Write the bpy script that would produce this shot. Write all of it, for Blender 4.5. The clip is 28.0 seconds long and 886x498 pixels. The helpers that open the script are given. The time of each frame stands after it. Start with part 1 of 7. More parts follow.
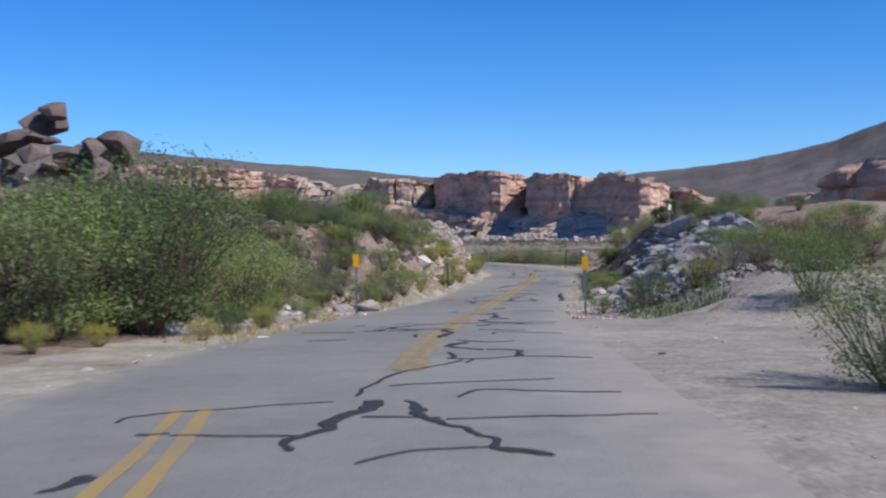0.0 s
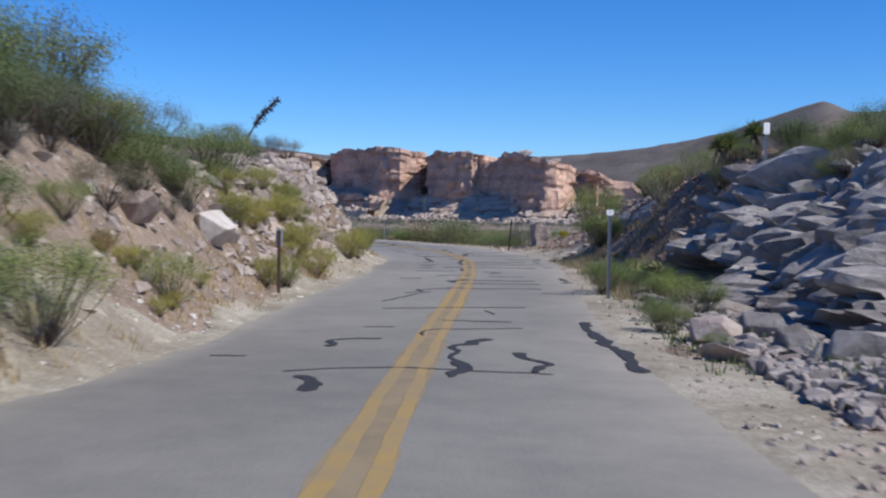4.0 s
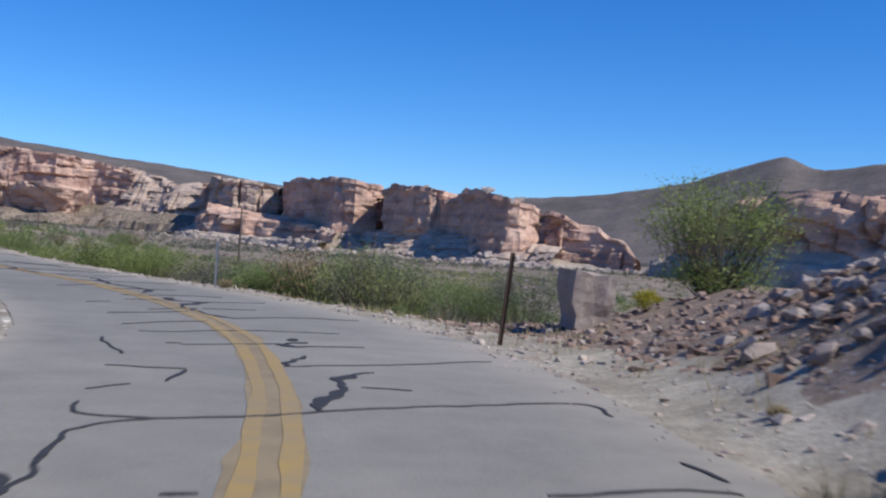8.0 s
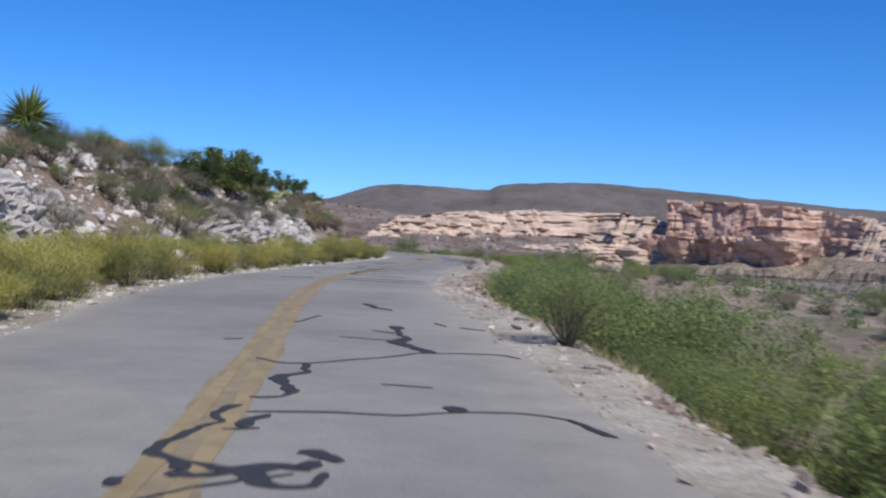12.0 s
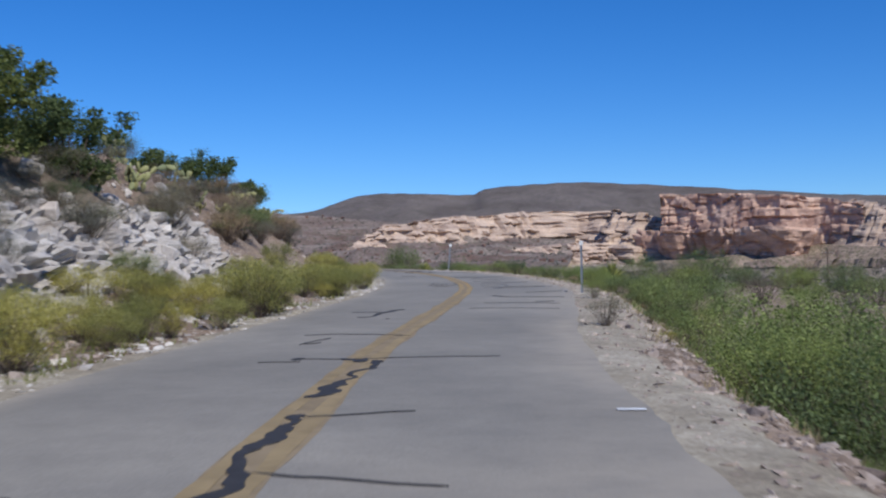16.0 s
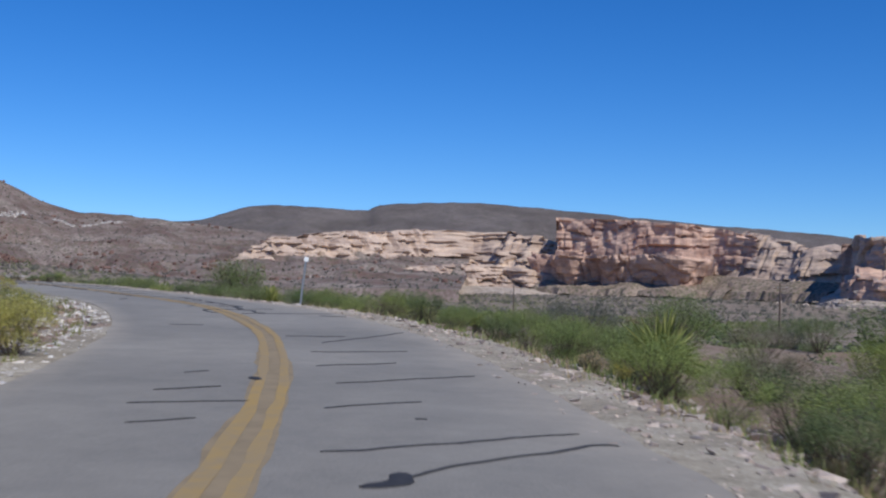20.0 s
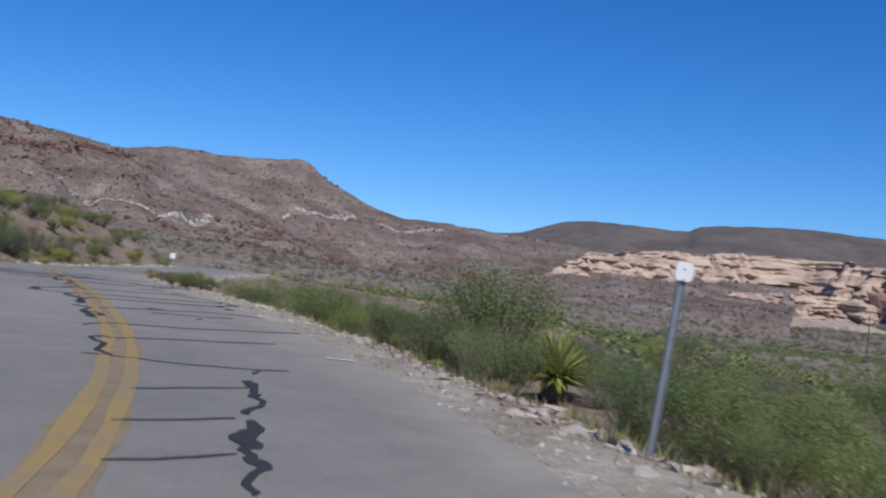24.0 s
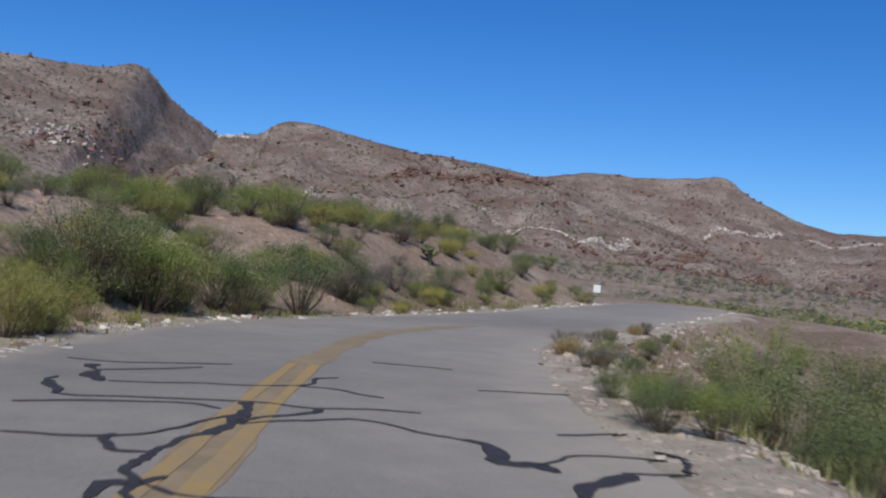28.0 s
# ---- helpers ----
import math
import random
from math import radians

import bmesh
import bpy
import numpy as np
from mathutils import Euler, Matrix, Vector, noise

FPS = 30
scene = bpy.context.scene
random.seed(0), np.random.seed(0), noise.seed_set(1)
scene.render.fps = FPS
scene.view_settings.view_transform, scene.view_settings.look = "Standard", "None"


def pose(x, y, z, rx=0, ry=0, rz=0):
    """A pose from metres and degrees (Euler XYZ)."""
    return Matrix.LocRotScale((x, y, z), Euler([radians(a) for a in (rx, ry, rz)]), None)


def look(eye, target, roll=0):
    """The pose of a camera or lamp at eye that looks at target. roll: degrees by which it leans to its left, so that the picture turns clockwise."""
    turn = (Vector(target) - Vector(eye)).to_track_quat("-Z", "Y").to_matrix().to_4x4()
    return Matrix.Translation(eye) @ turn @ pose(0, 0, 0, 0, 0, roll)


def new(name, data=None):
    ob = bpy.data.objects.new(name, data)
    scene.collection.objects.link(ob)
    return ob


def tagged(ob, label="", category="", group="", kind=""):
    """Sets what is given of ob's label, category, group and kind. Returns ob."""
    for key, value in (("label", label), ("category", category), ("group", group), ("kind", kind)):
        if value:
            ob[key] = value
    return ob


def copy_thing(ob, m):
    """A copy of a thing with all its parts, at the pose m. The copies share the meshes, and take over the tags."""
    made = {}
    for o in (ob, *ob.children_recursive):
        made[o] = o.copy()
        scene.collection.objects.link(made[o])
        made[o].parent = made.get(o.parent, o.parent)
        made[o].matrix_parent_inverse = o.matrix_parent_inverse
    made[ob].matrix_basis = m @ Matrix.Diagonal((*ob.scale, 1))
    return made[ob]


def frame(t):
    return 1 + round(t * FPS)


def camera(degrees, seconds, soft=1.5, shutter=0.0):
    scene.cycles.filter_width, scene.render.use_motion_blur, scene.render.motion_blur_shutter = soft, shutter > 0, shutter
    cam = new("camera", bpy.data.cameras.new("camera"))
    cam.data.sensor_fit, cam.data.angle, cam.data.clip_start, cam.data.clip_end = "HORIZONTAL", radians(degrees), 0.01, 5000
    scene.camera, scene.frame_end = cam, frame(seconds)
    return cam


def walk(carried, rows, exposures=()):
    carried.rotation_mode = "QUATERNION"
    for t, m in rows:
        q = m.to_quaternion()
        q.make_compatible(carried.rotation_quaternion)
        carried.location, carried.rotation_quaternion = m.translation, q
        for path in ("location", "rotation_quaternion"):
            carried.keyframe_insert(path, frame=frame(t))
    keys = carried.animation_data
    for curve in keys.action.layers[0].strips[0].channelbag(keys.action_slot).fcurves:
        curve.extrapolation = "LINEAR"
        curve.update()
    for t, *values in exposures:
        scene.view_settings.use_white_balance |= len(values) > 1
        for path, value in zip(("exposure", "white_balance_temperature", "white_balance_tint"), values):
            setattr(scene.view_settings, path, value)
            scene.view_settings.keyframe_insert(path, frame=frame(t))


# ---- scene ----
EXPO = [(t, e, k, 10) for t, e, k in ((0.0, 0.0, 6300), (9.0, 0.0, 6230), (11.0, 0.07, 6230), (12.0, -0.04, 6230), (17.0, -0.25, 6200), (23.0, -0.31, 6260), (25.0, -0.33, 6350), (28.0, -0.32, 6560))]
cam = camera(44.03, 28.0, soft=2.2, shutter=0.35)
PATH = [
    (0, (-0.002, -0.000, 1.450), (-0.011, 3.999, 1.380), -0.65),
    (0.5, (0.147, 4.520, 1.335), (0.251, 8.517, 1.247), -0.85),
    (1, (0.300, 8.982, 1.200), (0.460, 12.977, 1.098), -0.17),
    (1.5, (0.404, 13.297, 1.020), (0.584, 17.291, 0.907), 0.17),
    (2, (0.514, 17.581, 0.918), (0.701, 21.574, 0.776), 0.37),
    (2.5, (0.637, 21.798, 0.736), (0.837, 25.790, 0.577), 0.86),
    (3, (0.840, 25.978, 0.587), (1.076, 29.968, 0.432), 0.90),
    (3.5, (1.109, 30.179, 0.399), (1.401, 34.166, 0.252), 0.87),
    (4, (1.442, 34.474, 0.183), (1.807, 38.455, 0.045), 0.92),
    (4.5, (1.867, 38.921, -0.020), (2.316, 42.894, -0.143), 1.00),
    (5, (2.415, 43.512, -0.144), (2.951, 47.475, -0.238), 0.82),
    (5.5, (3.059, 48.066, -0.251), (3.676, 52.017, -0.303), 0.84),
    (6, (3.760, 52.562, -0.231), (4.423, 56.507, -0.243), 1.42),
    (6.5, (4.441, 57.017, -0.241), (5.120, 60.959, -0.230), 1.98),
    (7, (5.140, 61.576, -0.280), (5.800, 65.521, -0.261), 2.75),
    (7.5, (5.760, 66.103, -0.262), (6.367, 70.057, -0.252), 3.29),
    (8, (6.282, 70.484, -0.240), (6.800, 74.450, -0.232), 3.70),
    (8.5, (6.650, 74.788, -0.240), (7.019, 78.771, -0.243), 4.37),
    (9, (6.782, 79.193, -0.258), (6.895, 83.192, -0.252), 4.45),
    (9.5, (6.560, 83.524, -0.308), (6.371, 87.520, -0.288), 4.34),
    (10, (5.979, 87.795, -0.247), (5.430, 91.757, -0.226), 4.18),
    (10.5, (4.959, 92.083, -0.222), (3.991, 95.964, -0.202), 4.17),
    (11, (3.406, 96.441, -0.176), (2.023, 100.194, -0.148), 3.60),
    (11.5, (1.433, 100.664, -0.199), (-0.276, 104.280, -0.148), 2.87),
    (12, (-0.847, 104.757, -0.163), (-2.811, 108.241, -0.096), 2.19),
    (12.5, (-3.429, 108.688, -0.109), (-5.539, 112.085, -0.023), 1.65),
    (13, (-6.117, 112.524, 0.019), (-8.290, 115.881, 0.099), 0.98),
    (13.5, (-8.765, 116.258, 0.184), (-10.934, 119.618, 0.263), 0.45),
    (14, (-11.252, 119.863, 0.385), (-13.371, 123.254, 0.480), 0.09),
    (14.5, (-13.483, 123.334, 0.557), (-15.537, 126.765, 0.673), -0.18),
    (15, (-15.447, 126.704, 0.624), (-17.463, 130.157, 0.728), -0.47),
    (15.5, (-17.353, 130.077, 0.669), (-19.319, 133.559, 0.767), -0.87),
    (16, (-19.199, 133.378, 0.767), (-21.119, 136.885, 0.861), -0.87),
    (16.5, (-20.950, 136.628, 0.873), (-22.825, 140.160, 0.960), -0.58),
    (17, (-22.755, 140.054, 0.948), (-24.574, 143.615, 1.035), -0.32),
    (17.5, (-24.535, 143.573, 1.026), (-26.285, 147.169, 1.112), 0.04),
    (18, (-26.289, 146.956, 1.091), (-27.980, 150.579, 1.195), 0.09),
    (18.5, (-27.872, 150.325, 1.184), (-29.513, 153.971, 1.308), 0.29),
    (19, (-29.457, 153.896, 1.285), (-31.049, 157.563, 1.432), 0.38),
    (19.5, (-31.095, 157.567, 1.424), (-32.653, 161.248, 1.581), 0.83),
    (20, (-32.751, 161.268, 1.580), (-34.317, 164.945, 1.739), 1.40),
    (20.5, (-34.615, 164.980, 1.636), (-36.213, 168.644, 1.784), 1.95),
    (21, (-36.544, 168.752, 1.701), (-38.220, 172.382, 1.815), 2.08),
    (21.5, (-38.494, 172.476, 1.776), (-40.276, 176.056, 1.871), 2.56),
    (22, (-40.444, 176.001, 1.872), (-42.350, 179.515, 1.976), 3.63),
    (22.5, (-42.380, 179.187, 1.989), (-44.428, 182.620, 2.115), 4.93),
    (23, (-44.305, 181.969, 2.088), (-46.519, 185.299, 2.213), 5.15),
    (23.5, (-46.264, 184.470, 2.175), (-48.640, 187.685, 2.312), 5.43),
    (24, (-48.229, 186.811, 2.279), (-50.774, 189.894, 2.433), 5.43),
    (24.5, (-50.245, 188.921, 2.355), (-52.951, 191.862, 2.516), 5.50),
    (25, (-52.432, 190.966, 2.451), (-55.287, 193.763, 2.612), 5.57),
    (25.5, (-54.820, 192.974, 2.518), (-57.821, 195.613, 2.673), 5.18),
    (26, (-57.398, 194.881, 2.609), (-60.543, 197.348, 2.758), 4.93),
    (26.5, (-60.094, 196.741, 2.648), (-63.359, 199.048, 2.793), 4.80),
    (27, (-62.803, 198.400, 2.699), (-66.164, 200.565, 2.835), 4.41),
    (27.5, (-65.408, 199.899, 2.796), (-68.850, 201.934, 2.923), 4.35),
    (28, (-68.043, 201.295, 2.921), (-71.547, 203.221, 3.035), 3.96),
]
walk(cam, [(t, look(eye, target, roll)) for t, eye, target, roll in PATH], EXPO)

# ---- light ----
SUN = Vector((0.60, -0.36, 0.78)).normalized()
world = bpy.data.worlds.new("world")
scene.world = world
world.use_nodes = True
wn = world.node_tree.nodes
sky = wn.new("ShaderNodeTexSky")
sky.sky_type, sky.sun_disc = "NISHITA", False
sky.sun_elevation = math.asin(SUN.z)
sky.sun_rotation = math.atan2(SUN.x, SUN.y)
sky.altitude, sky.air_density, sky.dust_density, sky.ozone_density = 1500, 1.0, 0.05, 4.0
wn["Background"].inputs["Strength"].default_value = 0.108
clear = wn.new("ShaderNodeHueSaturation")
clear.inputs["Saturation"].default_value = 1.3
world.node_tree.links.new(sky.outputs[0], clear.inputs["Color"])
tint = wn.new("ShaderNodeMix")
tint.data_type, tint.blend_type = "RGBA", "MULTIPLY"
tint.inputs[0].default_value, tint.inputs[7].default_value = 1.0, (0.75, 0.98, 1.29, 1)
world.node_tree.links.new(clear.outputs[0], tint.inputs[6])
world.node_tree.links.new(tint.outputs[2], wn["Background"].inputs["Color"])
sun = new("sun", bpy.data.lights.new("sun", "SUN"))
sun.data.energy, sun.data.angle, sun.data.color = 4.5, radians(0.53), (1.0, 0.95, 0.87)
sun.matrix_world = look((0, 0, 60), Vector((0, 0, 60)) - SUN)


# ---- noise and small helpers ----
def lattice(ix, iy, iz, seed):
    h = (ix * 374761393 + iy * 668265263 + iz * 1274126177 + seed * 362437) & 0x7FFFFFFF
    h = ((h ^ (h >> 13)) * 1274126177) & 0x7FFFFFFF
    return ((h ^ (h >> 16)) & 0xFFFF) / 65535.0


def vnoise(x, y, z=0.0, seed=0):
    x, y, z = np.broadcast_arrays(np.asarray(x, float), np.asarray(y, float), np.asarray(z, float))
    ix, iy, iz = (np.floor(a).astype(np.int64) for a in (x, y, z))
    fx, fy, fz = (a - np.floor(a) for a in (x, y, z))
    fx, fy, fz = (a * a * (3 - 2 * a) for a in (fx, fy, fz))
    out = 0.0
    for dx in (0, 1):
        for dy in (0, 1):
            for dz in (0, 1):
                w = (fx if dx else 1 - fx) * (fy if dy else 1 - fy) * (fz if dz else 1 - fz)
                out = out + w * lattice(ix + dx, iy + dy, iz + dz, seed)
    return out * 2 - 1


def fbm(x, y, z=0.0, seed=0, octaves=4):
    out, amp, k = 0.0, 0.5, 1.0
    for n in range(octaves):
        out = out + amp * vnoise(np.asarray(x) * k, np.asarray(y) * k, np.asarray(z) * k, seed + n)
        amp, k = amp * 0.5, k * 2.03
    return out


def smooth(a, b, x):
    t = np.clip((np.asarray(x, float) - a) / (b - a), 0, 1)
    return t * t * (3 - 2 * t)


def mesh_of(name, verts, faces, mat, shade=False):
    me = bpy.data.meshes.new(name)
    me.from_pydata([tuple(map(float, v)) for v in verts] if not isinstance(verts, np.ndarray) else verts.tolist(), [], faces if isinstance(faces, list) else faces.tolist())
    me.materials.append(mat)
    if shade:
        me.polygons.foreach_set("use_smooth", np.ones(len(me.polygons), bool))
    me.update()
    return me


def put_part(name, me, parent, label=""):
    ob = new(name, me)
    ob.parent = parent
    return tagged(ob, label) if label else ob


def bm_mesh(name, bm, mat, shade=False):
    me = bpy.data.meshes.new(name)
    bm.to_mesh(me)
    bm.free()
    me.materials.append(mat)
    if shade:
        me.polygons.foreach_set("use_smooth", np.ones(len(me.polygons), bool))
    return me


def part(name, bm, mat, parent, label="", shade=False):
    return put_part(name, bm_mesh(name, bm, mat, shade), parent, label)


def grid_faces(nu, nv):
    a = (np.arange(nu - 1)[:, None] * nv + np.arange(nv - 1)[None]).ravel()
    return np.stack([a, a + nv, a + nv + 1, a + 1], 1)


# ---- materials ----
def material(name, rough=0.9):
    m = bpy.data.materials.new(name)
    m.use_nodes = True
    n, l = m.node_tree.nodes, m.node_tree.links
    b = n["Principled BSDF"]
    b.inputs["Roughness"].default_value = rough
    b.inputs["Specular IOR Level"].default_value = 0.25
    return m, n, l, b


def noise_node(n, l, scale, detail=6, rough=0.6, vec=None, kind="ShaderNodeTexNoise"):
    t = n.new(kind)
    t.inputs["Scale"].default_value = scale
    if kind == "ShaderNodeTexNoise":
        t.inputs["Detail"].default_value, t.inputs["Roughness"].default_value = detail, rough
    if vec is not None:
        l.new(vec, t.inputs["Vector"])
    return t


def ramp(n, l, fac, stops):
    r = n.new("ShaderNodeValToRGB")
    e = r.color_ramp.elements
    while len(e) < len(stops):
        e.new(0.5)
    for k, (p, c) in zip(e, stops):
        k.position, k.color = p, (*c, 1)
    l.new(fac, r.inputs[0])
    return r.outputs[0]


def mixed(n, l, fac, a, b, mode="MIX"):
    x = n.new("ShaderNodeMix")
    x.data_type, x.blend_type = "RGBA", mode
    for sock, v in ((0, fac), (6, a), (7, b)):
        if isinstance(v, (int, float)):
            x.inputs[sock].default_value = v
        elif isinstance(v, tuple):
            x.inputs[sock].default_value = (*v, 1)
        else:
            l.new(v, x.inputs[sock])
    return x.outputs[2]


def bump(n, l, b, height, strength, dist):
    k = n.new("ShaderNodeBump")
    k.inputs["Strength"].default_value, k.inputs["Distance"].default_value = strength, dist
    l.new(height, k.inputs["Height"])
    l.new(k.outputs[0], b.inputs["Normal"])


def world_pos(n):
    return n.new("ShaderNodeNewGeometry").outputs["Position"]


def stone_mat(name, lo, mid, hi, scale=1.0, band=0.0, varnish=None, bumpy=0.5, vary=True):
    """Rock: three colours over broad and fine noise, level bands, dark varnish stains."""
    m, n, l, b = material(name)
    pos = world_pos(n)
    big = noise_node(n, l, 0.22 * scale, 5, 0.6, pos)
    fine = noise_node(n, l, 2.6 * scale, 8, 0.7, pos)
    s = n.new("ShaderNodeMath")
    s.operation = "MULTIPLY_ADD"
    s.inputs[1].default_value, s.inputs[2].default_value = 0.5, 0.0
    l.new(fine.outputs[0], s.inputs[0])
    a = n.new("ShaderNodeMath")
    a.operation = "MULTIPLY_ADD"
    a.inputs[1].default_value = 0.5
    l.new(big.outputs[0], a.inputs[0])
    l.new(s.outputs[0], a.inputs[2])
    col = ramp(n, l, a.outputs[0], [(0.33, lo), (0.5, mid), (0.66, hi)])
    if band:
        sep = n.new("ShaderNodeMapping")
        sep.inputs["Scale"].default_value = (0.012, 0.012, band)
        l.new(pos, sep.inputs["Vector"])
        st = noise_node(n, l, 1.0, 4, 0.65, sep.outputs[0])
        col = mixed(n, l, 0.75, col, ramp(n, l, st.outputs[0], [(0.36, (0.64, 0.57, 0.56)), (0.5, (0.98, 0.92, 0.88)), (0.6, (1.2, 1.12, 1.02))]), "MULTIPLY")
    if varnish:
        vm = n.new("ShaderNodeMapping")
        vm.inputs["Scale"].default_value = (0.1 * scale, 0.1 * scale, 0.3 * scale)
        l.new(pos, vm.inputs["Vector"])
        vn = noise_node(n, l, 1.0, 6, 0.7, vm.outputs[0])
        col = mixed(n, l, ramp(n, l, vn.outputs[0], [(0.52, (0, 0, 0)), (0.66, (0.6, 0.6, 0.6))]), col, varnish)
    if vary:
        rnd = n.new("ShaderNodeNewGeometry").outputs["Random Per Island"] if vary == "island" else n.new("ShaderNodeObjectInfo").outputs["Random"]
        col = mixed(n, l, 0.55 if vary != "island" else 0.9, col, ramp(n, l, rnd, [(0, (0.62, 0.6, 0.6)), (0.5, (0.95, 0.95, 0.95)), (1, (1.22, 1.18, 1.12))]), "MULTIPLY")
    l.new(col, b.inputs["Base Color"])
    bump(n, l, b, fine.outputs[0], bumpy, 0.25 / scale)
    return m


def leaf_mat(name, a, b2, c, soft=0.25):
    m, n, l, b = material(name, 0.75)
    geo = n.new("ShaderNodeNewGeometry")
    col = ramp(n, l, geo.outputs["Random Per Island"], [(0.0, a), (0.55, b2), (1.0, c)])
    info = n.new("ShaderNodeObjectInfo")
    col = mixed(n, l, 0.85, col, ramp(n, l, info.outputs["Random"], [(0, (0.55, 0.62, 0.66)), (0.4, (0.92, 0.94, 0.94)), (0.75, (1.28, 1.16, 0.92)), (1, (1.35, 1.3, 1.25))]), "MULTIPLY")
    l.new(col, b.inputs["Base Color"])
    tr = n.new("ShaderNodeBsdfTranslucent")
    l.new(col, tr.inputs["Color"])
    mx = n.new("ShaderNodeMixShader")
    mx.inputs[0].default_value = soft
    l.new(b.outputs[0], mx.inputs[1])
    l.new(tr.outputs[0], mx.inputs[2])
    l.new(mx.outputs[0], n["Material Output"].inputs["Surface"])
    return m


def soil_mat(name, lo, mid, hi, stones, scale=1.0, green=None, broad=0.07):
    """Dry ground: soil in three tones, scattered pale stones, and tufts of far growth where asked."""
    m, n, l, b = material(name, 0.95)
    pos = world_pos(n)
    big = noise_node(n, l, broad, 8, 0.68, pos)
    fine = noise_node(n, l, 5.0 * scale, 8, 0.75, pos)
    mid_n = noise_node(n, l, 0.8 * scale, 5, 0.65, pos)
    col = ramp(n, l, big.outputs[0], [(0.36, lo), (0.5, mid), (0.64, hi)])
    col = mixed(n, l, 0.65, col, ramp(n, l, mid_n.outputs[0], [(0.35, (0.72, 0.7, 0.68)), (0.62, (1.15, 1.13, 1.1))]), "MULTIPLY")
    col = mixed(n, l, 0.7, col, ramp(n, l, fine.outputs[0], [(0.38, (0.55, 0.52, 0.5)), (0.55, (1, 1, 1)), (0.68, (1.35, 1.33, 1.3))]), "MULTIPLY")
    vor = noise_node(n, l, 7.0 * scale, vec=pos, kind="ShaderNodeTexVoronoi")
    gate = noise_node(n, l, 0.5, 4, 0.6, pos)
    spots = mixed(n, l, ramp(n, l, vor.outputs["Distance"], [(0.16, (1, 1, 1)), (0.26, (0, 0, 0))]), (0, 0, 0), ramp(n, l, gate.outputs[0], [(0.45, (0, 0, 0)), (0.6, (1, 1, 1))]))
    col = mixed(n, l, spots, col, stones)
    if green:
        sc = noise_node(n, l, 0.35, vec=pos, kind="ShaderNodeTexVoronoi")
        gm = ramp(n, l, sc.outputs["Distance"], [(0.32, (0.9, 0.9, 0.9)), (0.5, (0, 0, 0))])
        col = mixed(n, l, gm, col, green)
    l.new(col, b.inputs["Base Color"])
    bump(n, l, b, fine.outputs[0], 0.6, 0.06 / scale)
    return m


def plain_mat(name, col, rough=0.6, metal=0.0, wear=0.25, scale=12.0):
    m, n, l, b = material(name, rough)
    t = noise_node(n, l, scale, 6, 0.65, world_pos(n))
    c = mixed(n, l, wear, col, ramp(n, l, t.outputs[0], [(0.35, tuple(v * 0.55 for v in col)), (0.6, tuple(min(1, v * 1.15) for v in col))]))
    l.new(c, b.inputs["Base Color"])
    b.inputs["Metallic"].default_value = metal
    return m


def asphalt_mat():
    m, n, l, b = material("asphalt", 0.85)
    pos = world_pos(n)
    big = noise_node(n, l, 0.12, 5, 0.6, pos)
    fine = noise_node(n, l, 45, 4, 0.8, pos)
    mid = noise_node(n, l, 1.4, 7, 0.7, pos)
    col = ramp(n, l, big.outputs[0], [(0.35, (0.208, 0.195, 0.171)), (0.5, (0.243, 0.227, 0.198)), (0.66, (0.288, 0.267, 0.23))])
    col = mixed(n, l, 0.5, col, ramp(n, l, mid.outputs[0], [(0.33, (0.78, 0.78, 0.79)), (0.65, (1.15, 1.14, 1.12))]), "MULTIPLY")
    col = mixed(n, l, 0.6, col, ramp(n, l, fine.outputs[0], [(0.35, (0.7, 0.7, 0.7)), (0.65, (1.25, 1.25, 1.25))]), "MULTIPLY")
    dust = n.new("ShaderNodeAttribute")
    dust.attribute_name = "dust"
    drift = n.new("ShaderNodeMath")
    drift.operation = "MULTIPLY"
    l.new(dust.outputs["Fac"], drift.inputs[0])
    l.new(ramp(n, l, mid.outputs[0], [(0.3, (0.35, 0.35, 0.35)), (0.7, (1, 1, 1))]), drift.inputs[1])
    col = mixed(n, l, drift.outputs[0], col, (0.37, 0.325, 0.262))
    l.new(col, b.inputs["Base Color"])
    bump(n, l, b, fine.outputs[0], 0.35, 0.01)
    return m


def paint_mat():
    """Worn yellow line paint, through which the road shows."""
    m, n, l, b = material("yellow_paint", 0.7)
    pos = world_pos(n)
    wear = noise_node(n, l, 3.0, 8, 0.75, pos)
    big = noise_node(n, l, 0.3, 3, 0.6, pos)
    s = n.new("ShaderNodeMath")
    s.operation = "MULTIPLY_ADD"
    s.inputs[1].default_value = 0.6
    l.new(wear.outputs[0], s.inputs[0])
    k = n.new("ShaderNodeMath")
    k.operation = "MULTIPLY"
    k.inputs[1].default_value = 0.4
    l.new(big.outputs[0], k.inputs[0])
    l.new(k.outputs[0], s.inputs[2])
    col = mixed(n, l, ramp(n, l, s.outputs[0], [(0.43, (0.1, 0.1, 0.1)), (0.6, (0.9, 0.9, 0.9))]), (0.385, 0.255, 0.08), (0.285, 0.222, 0.135))
    l.new(col, b.inputs["Base Color"])
    return m


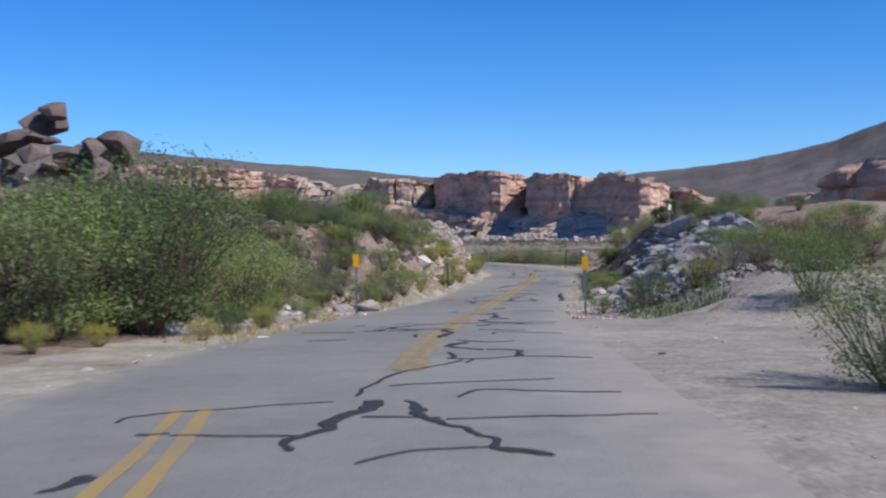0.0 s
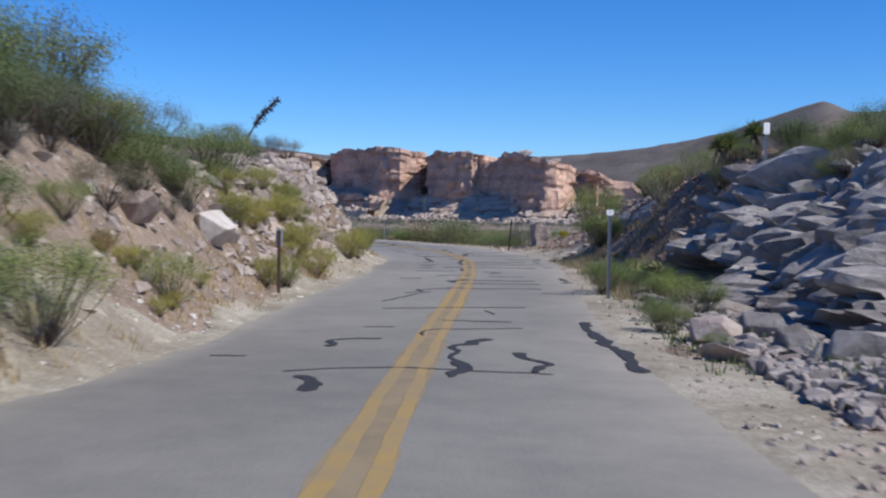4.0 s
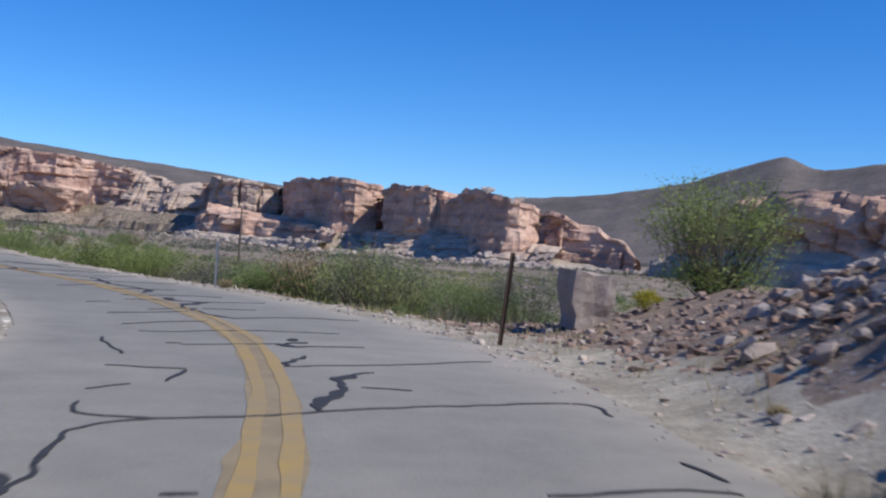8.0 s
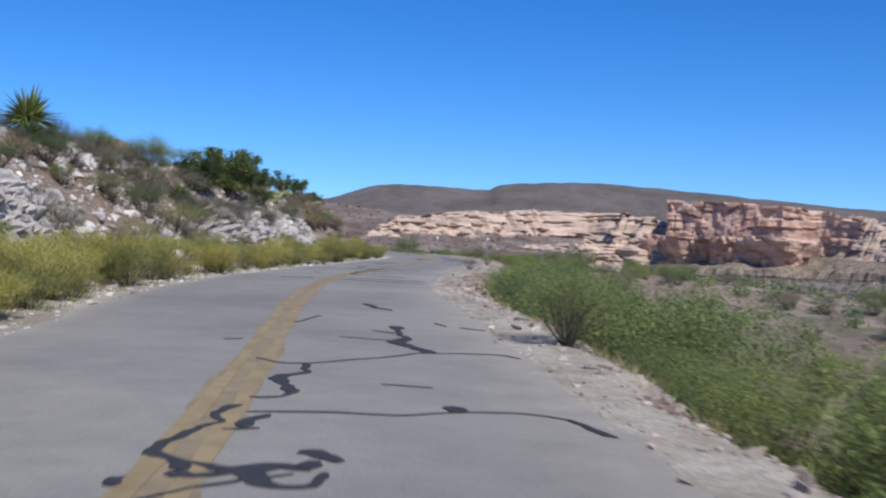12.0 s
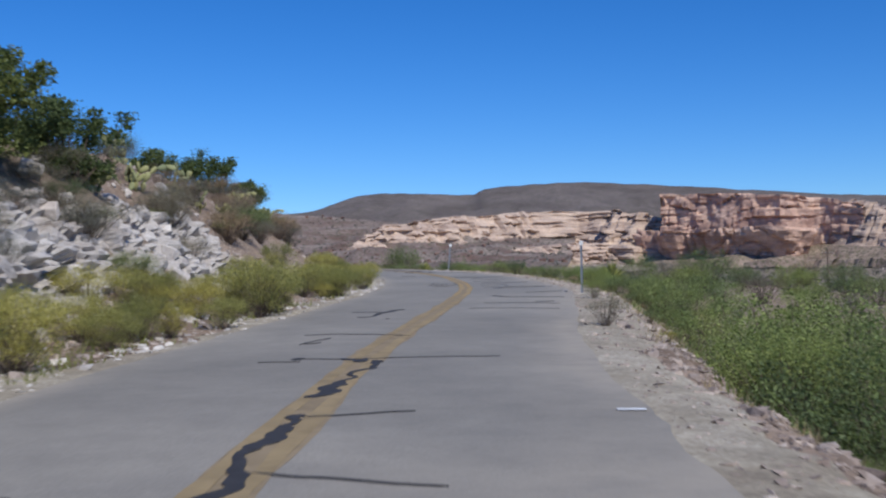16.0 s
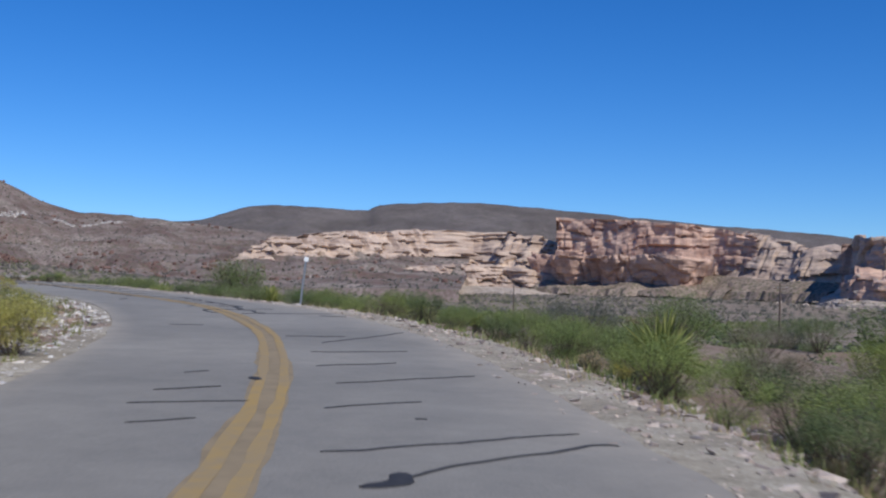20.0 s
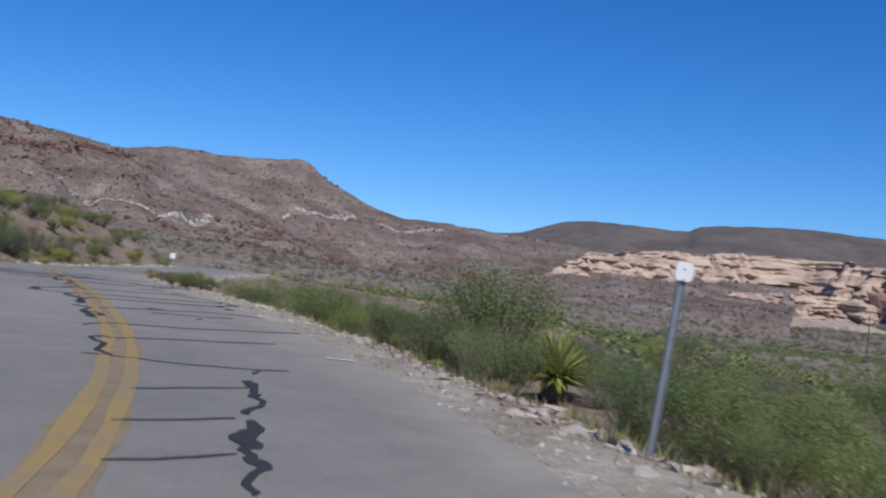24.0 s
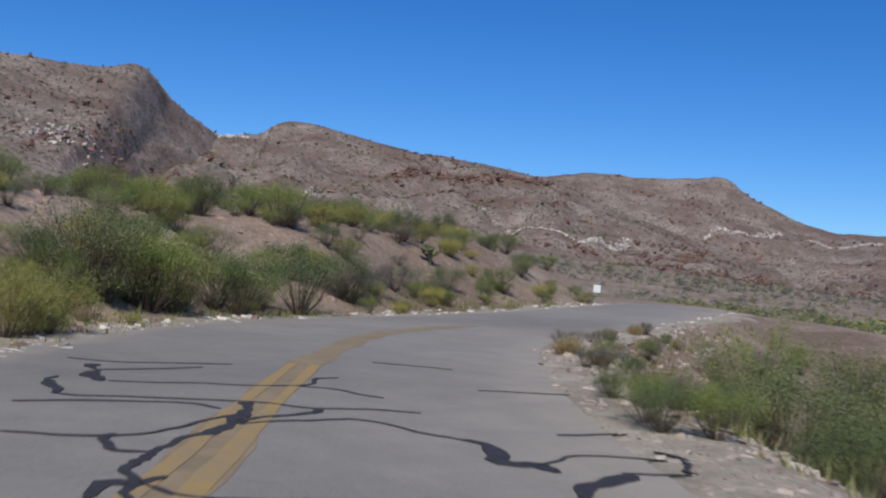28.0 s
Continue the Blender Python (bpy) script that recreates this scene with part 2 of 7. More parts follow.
ASPHALT, PAINT = asphalt_mat(), paint_mat()
FADEDPAINT = plain_mat("faded_yellow_paint", (0.3, 0.226, 0.12), 0.8, 0, 0.5, 1.6)
OLDPAINT = plain_mat("old_paint", (0.275, 0.212, 0.128), 0.85, 0, 0.4, 2.2)
TAR = plain_mat("tar", (0.046, 0.044, 0.044), 0.75, 0, 0.5, 9)
SOIL = soil_mat("dry_soil", (0.2, 0.145, 0.105), (0.27, 0.205, 0.155), (0.34, 0.265, 0.205), (0.6, 0.55, 0.48), green=None)
GRAVEL = soil_mat("gravel", (0.29, 0.25, 0.19), (0.37, 0.33, 0.255), (0.45, 0.405, 0.325), (0.6, 0.56, 0.49), 3.4, None, 0.5)
LOTGRAVEL = soil_mat("lot_gravel", (0.29, 0.255, 0.21), (0.355, 0.315, 0.262), (0.42, 0.375, 0.315), (0.5, 0.45, 0.39), 2.0, None, 0.12)
SANDSTONE = stone_mat("sandstone", (0.46, 0.285, 0.215), (0.6, 0.415, 0.32), (0.72, 0.55, 0.44), 0.3, 0.16, (0.24, 0.14, 0.11), 0.9, False)
CREAM = stone_mat("pale_sandstone", (0.4, 0.3, 0.24), (0.54, 0.43, 0.345), (0.66, 0.545, 0.44), 0.4, 0.22, (0.28, 0.2, 0.15), 0.9, False)
TALUS = stone_mat("talus", (0.31, 0.245, 0.195), (0.43, 0.355, 0.29), (0.55, 0.475, 0.4), 0.8, 0, (0.24, 0.2, 0.13), 0.9, False)
DARKROCK = stone_mat("dark_rock", (0.22, 0.205, 0.195), (0.37, 0.345, 0.33), (0.53, 0.5, 0.475), 1.6, 0, (0.16, 0.12, 0.105), 0.8)
PALEROCK = stone_mat("pale_rock", (0.4, 0.34, 0.3), (0.58, 0.53, 0.48), (0.72, 0.68, 0.63), 1.3, 0, None, 0.5)
PINKROCK = stone_mat("pink_rock", (0.28, 0.215, 0.185), (0.42, 0.345, 0.3), (0.56, 0.485, 0.435), 1.5, 0, None, 0.6)
REDROCK = stone_mat("red_rock", (0.12, 0.085, 0.075), (0.19, 0.14, 0.125), (0.28, 0.22, 0.2), 1.0, 0, None, 0.5)
REDHILL = soil_mat("red_hill", (0.165, 0.1, 0.083), (0.25, 0.19, 0.165), (0.35, 0.29, 0.25), (0.4, 0.33, 0.28), 0.12, (0.12, 0.11, 0.07), 0.02)
REDBLOCK = stone_mat("red_block", (0.13, 0.07, 0.055), (0.2, 0.12, 0.095), (0.28, 0.185, 0.15), 0.5, 0, None, 0.5, "island")
WASH = soil_mat("wash_soil", (0.22, 0.165, 0.13), (0.3, 0.235, 0.185), (0.38, 0.305, 0.245), (0.42, 0.36, 0.3), 0.5, (0.13, 0.12, 0.075))
DARKHILL = soil_mat("dark_hill", (0.12, 0.096, 0.09), (0.165, 0.137, 0.13), (0.215, 0.18, 0.168), (0.25, 0.22, 0.2), 0.1, (0.09, 0.09, 0.062), 0.008)
LEAF = leaf_mat("green_leaf", (0.1, 0.135, 0.05), (0.185, 0.235, 0.09), (0.3, 0.345, 0.16), 0.3)
LIGHTLEAF = leaf_mat("bright_leaf", (0.115, 0.16, 0.047), (0.205, 0.265, 0.083), (0.34, 0.4, 0.155), 0.3)
STRAW = leaf_mat("yellow_green_blade", (0.25, 0.25, 0.065), (0.4, 0.385, 0.115), (0.55, 0.52, 0.2), 0.45)
GREYLEAF = leaf_mat("grey_leaf", (0.13, 0.13, 0.1), (0.2, 0.195, 0.15), (0.29, 0.275, 0.215), 0.35)
DRYLEAF = leaf_mat("dry_twig_leaf", (0.16, 0.12, 0.08), (0.26, 0.2, 0.14), (0.37, 0.3, 0.21))
YELLOWBLOOM = leaf_mat("yellow_bloom", (0.35, 0.3, 0.03), (0.6, 0.48, 0.03), (0.75, 0.6, 0.05), 0.3)
OLIVE = leaf_mat("olive_leaf", (0.16, 0.175, 0.075), (0.27, 0.285, 0.12), (0.39, 0.4, 0.19), 0.3)
JUNIPER = leaf_mat("juniper_leaf", (0.07, 0.1, 0.035), (0.125, 0.165, 0.058), (0.2, 0.24, 0.09), 0.38)
DRYGRASS = leaf_mat("dry_grass", (0.3, 0.235, 0.13), (0.42, 0.34, 0.2), (0.54, 0.45, 0.28), 0.35)
YUCCALEAF = leaf_mat("yucca_leaf", (0.14, 0.17, 0.045), (0.26, 0.29, 0.085), (0.42, 0.41, 0.16))
PALEBARK = plain_mat("pale_bark", (0.3, 0.26, 0.21), 0.9, 0, 0.6)
BARK = plain_mat("bark", (0.12, 0.09, 0.07), 0.9, 0, 0.6)
DEADLEAF = plain_mat("dead_leaf", (0.33, 0.27, 0.19), 0.9, 0, 0.6)
PADS = leaf_mat("cactus_pad", (0.13, 0.155, 0.07), (0.2, 0.22, 0.1), (0.29, 0.3, 0.15), 0.05)
CHOLLA = leaf_mat("cholla_joint", (0.2, 0.21, 0.09), (0.34, 0.34, 0.16), (0.5, 0.48, 0.28))
STEEL = plain_mat("galvanised_steel", (0.36, 0.37, 0.38), 0.45, 0.7)
RUST = plain_mat("rusted_steel", (0.1, 0.065, 0.05), 0.85, 0.2)
YELLOW = plain_mat("yellow_sheet", (0.85, 0.42, 0.01), 0.45, 0, 0.12)
WHITE = plain_mat("white_sheet", (0.78, 0.78, 0.76), 0.5, 0, 0.15)
GREYBACK = plain_mat("sign_back", (0.42, 0.44, 0.45), 0.5, 0.4)
WOOD = plain_mat("weathered_wood", (0.15, 0.11, 0.085), 0.9, 0, 0.6)


# ---- plan of the road ----
SPINE = [
    (-1.05, -39.97, 1.50),
    (-1.05, 0.03, 0.00),
    (-0.71, 9.82, -0.29),
    (-0.33, 19.60, -0.62),
    (0.37, 29.36, -1.02),
    (1.26, 39.11, -1.45),
    (2.51, 48.82, -1.67),
    (3.96, 58.50, -1.70),
    (5.35, 68.19, -1.70),
    (6.18, 77.94, -1.71),
    (5.31, 87.67, -1.70),
    (2.07, 96.88, -1.64),
    (-2.70, 105.43, -1.59),
    (-8.10, 113.59, -1.35),
    (-13.60, 121.68, -0.97),
    (-18.91, 129.91, -0.75),
    (-23.54, 138.53, -0.52),
    (-27.90, 147.29, -0.33),
    (-31.78, 156.28, -0.05),
    (-35.83, 165.20, 0.20),
    (-40.49, 173.80, 0.38),
    (-45.90, 181.95, 0.66),
    (-52.51, 189.16, 0.96),
    (-60.27, 195.11, 1.19),
    (-68.71, 200.06, 1.47),
    (-74, 202.9, 1.6),
    (-78.1, 205, 1.65),
    (-82.8, 207.5, 1.67),
    (-89.4, 211.8, 1.68),
    (-95.0, 217.8, 1.72),
    (-100.2, 224.4, 1.85),
    (-105.9, 231.5, 2.05),
    (-112, 238.5, 2.2),
    (-120, 246, 2.3),
    (-131, 252, 2.4),
    (-145, 256, 2.5),
]

def spline(points, step):
    p = np.array(points, float)
    p = np.vstack([2 * p[0] - p[1], p, 2 * p[-1] - p[-2]])
    out = []
    for a, b, c, d in zip(p[:-3], p[1:-2], p[2:-1], p[3:]):
        for t in np.linspace(0, 1, max(2, int(np.linalg.norm(c - b) / step)), endpoint=False):
            out.append(0.5 * (2 * b + (c - a) * t + (2 * a - 5 * b + 4 * c - d) * t * t + (3 * b - a - 3 * c + d) * t**3))
    return np.array(out + [p[-2]])


ROAD = spline(SPINE, 0.5)
TAN = np.gradient(ROAD[:, :2], axis=0)
TAN /= np.linalg.norm(TAN, axis=1)[:, None]
RIGHT = np.stack([TAN[:, 1], -TAN[:, 0]], 1)
SLEN = np.r_[0, np.cumsum(np.hypot(*np.diff(ROAD[:, :2], axis=0).T))]
SLEN -= SLEN[np.argmin(np.hypot(ROAD[:, 0] + 1.2, ROAD[:, 1]))]
HALF = 3.05
WIDE_LEFT = [(-40, 4.1), (34, 4.1), (48, 3.15), (110, 3.15), (130, 3.4), (165, 3.2), (230, 3.1), (242, 3.9), (252, 3.9), (266, 3.2), (300, 3.05)]
WIDE_RIGHT = [(-40, 3.3), (30, 3.1), (40, 2.85), (54, 2.7), (68, 2.9), (78, 3.5), (88, 3.9), (97, 3.4), (120, 3.25), (136, 3.05), (160, 3.05), (180, 3.5), (200, 3.45), (220, 3.25), (233, 3.25), (238, 3.2), (244, 3.4), (252, 3.4), (268, 3.0), (300, 3.0)]


def road_at(s, o=0.0):
    """Place and heading at s metres along the centre line, o metres to its right."""
    x, y, z = (np.interp(s, SLEN, ROAD[:, k]) for k in range(3))
    tx, ty = np.interp(s, SLEN, TAN[:, 0]), np.interp(s, SLEN, TAN[:, 1])
    k = math.hypot(tx, ty)
    return x + o * ty / k, y - o * tx / k, z, math.degrees(math.atan2(-tx / k, ty / k))


def road_coords(x, y):
    """For places: the metres along the road, the metres to its right, and the road's height there."""
    x, y = np.ravel(x), np.ravel(y)
    s, o, z = np.empty(len(x)), np.empty(len(x)), np.empty(len(x))
    sub = slice(None, None, 2)
    R, T, S = ROAD[sub], TAN[sub], SLEN[sub]
    for a in range(0, len(x), 20000):
        q = slice(a, a + 20000)
        d2 = (x[q, None] - R[None, :, 0]) ** 2 + (y[q, None] - R[None, :, 1]) ** 2
        j = d2.argmin(1)
        dx, dy = x[q] - R[j, 0], y[q] - R[j, 1]
        along = np.clip(dx * T[j, 0] + dy * T[j, 1], -1.5, 1.5)
        s[q] = S[j] + along
        side = np.sign(dx * T[j, 1] - dy * T[j, 0])
        o[q] = side * np.sqrt(np.maximum(d2[np.arange(len(j)), j] - along**2, 0))
        z[q] = np.interp(s[q], S, R[:, 2])
    return s, o, z


# ---- ground ----
def bank(s, pairs):
    return np.interp(s, [p[0] for p in pairs], [p[1] for p in pairs])


LEFT_HIGH = [(-40, 0.6), (0, 0.7), (15, 0.8), (30, 2.2), (42, 4.2), (62, 3.9), (70, 4.0), (74, 4.4), (79, 4.2), (82, 2.0), (85, 1.4), (88, 1.2), (92, 1.2), (98, 1.8), (103, 2.8), (110, 4.6), (150, 5.4), (172, 5.8), (182, 5.0), (192, 4.2), (200, 1.7), (207, 0.9), (218, 2.0), (240, 3.4), (262, 3.6), (300, 3.0)]
RIGHT_HIGH = [(-40, 0.2), (22, 0.1), (30, 1.0), (40, 1.9), (52, 2.6), (60, 3.4), (68, 4.2), (76, 3.1), (84, 2.3), (89, 1.2), (94, -0.9), (104, -2.6), (150, -3.2), (174, -2.4), (188, -1.0), (202, -0.9), (214, -1.2), (226, -1.3), (242, -2.0), (260, -2.2), (300, -1.0)]


def region(x, y):
    """The wide land: a wash below the road, rising to the cliffs and to the hills."""
    ahead = np.maximum(0, (y - 160) + 0.25 * (x + 40))
    west = np.maximum(0, -(x + 250))
    far = smooth(150, 500, np.hypot(x + 40, y - 120))
    out = -5.5 + (7.5 * smooth(40, -180, x) - 3.0 * smooth(-60, 60, x)) * smooth(250, 900, ahead) + 0.085 * np.minimum(west, 1200) * smooth(1000, 500, y) + 0.012 * np.maximum(0, ahead - 900)
    return out + 1.0 * fbm(x / 45, y / 45, 0, 5, 4) + 2.5 * fbm(x / 400, y / 400, 0, 9, 3) * far


def height(x, y):
    shape = np.shape(x)
    x, y = np.ravel(np.asarray(x, float)), np.ravel(np.asarray(y, float))
    s, o, zr = road_coords(x, y)
    d = np.abs(o)
    n1, n2 = fbm(x / 9, y / 9, 0, 1, 4), fbm(x / 2.2, y / 2.2, 0, 2, 3)
    left, right = bank(s, LEFT_HIGH), bank(s, RIGHT_HIGH)
    d = d - np.where(o < 0, bank(s, WIDE_LEFT) - HALF, bank(s, WIDE_RIGHT) - HALF)
    left_cut = smooth(40, 48, s) * smooth(82, 78, s)
    lprof = left * (0.8 * smooth(4.2 - 1.0 * left_cut, 10.5 - 3.9 * left_cut, d + (1.2 - 0.8 * left_cut) * n1) + 0.35 * smooth(9, 26, d))
    lot = 8.5 * smooth(30, 20, s)
    cutting = smooth(45, 51, s) * smooth(69, 65, s)
    rprof = np.where(right > 0, right * (0.85 * smooth(4.5 + lot - 0.9 * smooth(72, 80, s) + 2.9 * cutting, 9.6 + lot + 1.0 * cutting - 1.6 * (1 - cutting) * smooth(62, 70, s) * smooth(86, 77, s), d + 1.2 * n1) + 0.3 * smooth(9, 22, d)), right * (0.8 * smooth(4.0, 7.4, d + 0.7 * n1) + 0.35 * smooth(7, 18, d)))
    local = zr + np.where(o < 0, lprof, rprof) + smooth(4.5, 9, d) * (0.55 * n1 + 0.3 * n2) + smooth(3.4, 5.5, d) * 0.1 * n2
    local -= 0.1 * smooth(HALF - 0.3, HALF - 1.5, d) + 0.035
    far = smooth(16, 75, np.abs(o))
    z = local * (1 - far) + region(x, y) * far
    return z.reshape(shape)


def lines_out(lo, hi, step, reach, grow=1.062):
    mid = np.arange(lo, hi + step, step)
    out, d = [], step
    while not out or out[-1] < reach:
        d *= grow
        out.append((out[-1] if out else 0) + d)
    out = np.array(out)
    return np.r_[(lo - out)[::-1], mid, mid[-1] + out]


gx, gy = lines_out(-120, 42, 0.85, 4300), lines_out(-22, 245, 0.85, 4300)
GX, GY = np.meshgrid(gx, gy, indexing="ij")
GZ = height(GX, GY)
ground = new("ground", mesh_of("ground", np.stack([GX, GY, GZ], -1).reshape(-1, 3), grid_faces(len(gx), len(gy)), SOIL, True))
ground.data.materials.append(WASH)
fx, fy = (GX[:-1, :-1] + GX[1:, 1:]) / 2, (GY[:-1, :-1] + GY[1:, 1:]) / 2
_, fo, _ = road_coords(fx, fy)
ground.data.polygons.foreach_set("material_index", (np.abs(fo) + 9 * fbm(fx.ravel() / 7, fy.ravel() / 7, 0, 77, 3) > 21).astype(np.int32))
tagged(ground, "dry tan desert soil with scattered pale stones", "ground", kind="structure")


def ground_at(x, y):
    i = np.clip(np.searchsorted(gx, x) - 1, 0, len(gx) - 2)
    j = np.clip(np.searchsorted(gy, y) - 1, 0, len(gy) - 2)
    u, v = (x - gx[i]) / (gx[i + 1] - gx[i]), (y - gy[j]) / (gy[j + 1] - gy[j])
    return (GZ[i, j] * (1 - u) + GZ[i + 1, j] * u) * (1 - v) + (GZ[i, j + 1] * (1 - u) + GZ[i + 1, j + 1] * u) * v


# ---- road ----
def strip(name, mat, s0, s1, lo, hi, lift, step=0.5, across=2, ragged=0.0, seed=0, crown=True):
    s = np.arange(s0, s1, step)
    cols = []
    lo, hi = (f(s) if callable(f) else f for f in (lo, hi))
    edge = ragged * fbm(s / 1.1, s * 0 + seed, 0, 30 + seed, 4)
    edge2 = ragged * fbm(s / 1.3, s * 0 + seed, 0, 60 + seed, 4)
    for u in np.linspace(0, 1, across):
        o = (lo + edge) * (1 - u) + (hi + edge2) * u
        x, y = np.interp(s, SLEN, ROAD[:, 0]), np.interp(s, SLEN, ROAD[:, 1])
        z = np.interp(s, SLEN, ROAD[:, 2]) + lift - (0.01 * np.abs(o) if crown else 0)
        rx, ry = np.interp(s, SLEN, RIGHT[:, 0]), np.interp(s, SLEN, RIGHT[:, 1])
        cols.append(np.stack([x + o * rx, y + o * ry, z], 1))
    v = np.stack(cols, 1)
    return mesh_of(name, v.reshape(-1, 3), grid_faces(len(s), across)[:, ::-1], mat, True)


def slab(me, depth):
    """Gives a strip a thickness below its edges."""
    bm = bmesh.new()
    bm.from_mesh(me)
    rim = [e for e in bm.edges if e.is_boundary]
    low = bmesh.ops.extrude_edge_only(bm, edges=rim)
    for v in low["geom"]:
        if isinstance(v, bmesh.types.BMVert):
            v.co.z -= depth
    for f in bm.faces:
        f.smooth = False
    bm.normal_update()
    bm.to_mesh(me)
    bm.free()
    return me


surface = strip("road", ASPHALT, -38, 296, lambda s: -bank(s, WIDE_LEFT), lambda s: bank(s, WIDE_RIGHT), 0.03, 0.3, 25, 0.08)
along, across = np.meshgrid(np.arange(-38, 296, 0.3), np.linspace(-1, 1, 25), indexing="ij")
dust = 0.75 * smooth(0.55, 1.0, across) + 0.4 * smooth(-0.8, -1.0, across) + 0.22 * smooth(0.2, 0.5, across) * smooth(195, 225, along)
dust = dust + 0.5 * smooth(0.35, 1.0, across) * smooth(38, 30, along)
dust = dust + 0.55 * smooth(0.86, 1.0, np.abs(across)) + 0.35 * smooth(140, 143, along) * smooth(149, 146.5, along) * smooth(0.05, 0.25, across)
dust = np.clip(dust * (0.8 + 0.9 * fbm(along / 5, across * 2, 0, 91, 4)), 0, 0.95)
surface.attributes.new("dust", "FLOAT", "POINT").data.foreach_set("value", dust.ravel().astype(np.float32))
road = new("road", slab(surface, 0.14))
tagged(road, "worn grey two-lane asphalt road with sealed cracks", "road", kind="structure")


def drape(name, mat, s0, s1, lo, hi, lift, seed, across=8, ragged=0.6, fade=3.0):
    """A sheet of gravel that follows the ground, thinning out at its ends."""
    s = np.arange(s0, s1, 0.5)
    lo, hi = lo(s), hi(s)
    a, b = lo + 0.25 * fbm(s / 1.5, s * 0, 0, seed, 3), hi + ragged * 2 * fbm(s / 2.5, s * 0, 0, seed + 5, 4)
    ends = smooth(s0, s0 + fade, s) * smooth(s1, s1 - fade, s)
    b = a + (b - a) * np.maximum(ends, 0.02)
    rows = []
    for u in np.linspace(0, 1, across):
        o = a * (1 - u) + b * u
        x = np.interp(s, SLEN, ROAD[:, 0]) + o * np.interp(s, SLEN, RIGHT[:, 0])
        y = np.interp(s, SLEN, ROAD[:, 1]) + o * np.interp(s, SLEN, RIGHT[:, 1])
        rows.append(np.stack([x, y, ground_at(x, y) + lift * (1 - (2 * u - 1) ** 6) + 0.004], 1))
    return mesh_of(name, np.stack(rows, 1).reshape(-1, 3), grid_faces(len(s), across), mat, True)


tagged(new("shoulder_left", drape("shoulder_left", GRAVEL, -38, 290, lambda s: 0.25 - bank(s, WIDE_LEFT), lambda s: -0.8 - 1.3 * smooth(40, 30, s) - bank(s, WIDE_LEFT), 0.02, 5)), "pale gravel shoulder along the asphalt", "shoulder", kind="structure")
tagged(new("shoulder_right", drape("shoulder_right", GRAVEL, 38, 290, lambda s: bank(s, WIDE_RIGHT) - 0.25, lambda s: bank(s, WIDE_RIGHT) + 1.35, 0.02, 6)), "pale gravel shoulder along the drop", "shoulder", kind="structure")
tagged(new("gravel_lot", drape("gravel_lot", LOTGRAVEL, -30, 36, lambda s: bank(s, WIDE_RIGHT) - 0.25, lambda s: bank(s, WIDE_RIGHT) + 10, 0.02, 7, 20, 0.8, 6)), "pale trodden gravel pull-off beside the road", "gravel lot", kind="structure")
for k in (-1, 1):
    for s0, s1, tone, mid in ((14.5, 40, FADEDPAINT, lambda s: 0 * s), (40, 112, PAINT, lambda s: 0 * s), (112, 172, FADEDPAINT, lambda s: 0 * s), (172, 240, PAINT, lambda s: 0 * s), (-30, 11, PAINT, lambda s: -1.25 - 0.16 * (s - 7))):
        ln = strip("yellow_line", tone, s0, s1, lambda s: mid(s) + k * 0.145 - 0.07, lambda s: mid(s) + k * 0.145 + 0.07, 0.036, 0.4, 2, 0.05, 8 + k)
        put_part("yellow_line", ln, road, "worn double yellow centre line")
put_part("faded_line", strip("faded_line", OLDPAINT, 14.5, 256, -0.24, 0.24, 0.033, 0.4, 2, 0.12, 12), road, "faded traces of older yellow paint")


# ---- cliffs ----
VIEW = np.array([-25.0, 110.0])


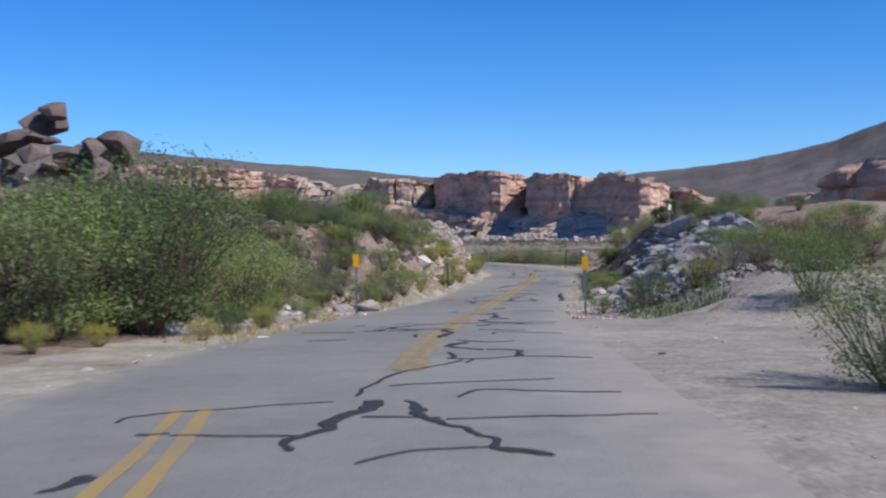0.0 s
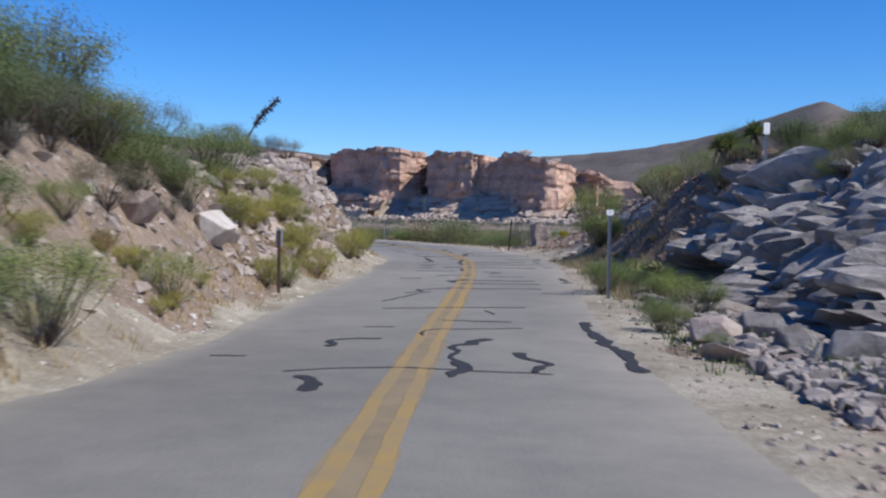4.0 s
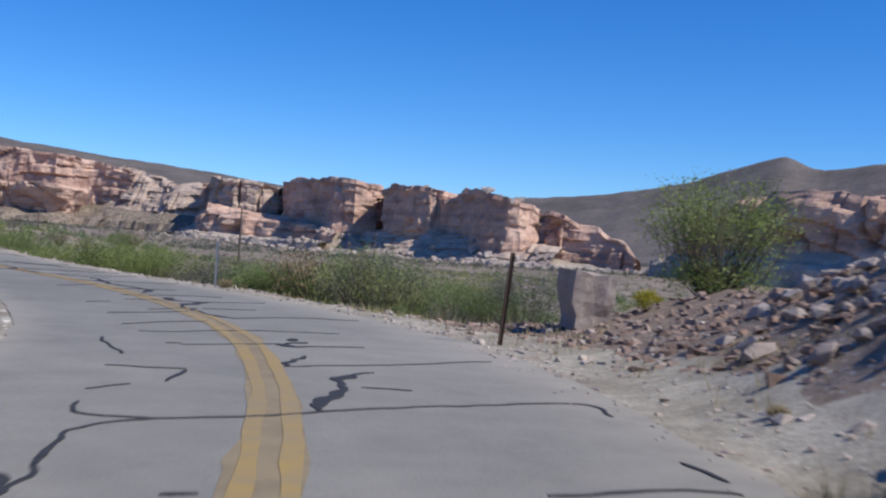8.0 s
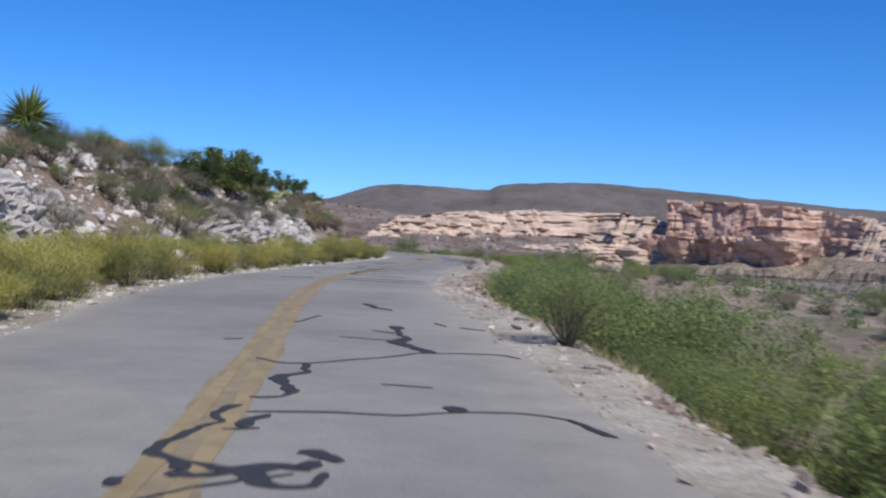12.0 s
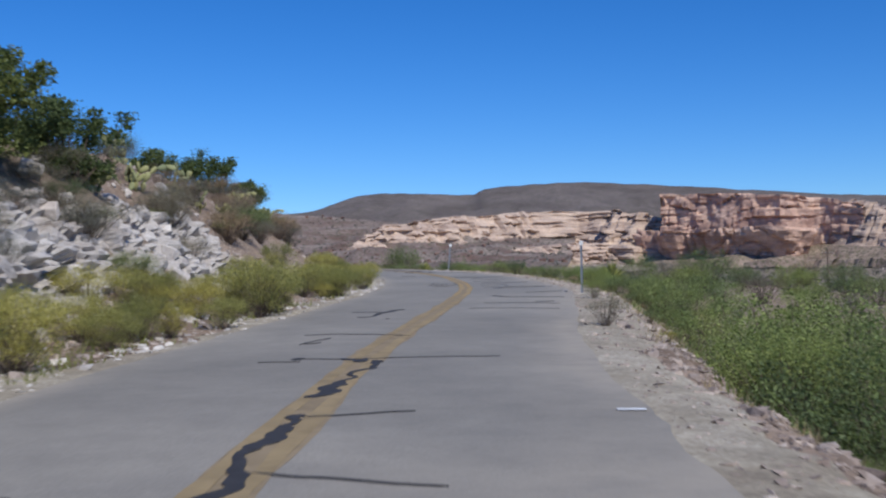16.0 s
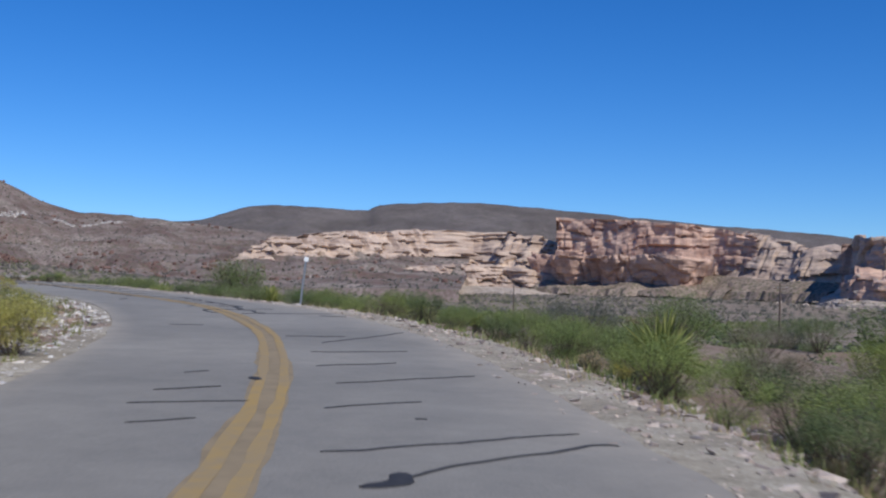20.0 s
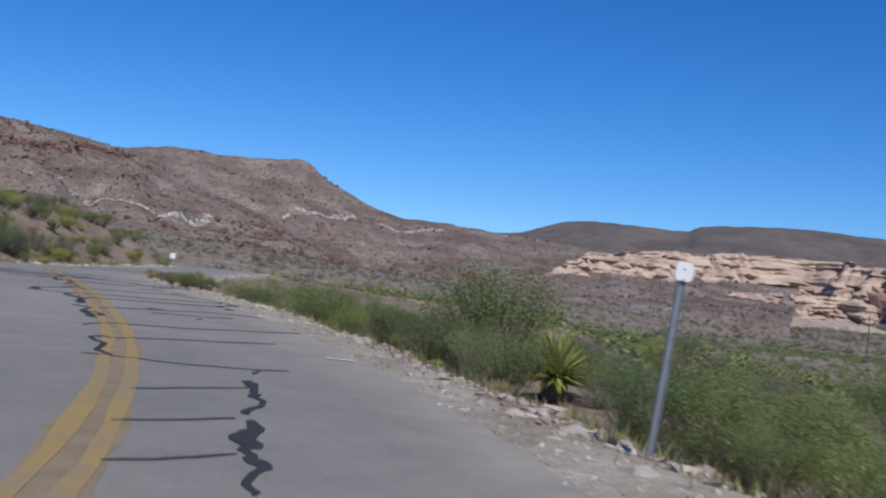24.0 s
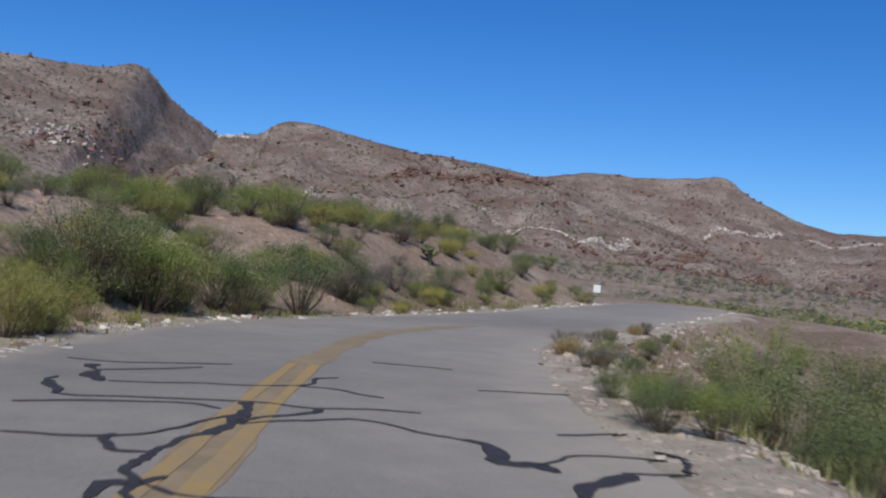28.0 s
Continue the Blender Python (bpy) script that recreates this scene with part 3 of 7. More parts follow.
def cliff(name, front, base, tops, mat, seed, depth=60, talus=18, label="", layers=0.5, rough=1.0, cols=2.2, lean=0.12, flat=0.5, bed=6.0, foot=0.26, cut=7.0, under=2.6, ribs=0.0, beds=1.0, skirt=None, jut=1.0, crisp=False):
    """A cliff along the line front, (x, y) points, seen from its right side; tops: (place along 0..1, height) pairs.
    Beds of rock step back and forth; joints and clefts cut them."""
    f = spline([(*p, 0) for p in front], cols)[:, :2]
    if crisp:
        f = np.concatenate([np.linspace(a, b, max(2, int(math.dist(a, b) / cols)), endpoint=False) for a, b in zip(front, front[1:])] + [[front[-1]]])
    n = len(f)
    t = np.gradient(f, axis=0)
    t /= np.linalg.norm(t, axis=1)[:, None]
    out = np.stack([t[:, 1], -t[:, 0]], 1)
    away = f - VIEW
    away /= np.linalg.norm(away, axis=1)[:, None]
    u = np.r_[0, np.cumsum(np.hypot(*np.diff(f, axis=0).T))]
    w = u / u[-1]
    top = np.interp(w, [p[0] for p in tops], [p[1] for p in tops]) + rough * 1.8 * fbm(u / 11, u * 0, 0, seed, 4)
    but = fbm(u / 24, u * 0, 0, seed + 3, 4) * 11 * rough * jut
    tal = []
    for r in np.linspace(0, 1, 7):
        k = talus * (1 - r)
        z = base + (top - base) * foot * r ** 1.3 + (1.6 * fbm(u / 5, u * 0 + r * 9, 0, seed + 11, 3) + 2.4 * fbm(u / 16, u * 0 + r * 3, 0, seed + 14, 3)) * min(1, 3 * (1 - r))
        push = k * (1 + 0.35 * fbm(u / 18, u * 0, 0, seed + 13, 3)) + but * r * 0.7 + 1.5 * fbm(u / 4, u * 0 + r * 5, 0, seed + 12, 3)
        tal.append(np.column_stack([f + out * push[:, None], z - 6 * (r == 0)]))
    face = []
    nz = 26
    for r in np.linspace(0, 1, nz):
        z = base + (top - base) * (foot - 0.05 + (1.05 - foot) * r)
        lay = z * layers * 2 / bed + 0.9 * vnoise(u / 40, u * 0, 0, seed + 40)
        k = np.floor(lay)
        step = vnoise(u / 13, k * 7.3, 0, seed + 20) * 3.4 + vnoise(u / 5, k * 5.1, 0, seed + 21) * 1.6
        notch = -under * smooth(0.78, 0.98, lay - k) * (0.5 + 0.5 * vnoise(u / 9, k * 3.7, 0, seed + 23))
        cleft = -np.clip(np.abs(vnoise(u / 8, z / 26, 0, seed + 7)) * -6 + 0.9, 0, 1) * cut
        flute = ribs * (np.abs(vnoise(u / 7 + 0.25 * vnoise(u / 9, z / 8, 0, seed + 51), u * 0, 0, seed + 50)) + 0.5 * np.abs(vnoise(u / 2.6, z / 30, 0, seed + 52)) - 0.5)
        push = but * (0.7 + 0.3 * r) + rough * (beds * (step + notch) + flute + cleft * smooth(0, 0.2, r)) + 1.6 * rough * fbm(u / 4, z / 3, 0, seed + 22, 3) - lean * (z - base) - (0.5 if crisp else 1.6) * smooth(0.88, 1.0, r) + (1.2 * smooth(0.9, 0.92, r) if crisp else 0)
        face.append(np.column_stack([f + out * push[:, None], z]))
    cap = [face[-1]]
    for k in (0.04, 0.12, 0.3, 0.6, 1.0):
        z = face[-1][:, 2] + rough * 1.4 * fbm(u / 7, u * 0 + k * 7, 0, seed + 31, 3) * (1 - k) - flat * (top - base) * k * k
        cap.append(np.column_stack([face[-1][:, :2] + away * depth * k, z]))
    last = cap[-1].copy()
    last[:, 2] = base - 4
    cap.append(last)
    ob = new(name)
    for nm, rows in (("talus_slope", tal), ("rock_face", face), ("caprock", cap)):
        v = np.stack(rows, 1)
        put_part(nm, mesh_of(nm, v.reshape(-1, 3), grid_faces(n, v.shape[1]), (skirt or TALUS) if nm == "talus_slope" else mat), ob)
    return tagged(ob, label, "cliff", "cliffs across the wash")


def hill(name, ridge, foot, mat, label, seed, back=400, rough=1.0, step=14, rows=23, ledge=0.0):
    """A slope: ridge holds (x, y, z) points of the skyline, foot the metres from there down to the plain and its height."""
    r = spline(ridge, step)
    n = len(r)
    r[:, 2] += 2.4 * fbm(np.arange(n) * step / 26, np.zeros(n), 0, seed + 30, 4)
    out = VIEW - r[:, :2]
    out /= np.linalg.norm(out, axis=1)[:, None]
    u = np.r_[0, np.cumsum(np.hypot(*np.diff(r[:, :2], axis=0).T))]
    run, low = foot
    v = []
    for k in np.r_[np.linspace(-1, -0.12, 5), np.linspace(0, 1, rows)]:
        if k < 0:
            a = -k
            p, z = r[:, :2] - out * back * a, r[:, 2] * (1 - a) + (low - 20) * a
        else:
            a = k
            fall = (1 - a) ** 1.55
            p, z = r[:, :2] + out * run * a, low + (r[:, 2] - low) * fall
        amp = rough * (r[:, 2] - low) * 0.2 * max(0, math.sin(math.pi * min(1, abs(k)))) ** 0.7
        gul = fbm(u / (run * 0.16) + 0.8 * fbm(u / 90, u * 0 + k * 3, 0, seed + 2, 2), u * 0 + k * 1.8, 0, seed, 6) + 0.35 * fbm(u / 22, u * 0 + k * 9, 0, seed + 5, 4)
        z = z + amp * gul - 12 * (abs(k) == 1)
        if k > 0:
            rise = (r[:, 2] - low) / 100 * min(1, 4 * k)
            z = z + rise * rough * (7 * fbm(p[:, 0] / 55, p[:, 1] / 55, 0, seed + 8, 4) + 3 * np.abs(fbm(p[:, 0] / 14, p[:, 1] / 14, z / 9, seed + 9, 3)))
            if ledge:
                lay = z / 11 + 1.2 * fbm(p[:, 0] / 160, p[:, 1] / 160, 0, seed + 15, 3)
                part_of = lay - np.floor(lay)
                hard = smooth(-0.1, 0.35, vnoise(p[:, 0] / 70, p[:, 1] / 70, np.floor(lay) * 3.1, seed + 16)) * min(1, 6 * k, 5 * (1 - k))
                z = z + ledge * 9 * hard * (smooth(0.55, 0.85, part_of) - part_of)
        v.append(np.column_stack([p, z]))
    v = np.stack(v, 1)
    ob = new(name, mesh_of(name, v.reshape(-1, 3), grid_faces(n, v.shape[1]), mat, True))
    return tagged(ob, label, "hill", "", "structure")


def heights(*z):
    return [(k / (len(z) - 1), v) for k, v in enumerate(z)]


cliff("mesa", [(-316, 1190), (-332, 1124), (-300, 1118), (-254, 1107), (-217, 1100), (-186, 1113), (-150, 1098)], 8, heights(72.3, 73.3, 72.3, 71.3, 68.3, 66.3, 62.3, 54.3), SANDSTONE, 3, 160, 45, "flat-topped tan and rust sandstone mesa with dark ledges", 0.42, 0.8, 2.0, 0.05, 0.12, 7.0, 0.26, 2.0, 5.5, skirt=WASH, jut=0.5, crisp=True)
cliff("sandstone_slab", [(-190, 1112), (-172, 1092), (-137, 1069), (-111, 1052), (-92, 1040), (-70, 1015)], 7, heights(60.3, 59.3, 56.3, 50.3, 43.3, 47.3, 40.3, 32.3), CREAM, 11, 90, 24, "pale sloping sandstone slabs with a stub pinnacle", 0.5, 1.0, 2.0, 0.6, 0.4, skirt=WASH, jut=0.6)
cliff("rock_tower", [(-72, 985), (-66, 956), (-58, 930), (-47, 919), (-23, 916), (-11, 924), (-4, 940)], 3, heights(47.3, 48.3, 45.3, 44.6, 44.0, 41.3, 38.3), CREAM, 17, 50, 22, "pale pink sandstone block with a tall dark front corner", 0.5, 0.8, 1.5, 0.1, 0.1, ribs=1.5, beds=0.5, jut=0.3, crisp=True)
cliff("rock_tower", [(-10, 906), (1, 876), (17, 826), (27, 795), (40, 788), (54, 796), (62, 810), (70, 826)], -2, heights(43.3, 46.3, 45.3, 44.3, 44.6, 43.3, 40.3, 33.3), SANDSTONE, 23, 50, 24, "broad rust-red sandstone tower with a shaded flank", 0.4, 0.8, 1.4, 0.04, 0.1, 6.0, 0.2, 3.0, 2.6, 1.6, 0.5, None, 0.25, True)
cliff("rock_tower", [(57, 770), (61, 746), (66, 717), (80, 705), (95, 708), (103, 720)], -5, heights(37.3, 39.3, 38.3, 37.3, 34.8, 32.3), SANDSTONE, 37, 50, 22, "rust-red sandstone wall with a flat cap", 0.4, 0.8, 1.4, 0.04, 0.1, 6.0, 0.2, 3.0, 2.6, 1.6, 0.5, None, 0.25, True)
cliff("rock_tower", [(87, 706), (93, 683), (97, 655), (102, 628), (110, 621), (118, 621), (125, 628), (131, 640)], -8, heights(29.3, 32.3, 35.3, 34.8, 32.3, 29.8, 27.3, 24.3), SANDSTONE, 41, 40, 22, "tall ribbed pink sandstone tower with a shaded flank", 0.25, 0.8, 1.2, 0.06, 0.15, 6.0, 0.2, 2.5, 2.6, 2.4, 0.35, None, 0.22, True)
cliff("sandstone_wall", [(-78, 1010), (-30, 965), (10, 915), (45, 862), (75, 800), (96, 745), (112, 690), (134, 668)], 3, heights(44.3, 42.3, 40.3, 38.3, 34.3, 30.3, 26.3, 24.3), SANDSTONE, 39, 60, 10, "rust sandstone wall behind the towers", 0.45, 0.9, 2.0, 0.06, 0.2, ribs=3.0, beds=0.5)
cliff("low_ridge", [(124, 646), (138, 626), (150, 620), (158, 613), (172, 600)], -9, heights(23.3, 24.3, 22.8, 23.2, 17.6, 17.0, 10.8, 9.8, 3.0), SANDSTONE, 47, 40, 26, "low knobbly sandstone ridge falling to the wash", 0.5, 0.9, 1.4, 0.25, 0.3, ribs=2.0, beds=0.7, jut=0.4, crisp=True)
cliff("rock_bench", [(-76, 930), (-69, 892), (-50, 872), (-29, 862), (-8, 842), (10, 806), (30, 762)], 0, heights(14.3, 19.3, 18.3, 14.3, 13.3, 12.3, 10.3, 6.3), SANDSTONE, 53, 40, 16, "low dark sandstone wall below the towers", 0.5, 0.9, 1.6, 0.1, -0.35, 6.0, 0.15)
cliff("rock_bench", [(10, 815), (30, 752), (48, 700), (74, 650), (96, 612), (124, 592)], -10, heights(9.3, 11.3, 11.3, 10.3, 8.3, 5.3), CREAM, 54, 40, 40, "pale grey rubble ledge below the towers", 0.8, 0.8, 2.0, 1.5, -0.1, jut=0.5)
cliff("sandstone_ledge", [(-345, 1124), (-322, 1104), (-299, 1095), (-254, 1084), (-209, 1076), (-198, 1092)], 8, heights(40.3, 37.3, 36.8, 36.8, 37.3, 33.3), SANDSTONE, 57, 30, 26, "dark lower wall of the sandstone mesa", 0.3, 1.1, 1.6, -0.5, 0.0, 9.0, 0.1, 4.0, 3.0, skirt=WASH)
cliff("layered_slope", [(-545, 900), (-530, 940), (-522, 980), (-512, 1065), (-455, 1178), (-405, 1178), (-350, 1160), (-310, 1180)], 4, heights(14.3, 34.3, 46.3, 51.3, 60.3, 62.3, 68.3, 62.3, 52.3, 46.3), CREAM, 59, 160, 90, "pale dipping sandstone layers with shaded ledges", 0.75, 1.5, 2.4, 0.8, 0.1)
cliff("sandstone_ledge", [(-470, 920), (-455, 950), (-440, 985), (-400, 1050), (-345, 1090), (-300, 1085)], 1, heights(12.3, 18.3, 22.3, 24.3, 28.3, 24.3, 14.3), CREAM, 61, 60, 70, "broken pale sandstone ledges at the slope's foot", 0.9, 1.4, 2.2, 0.8, 0.0)
cliff("butte", [(150, 480), (148, 455), (156, 424), (172, 392), (196, 356), (215, 352)], 0, heights(16.3, 14.3, 25.3, 26.8, 25.3, 24.3, 22.3), SANDSTONE, 67, 60, 12, "blocky rust sandstone butte above scrub", 0.45, 0.8, 1.2, 0.05, 0.2)

hill("far_mesa", [(-2300, 1500, 67), (-1900, 1900, 117), (-1645, 2171, 149), (-1600, 2330, 159), (-1545, 2490, 207), (-1420, 2565, 210), (-1293, 2634, 205), (-1270, 2648, 219), (-1084, 2735, 231), (-897, 2800, 221), (-737, 2846, 207), (-475, 2900, 183), (-240, 2925, 164), (-58, 2905, 143), (200, 2850, 131), (480, 2640, 125)], (1300, 6), DARKHILL, "far dark brown flat-topped mountain", 71, 500, 0.5, 16, 40, 0.7)
hill("mountain", [(300, 2650, 114.3), (455, 2518, 128.0), (616, 2369, 140.0), (759, 2199, 165.2), (795, 2149, 180.3), (840, 2072, 198.9), (880, 1989, 212.5), (910, 1908, 186.2), (958, 1759, 191.0), (1034, 1409, 192.1), (1100, 900, 154.5), (1200, 500, 124.5)], (1000, 0), DARKHILL, "dark brown mountain with a stepped peak", 73, 500, 0.28, 12, 44, 0.4)
RED_HILLS = [hill("red_hill", [(-620, 60, 96.5), (-700, 170, 112.5), (-768, 284, 121.5), (-800, 338, 125.5), (-813, 368, 133.5), (-845, 392, 127.5), (-885, 416, 119.5), (-940, 465, 107.5), (-985, 500, 84.5)], (520, 4), REDHILL, "steep red-brown rocky hill", 79, 300, 0.25, 5, 61, 0.35)]
RED_HILLS.append(hill("red_hill", [(-900, 400, 89.5), (-973, 508, 118.5), (-1014, 543, 134.5), (-1004, 569, 137.5), (-987, 656, 123.5), (-971, 708, 118.5), (-943, 773, 108.5), (-930, 800, 102.5), (-900, 870, 74.5), (-850, 960, 44.5), (-818, 1015, 16), (-795, 1055, -12)], (640, 4), REDHILL, "long red-brown rounded hill with scattered scrub", 83, 300, 1.0, 6, 61, 1.0))
RED_HILLS.append(hill("red_hill", [(-1180, 820, 114.5), (-1127, 964, 140.5), (-1103, 1045, 142.5), (-1075, 1105, 147.5), (-1057, 1128, 146.5), (-1040, 1146, 129.5), (-973, 1183, 93.5), (-882, 1216, 82.5), (-780, 1245, 72.5), (-600, 1260, 54.5), (-480, 1290, 44.5)], (640, 2), REDHILL, "red-brown hill with a knobbed end", 89, 300, 0.9, 6, 61, 1.0))


# ---- plants ----
def rot_frames(n, rng, tilt=1.0):
    """Random pairs of axes for leaves."""
    a = rng.normal(size=(n, 3)) * (1, 1, tilt)
    a /= np.linalg.norm(a, axis=1)[:, None]
    b = np.cross(a, rng.normal(size=(n, 3))) * (1, 1, tilt)
    b /= np.linalg.norm(b, axis=1)[:, None]
    return a, b


def leaves(c, rng, length, width, tilt=1.0, up=0.0):
    """Pointed leaves round the places c."""
    n = len(c)
    a, b = rot_frames(n, rng, tilt)
    a = a + (0, 0, up)
    a /= np.linalg.norm(a, axis=1)[:, None]
    l, w = length * rng.uniform(0.6, 1.3, (n, 1)), width * rng.uniform(0.6, 1.3, (n, 1))
    v = np.stack([c - a * l / 2 - b * w / 2, c - a * l / 2 + b * w / 2, c + a * l / 2], 1).reshape(-1, 3)
    return v, np.arange(3 * n).reshape(-1, 3)


def rods(p, q, r0, r1):
    """Tapered three-sided rods from p to q."""
    p, q = np.asarray(p, float), np.asarray(q, float)
    d = q - p
    d /= np.linalg.norm(d, axis=1)[:, None] + 1e-9
    a = np.cross(d, (0.31, 0.55, 0.77))
    a /= np.linalg.norm(a, axis=1)[:, None] + 1e-9
    b = np.cross(d, a)
    v, f = [], []
    for k in range(3):
        an = k * 2 * math.pi / 3
        off = a * math.cos(an) + b * math.sin(an)
        v += [p + off * np.reshape(r0, (-1, 1)), q + off * np.reshape(r1, (-1, 1))]
    v = np.stack(v, 1).reshape(-1, 3)
    base = np.arange(len(p))[:, None] * 6
    for k in range(3):
        m = (k + 1) % 3
        f.append(base + np.array([[2 * k, 2 * m, 2 * m + 1, 2 * k + 1]]))
    return v, np.concatenate(f)


def limbs(rng, n, h, r, thick, splits=2):
    """Crooked stems from the root to n tips in a dome of radius r and height h."""
    an = rng.uniform(0, 2 * math.pi, n)
    k = np.sqrt(rng.uniform(0.05, 1, n))
    tip = np.stack([np.cos(an) * k * r, np.sin(an) * k * r, h * (0.45 + 0.55 * np.sqrt(np.maximum(0, 1 - 0.75 * k * k))) * rng.uniform(0.72, 1.02, n)], 1)
    root = np.stack([np.cos(an), np.sin(an), 0 * an], 1) * 0.06 * r * rng.uniform(0.2, 1.5, (n, 1))
    mid = root * 0.55 + tip * 0.45 + rng.normal(size=(n, 3)) * 0.06 * h
    p, q = np.vstack([root, mid]), np.vstack([mid, tip])
    r0 = np.r_[np.full(n, thick), np.full(n, thick * 0.6)]
    return tip, mid, rods(p, q, r0, r0 * 0.5)


def shrub_kind(name, seed, h, r, tips, per, leaf, mat, label, spread=0.16, category="shrub", tilt=1.0, up=0.0, thick=0.009, low=0.35, wood=None, core=18):
    rng = np.random.default_rng(seed)
    tip, mid, (sv, sf) = limbs(rng, tips, h, r, thick)
    ctr = np.repeat(np.vstack([tip, tip * 0.75 + mid * 0.25, mid])[: int(tips * (2 + low))], per, 0)
    c = ctr + rng.normal(size=ctr.shape).clip(-1.7, 1.7) * np.array([spread * h, spread * h, spread * h * 0.8]) * rng.uniform(0.4, 1.3, (len(ctr), 1))
    c[:, 2] = np.abs(c[:, 2]) + 0.03 * h
    lv, lf = leaves(c, rng, *leaf, tilt, up)
    if core:
        inner = np.repeat(tip * 0.8 + mid * 0.2, core, 0)
        inner = inner + rng.normal(size=inner.shape) * 0.075 * h
        inner[:, 2] = np.abs(inner[:, 2]) + 0.04 * h
        iv, fi = leaves(inner, rng, 0.036, 0.018, tilt, up)
        lv, lf = np.vstack([lv, iv]), np.vstack([lf, fi + len(lv)])
    ob = new(name)
    ob.empty_display_size = 0.2
    tagged(ob, label, category)
    tagged(put_part("woody_base", mesh_of("woody_base", sv, sf, wood or BARK), ob), kind="stuff")
    put_part("foliage", mesh_of("foliage", lv, lf, mat), ob)
    return ob


def tuft_kind(name, seed, h, r, n, mat, label, category="grass clump", width=0.02):
    """A dome of thin upright blades with fluffy ends over woody stems."""
    rng = np.random.default_rng(seed)
    an, k = rng.uniform(0, 2 * math.pi, n), np.sqrt(rng.uniform(0, 1, n))
    root = np.stack([np.cos(an), np.sin(an), 0 * an], 1) * (k * 0.35 * r)[:, None]
    tip = np.stack([np.cos(an) * k * r, np.sin(an) * k * r, h * np.sqrt(1 - 0.55 * k * k) * rng.uniform(0.7, 1.1, n)], 1)
    side = np.cross(tip - root, rng.normal(size=(n, 3)))
    side /= np.linalg.norm(side, axis=1)[:, None]
    mid = root * 0.35 + tip * 0.65
    v = np.stack([root - side * width * 0.3, root + side * width * 0.3, mid + side * width, tip, mid - side * width], 1).reshape(-1, 3)
    f = np.arange(5 * n).reshape(-1, 5)
    ob = new(name)
    tagged(ob, label, category)
    tagged(put_part("blade_tuft", mesh_of("blade_tuft", v, f, mat), ob), kind="stuff")
    fl = tip[rng.integers(0, n, n)] * rng.uniform(0.75, 1.0, (n, 1)) + rng.normal(size=(n, 3)) * 0.05 * h
    lv, lf = leaves(fl, rng, 0.09 * h + 0.02, 0.05 * h + 0.01, 1.0, 0.6)
    tagged(put_part("seed_haze", mesh_of("seed_haze", lv, lf, mat), ob), kind="stuff")
    return ob


def tree_kind(name, seed, h, r, clumps, per, leaf, mat, label, trunk=0.12, category="tree", core=16):
    rng = np.random.default_rng(seed)
    tip, mid, (sv, sf) = limbs(rng, clumps, h, r, trunk * 0.2)
    tv, tf = rods([(0, 0, -0.1), (0.05, 0.02, h * 0.16)], [(0.05, 0.02, h * 0.18), (-0.04, 0.05, h * 0.42)], [trunk, trunk * 0.8], [trunk * 0.8, trunk * 0.4])
    ctr = np.repeat(np.vstack([tip, mid * 0.4 + tip * 0.6, mid * (1.15, 1.15, 0.75)]), per, 0)
    size = np.repeat(rng.uniform(0.6, 1.5, 3 * clumps), per)[:, None]
    c = ctr + rng.normal(size=ctr.shape).clip(-1.3, 1.3) * 0.085 * h * size * (1.15, 1.15, 0.8)
    c[:, 2] = np.maximum(c[:, 2], 0.08 * h + 0.1 * rng.uniform(size=len(c)))
    lv, lf = leaves(c, rng, *leaf, 0.6)
    inner = np.repeat(np.vstack([tip, mid * 0.4 + tip * 0.6, mid * (1.15, 1.15, 0.75)]), core, 0)
    inner = inner + rng.normal(size=inner.shape).clip(-1.5, 1.5) * 0.05 * h
    inner[:, 2] = np.maximum(inner[:, 2], 0.1 * h)
    iv, fi = leaves(inner, rng, 1.9 * leaf[0], 1.9 * leaf[1])
    lv, lf = np.vstack([lv, iv]), np.vstack([lf, fi + len(lv)])
    ob = new(name)
    tagged(ob, label, category)
    put_part("trunk", mesh_of("trunk", tv, tf, BARK, True), ob)
    tagged(put_part("branching", mesh_of("branching", sv, sf, BARK), ob), kind="stuff")
    put_part("crown", mesh_of("crown", lv, lf, mat), ob)
    return ob


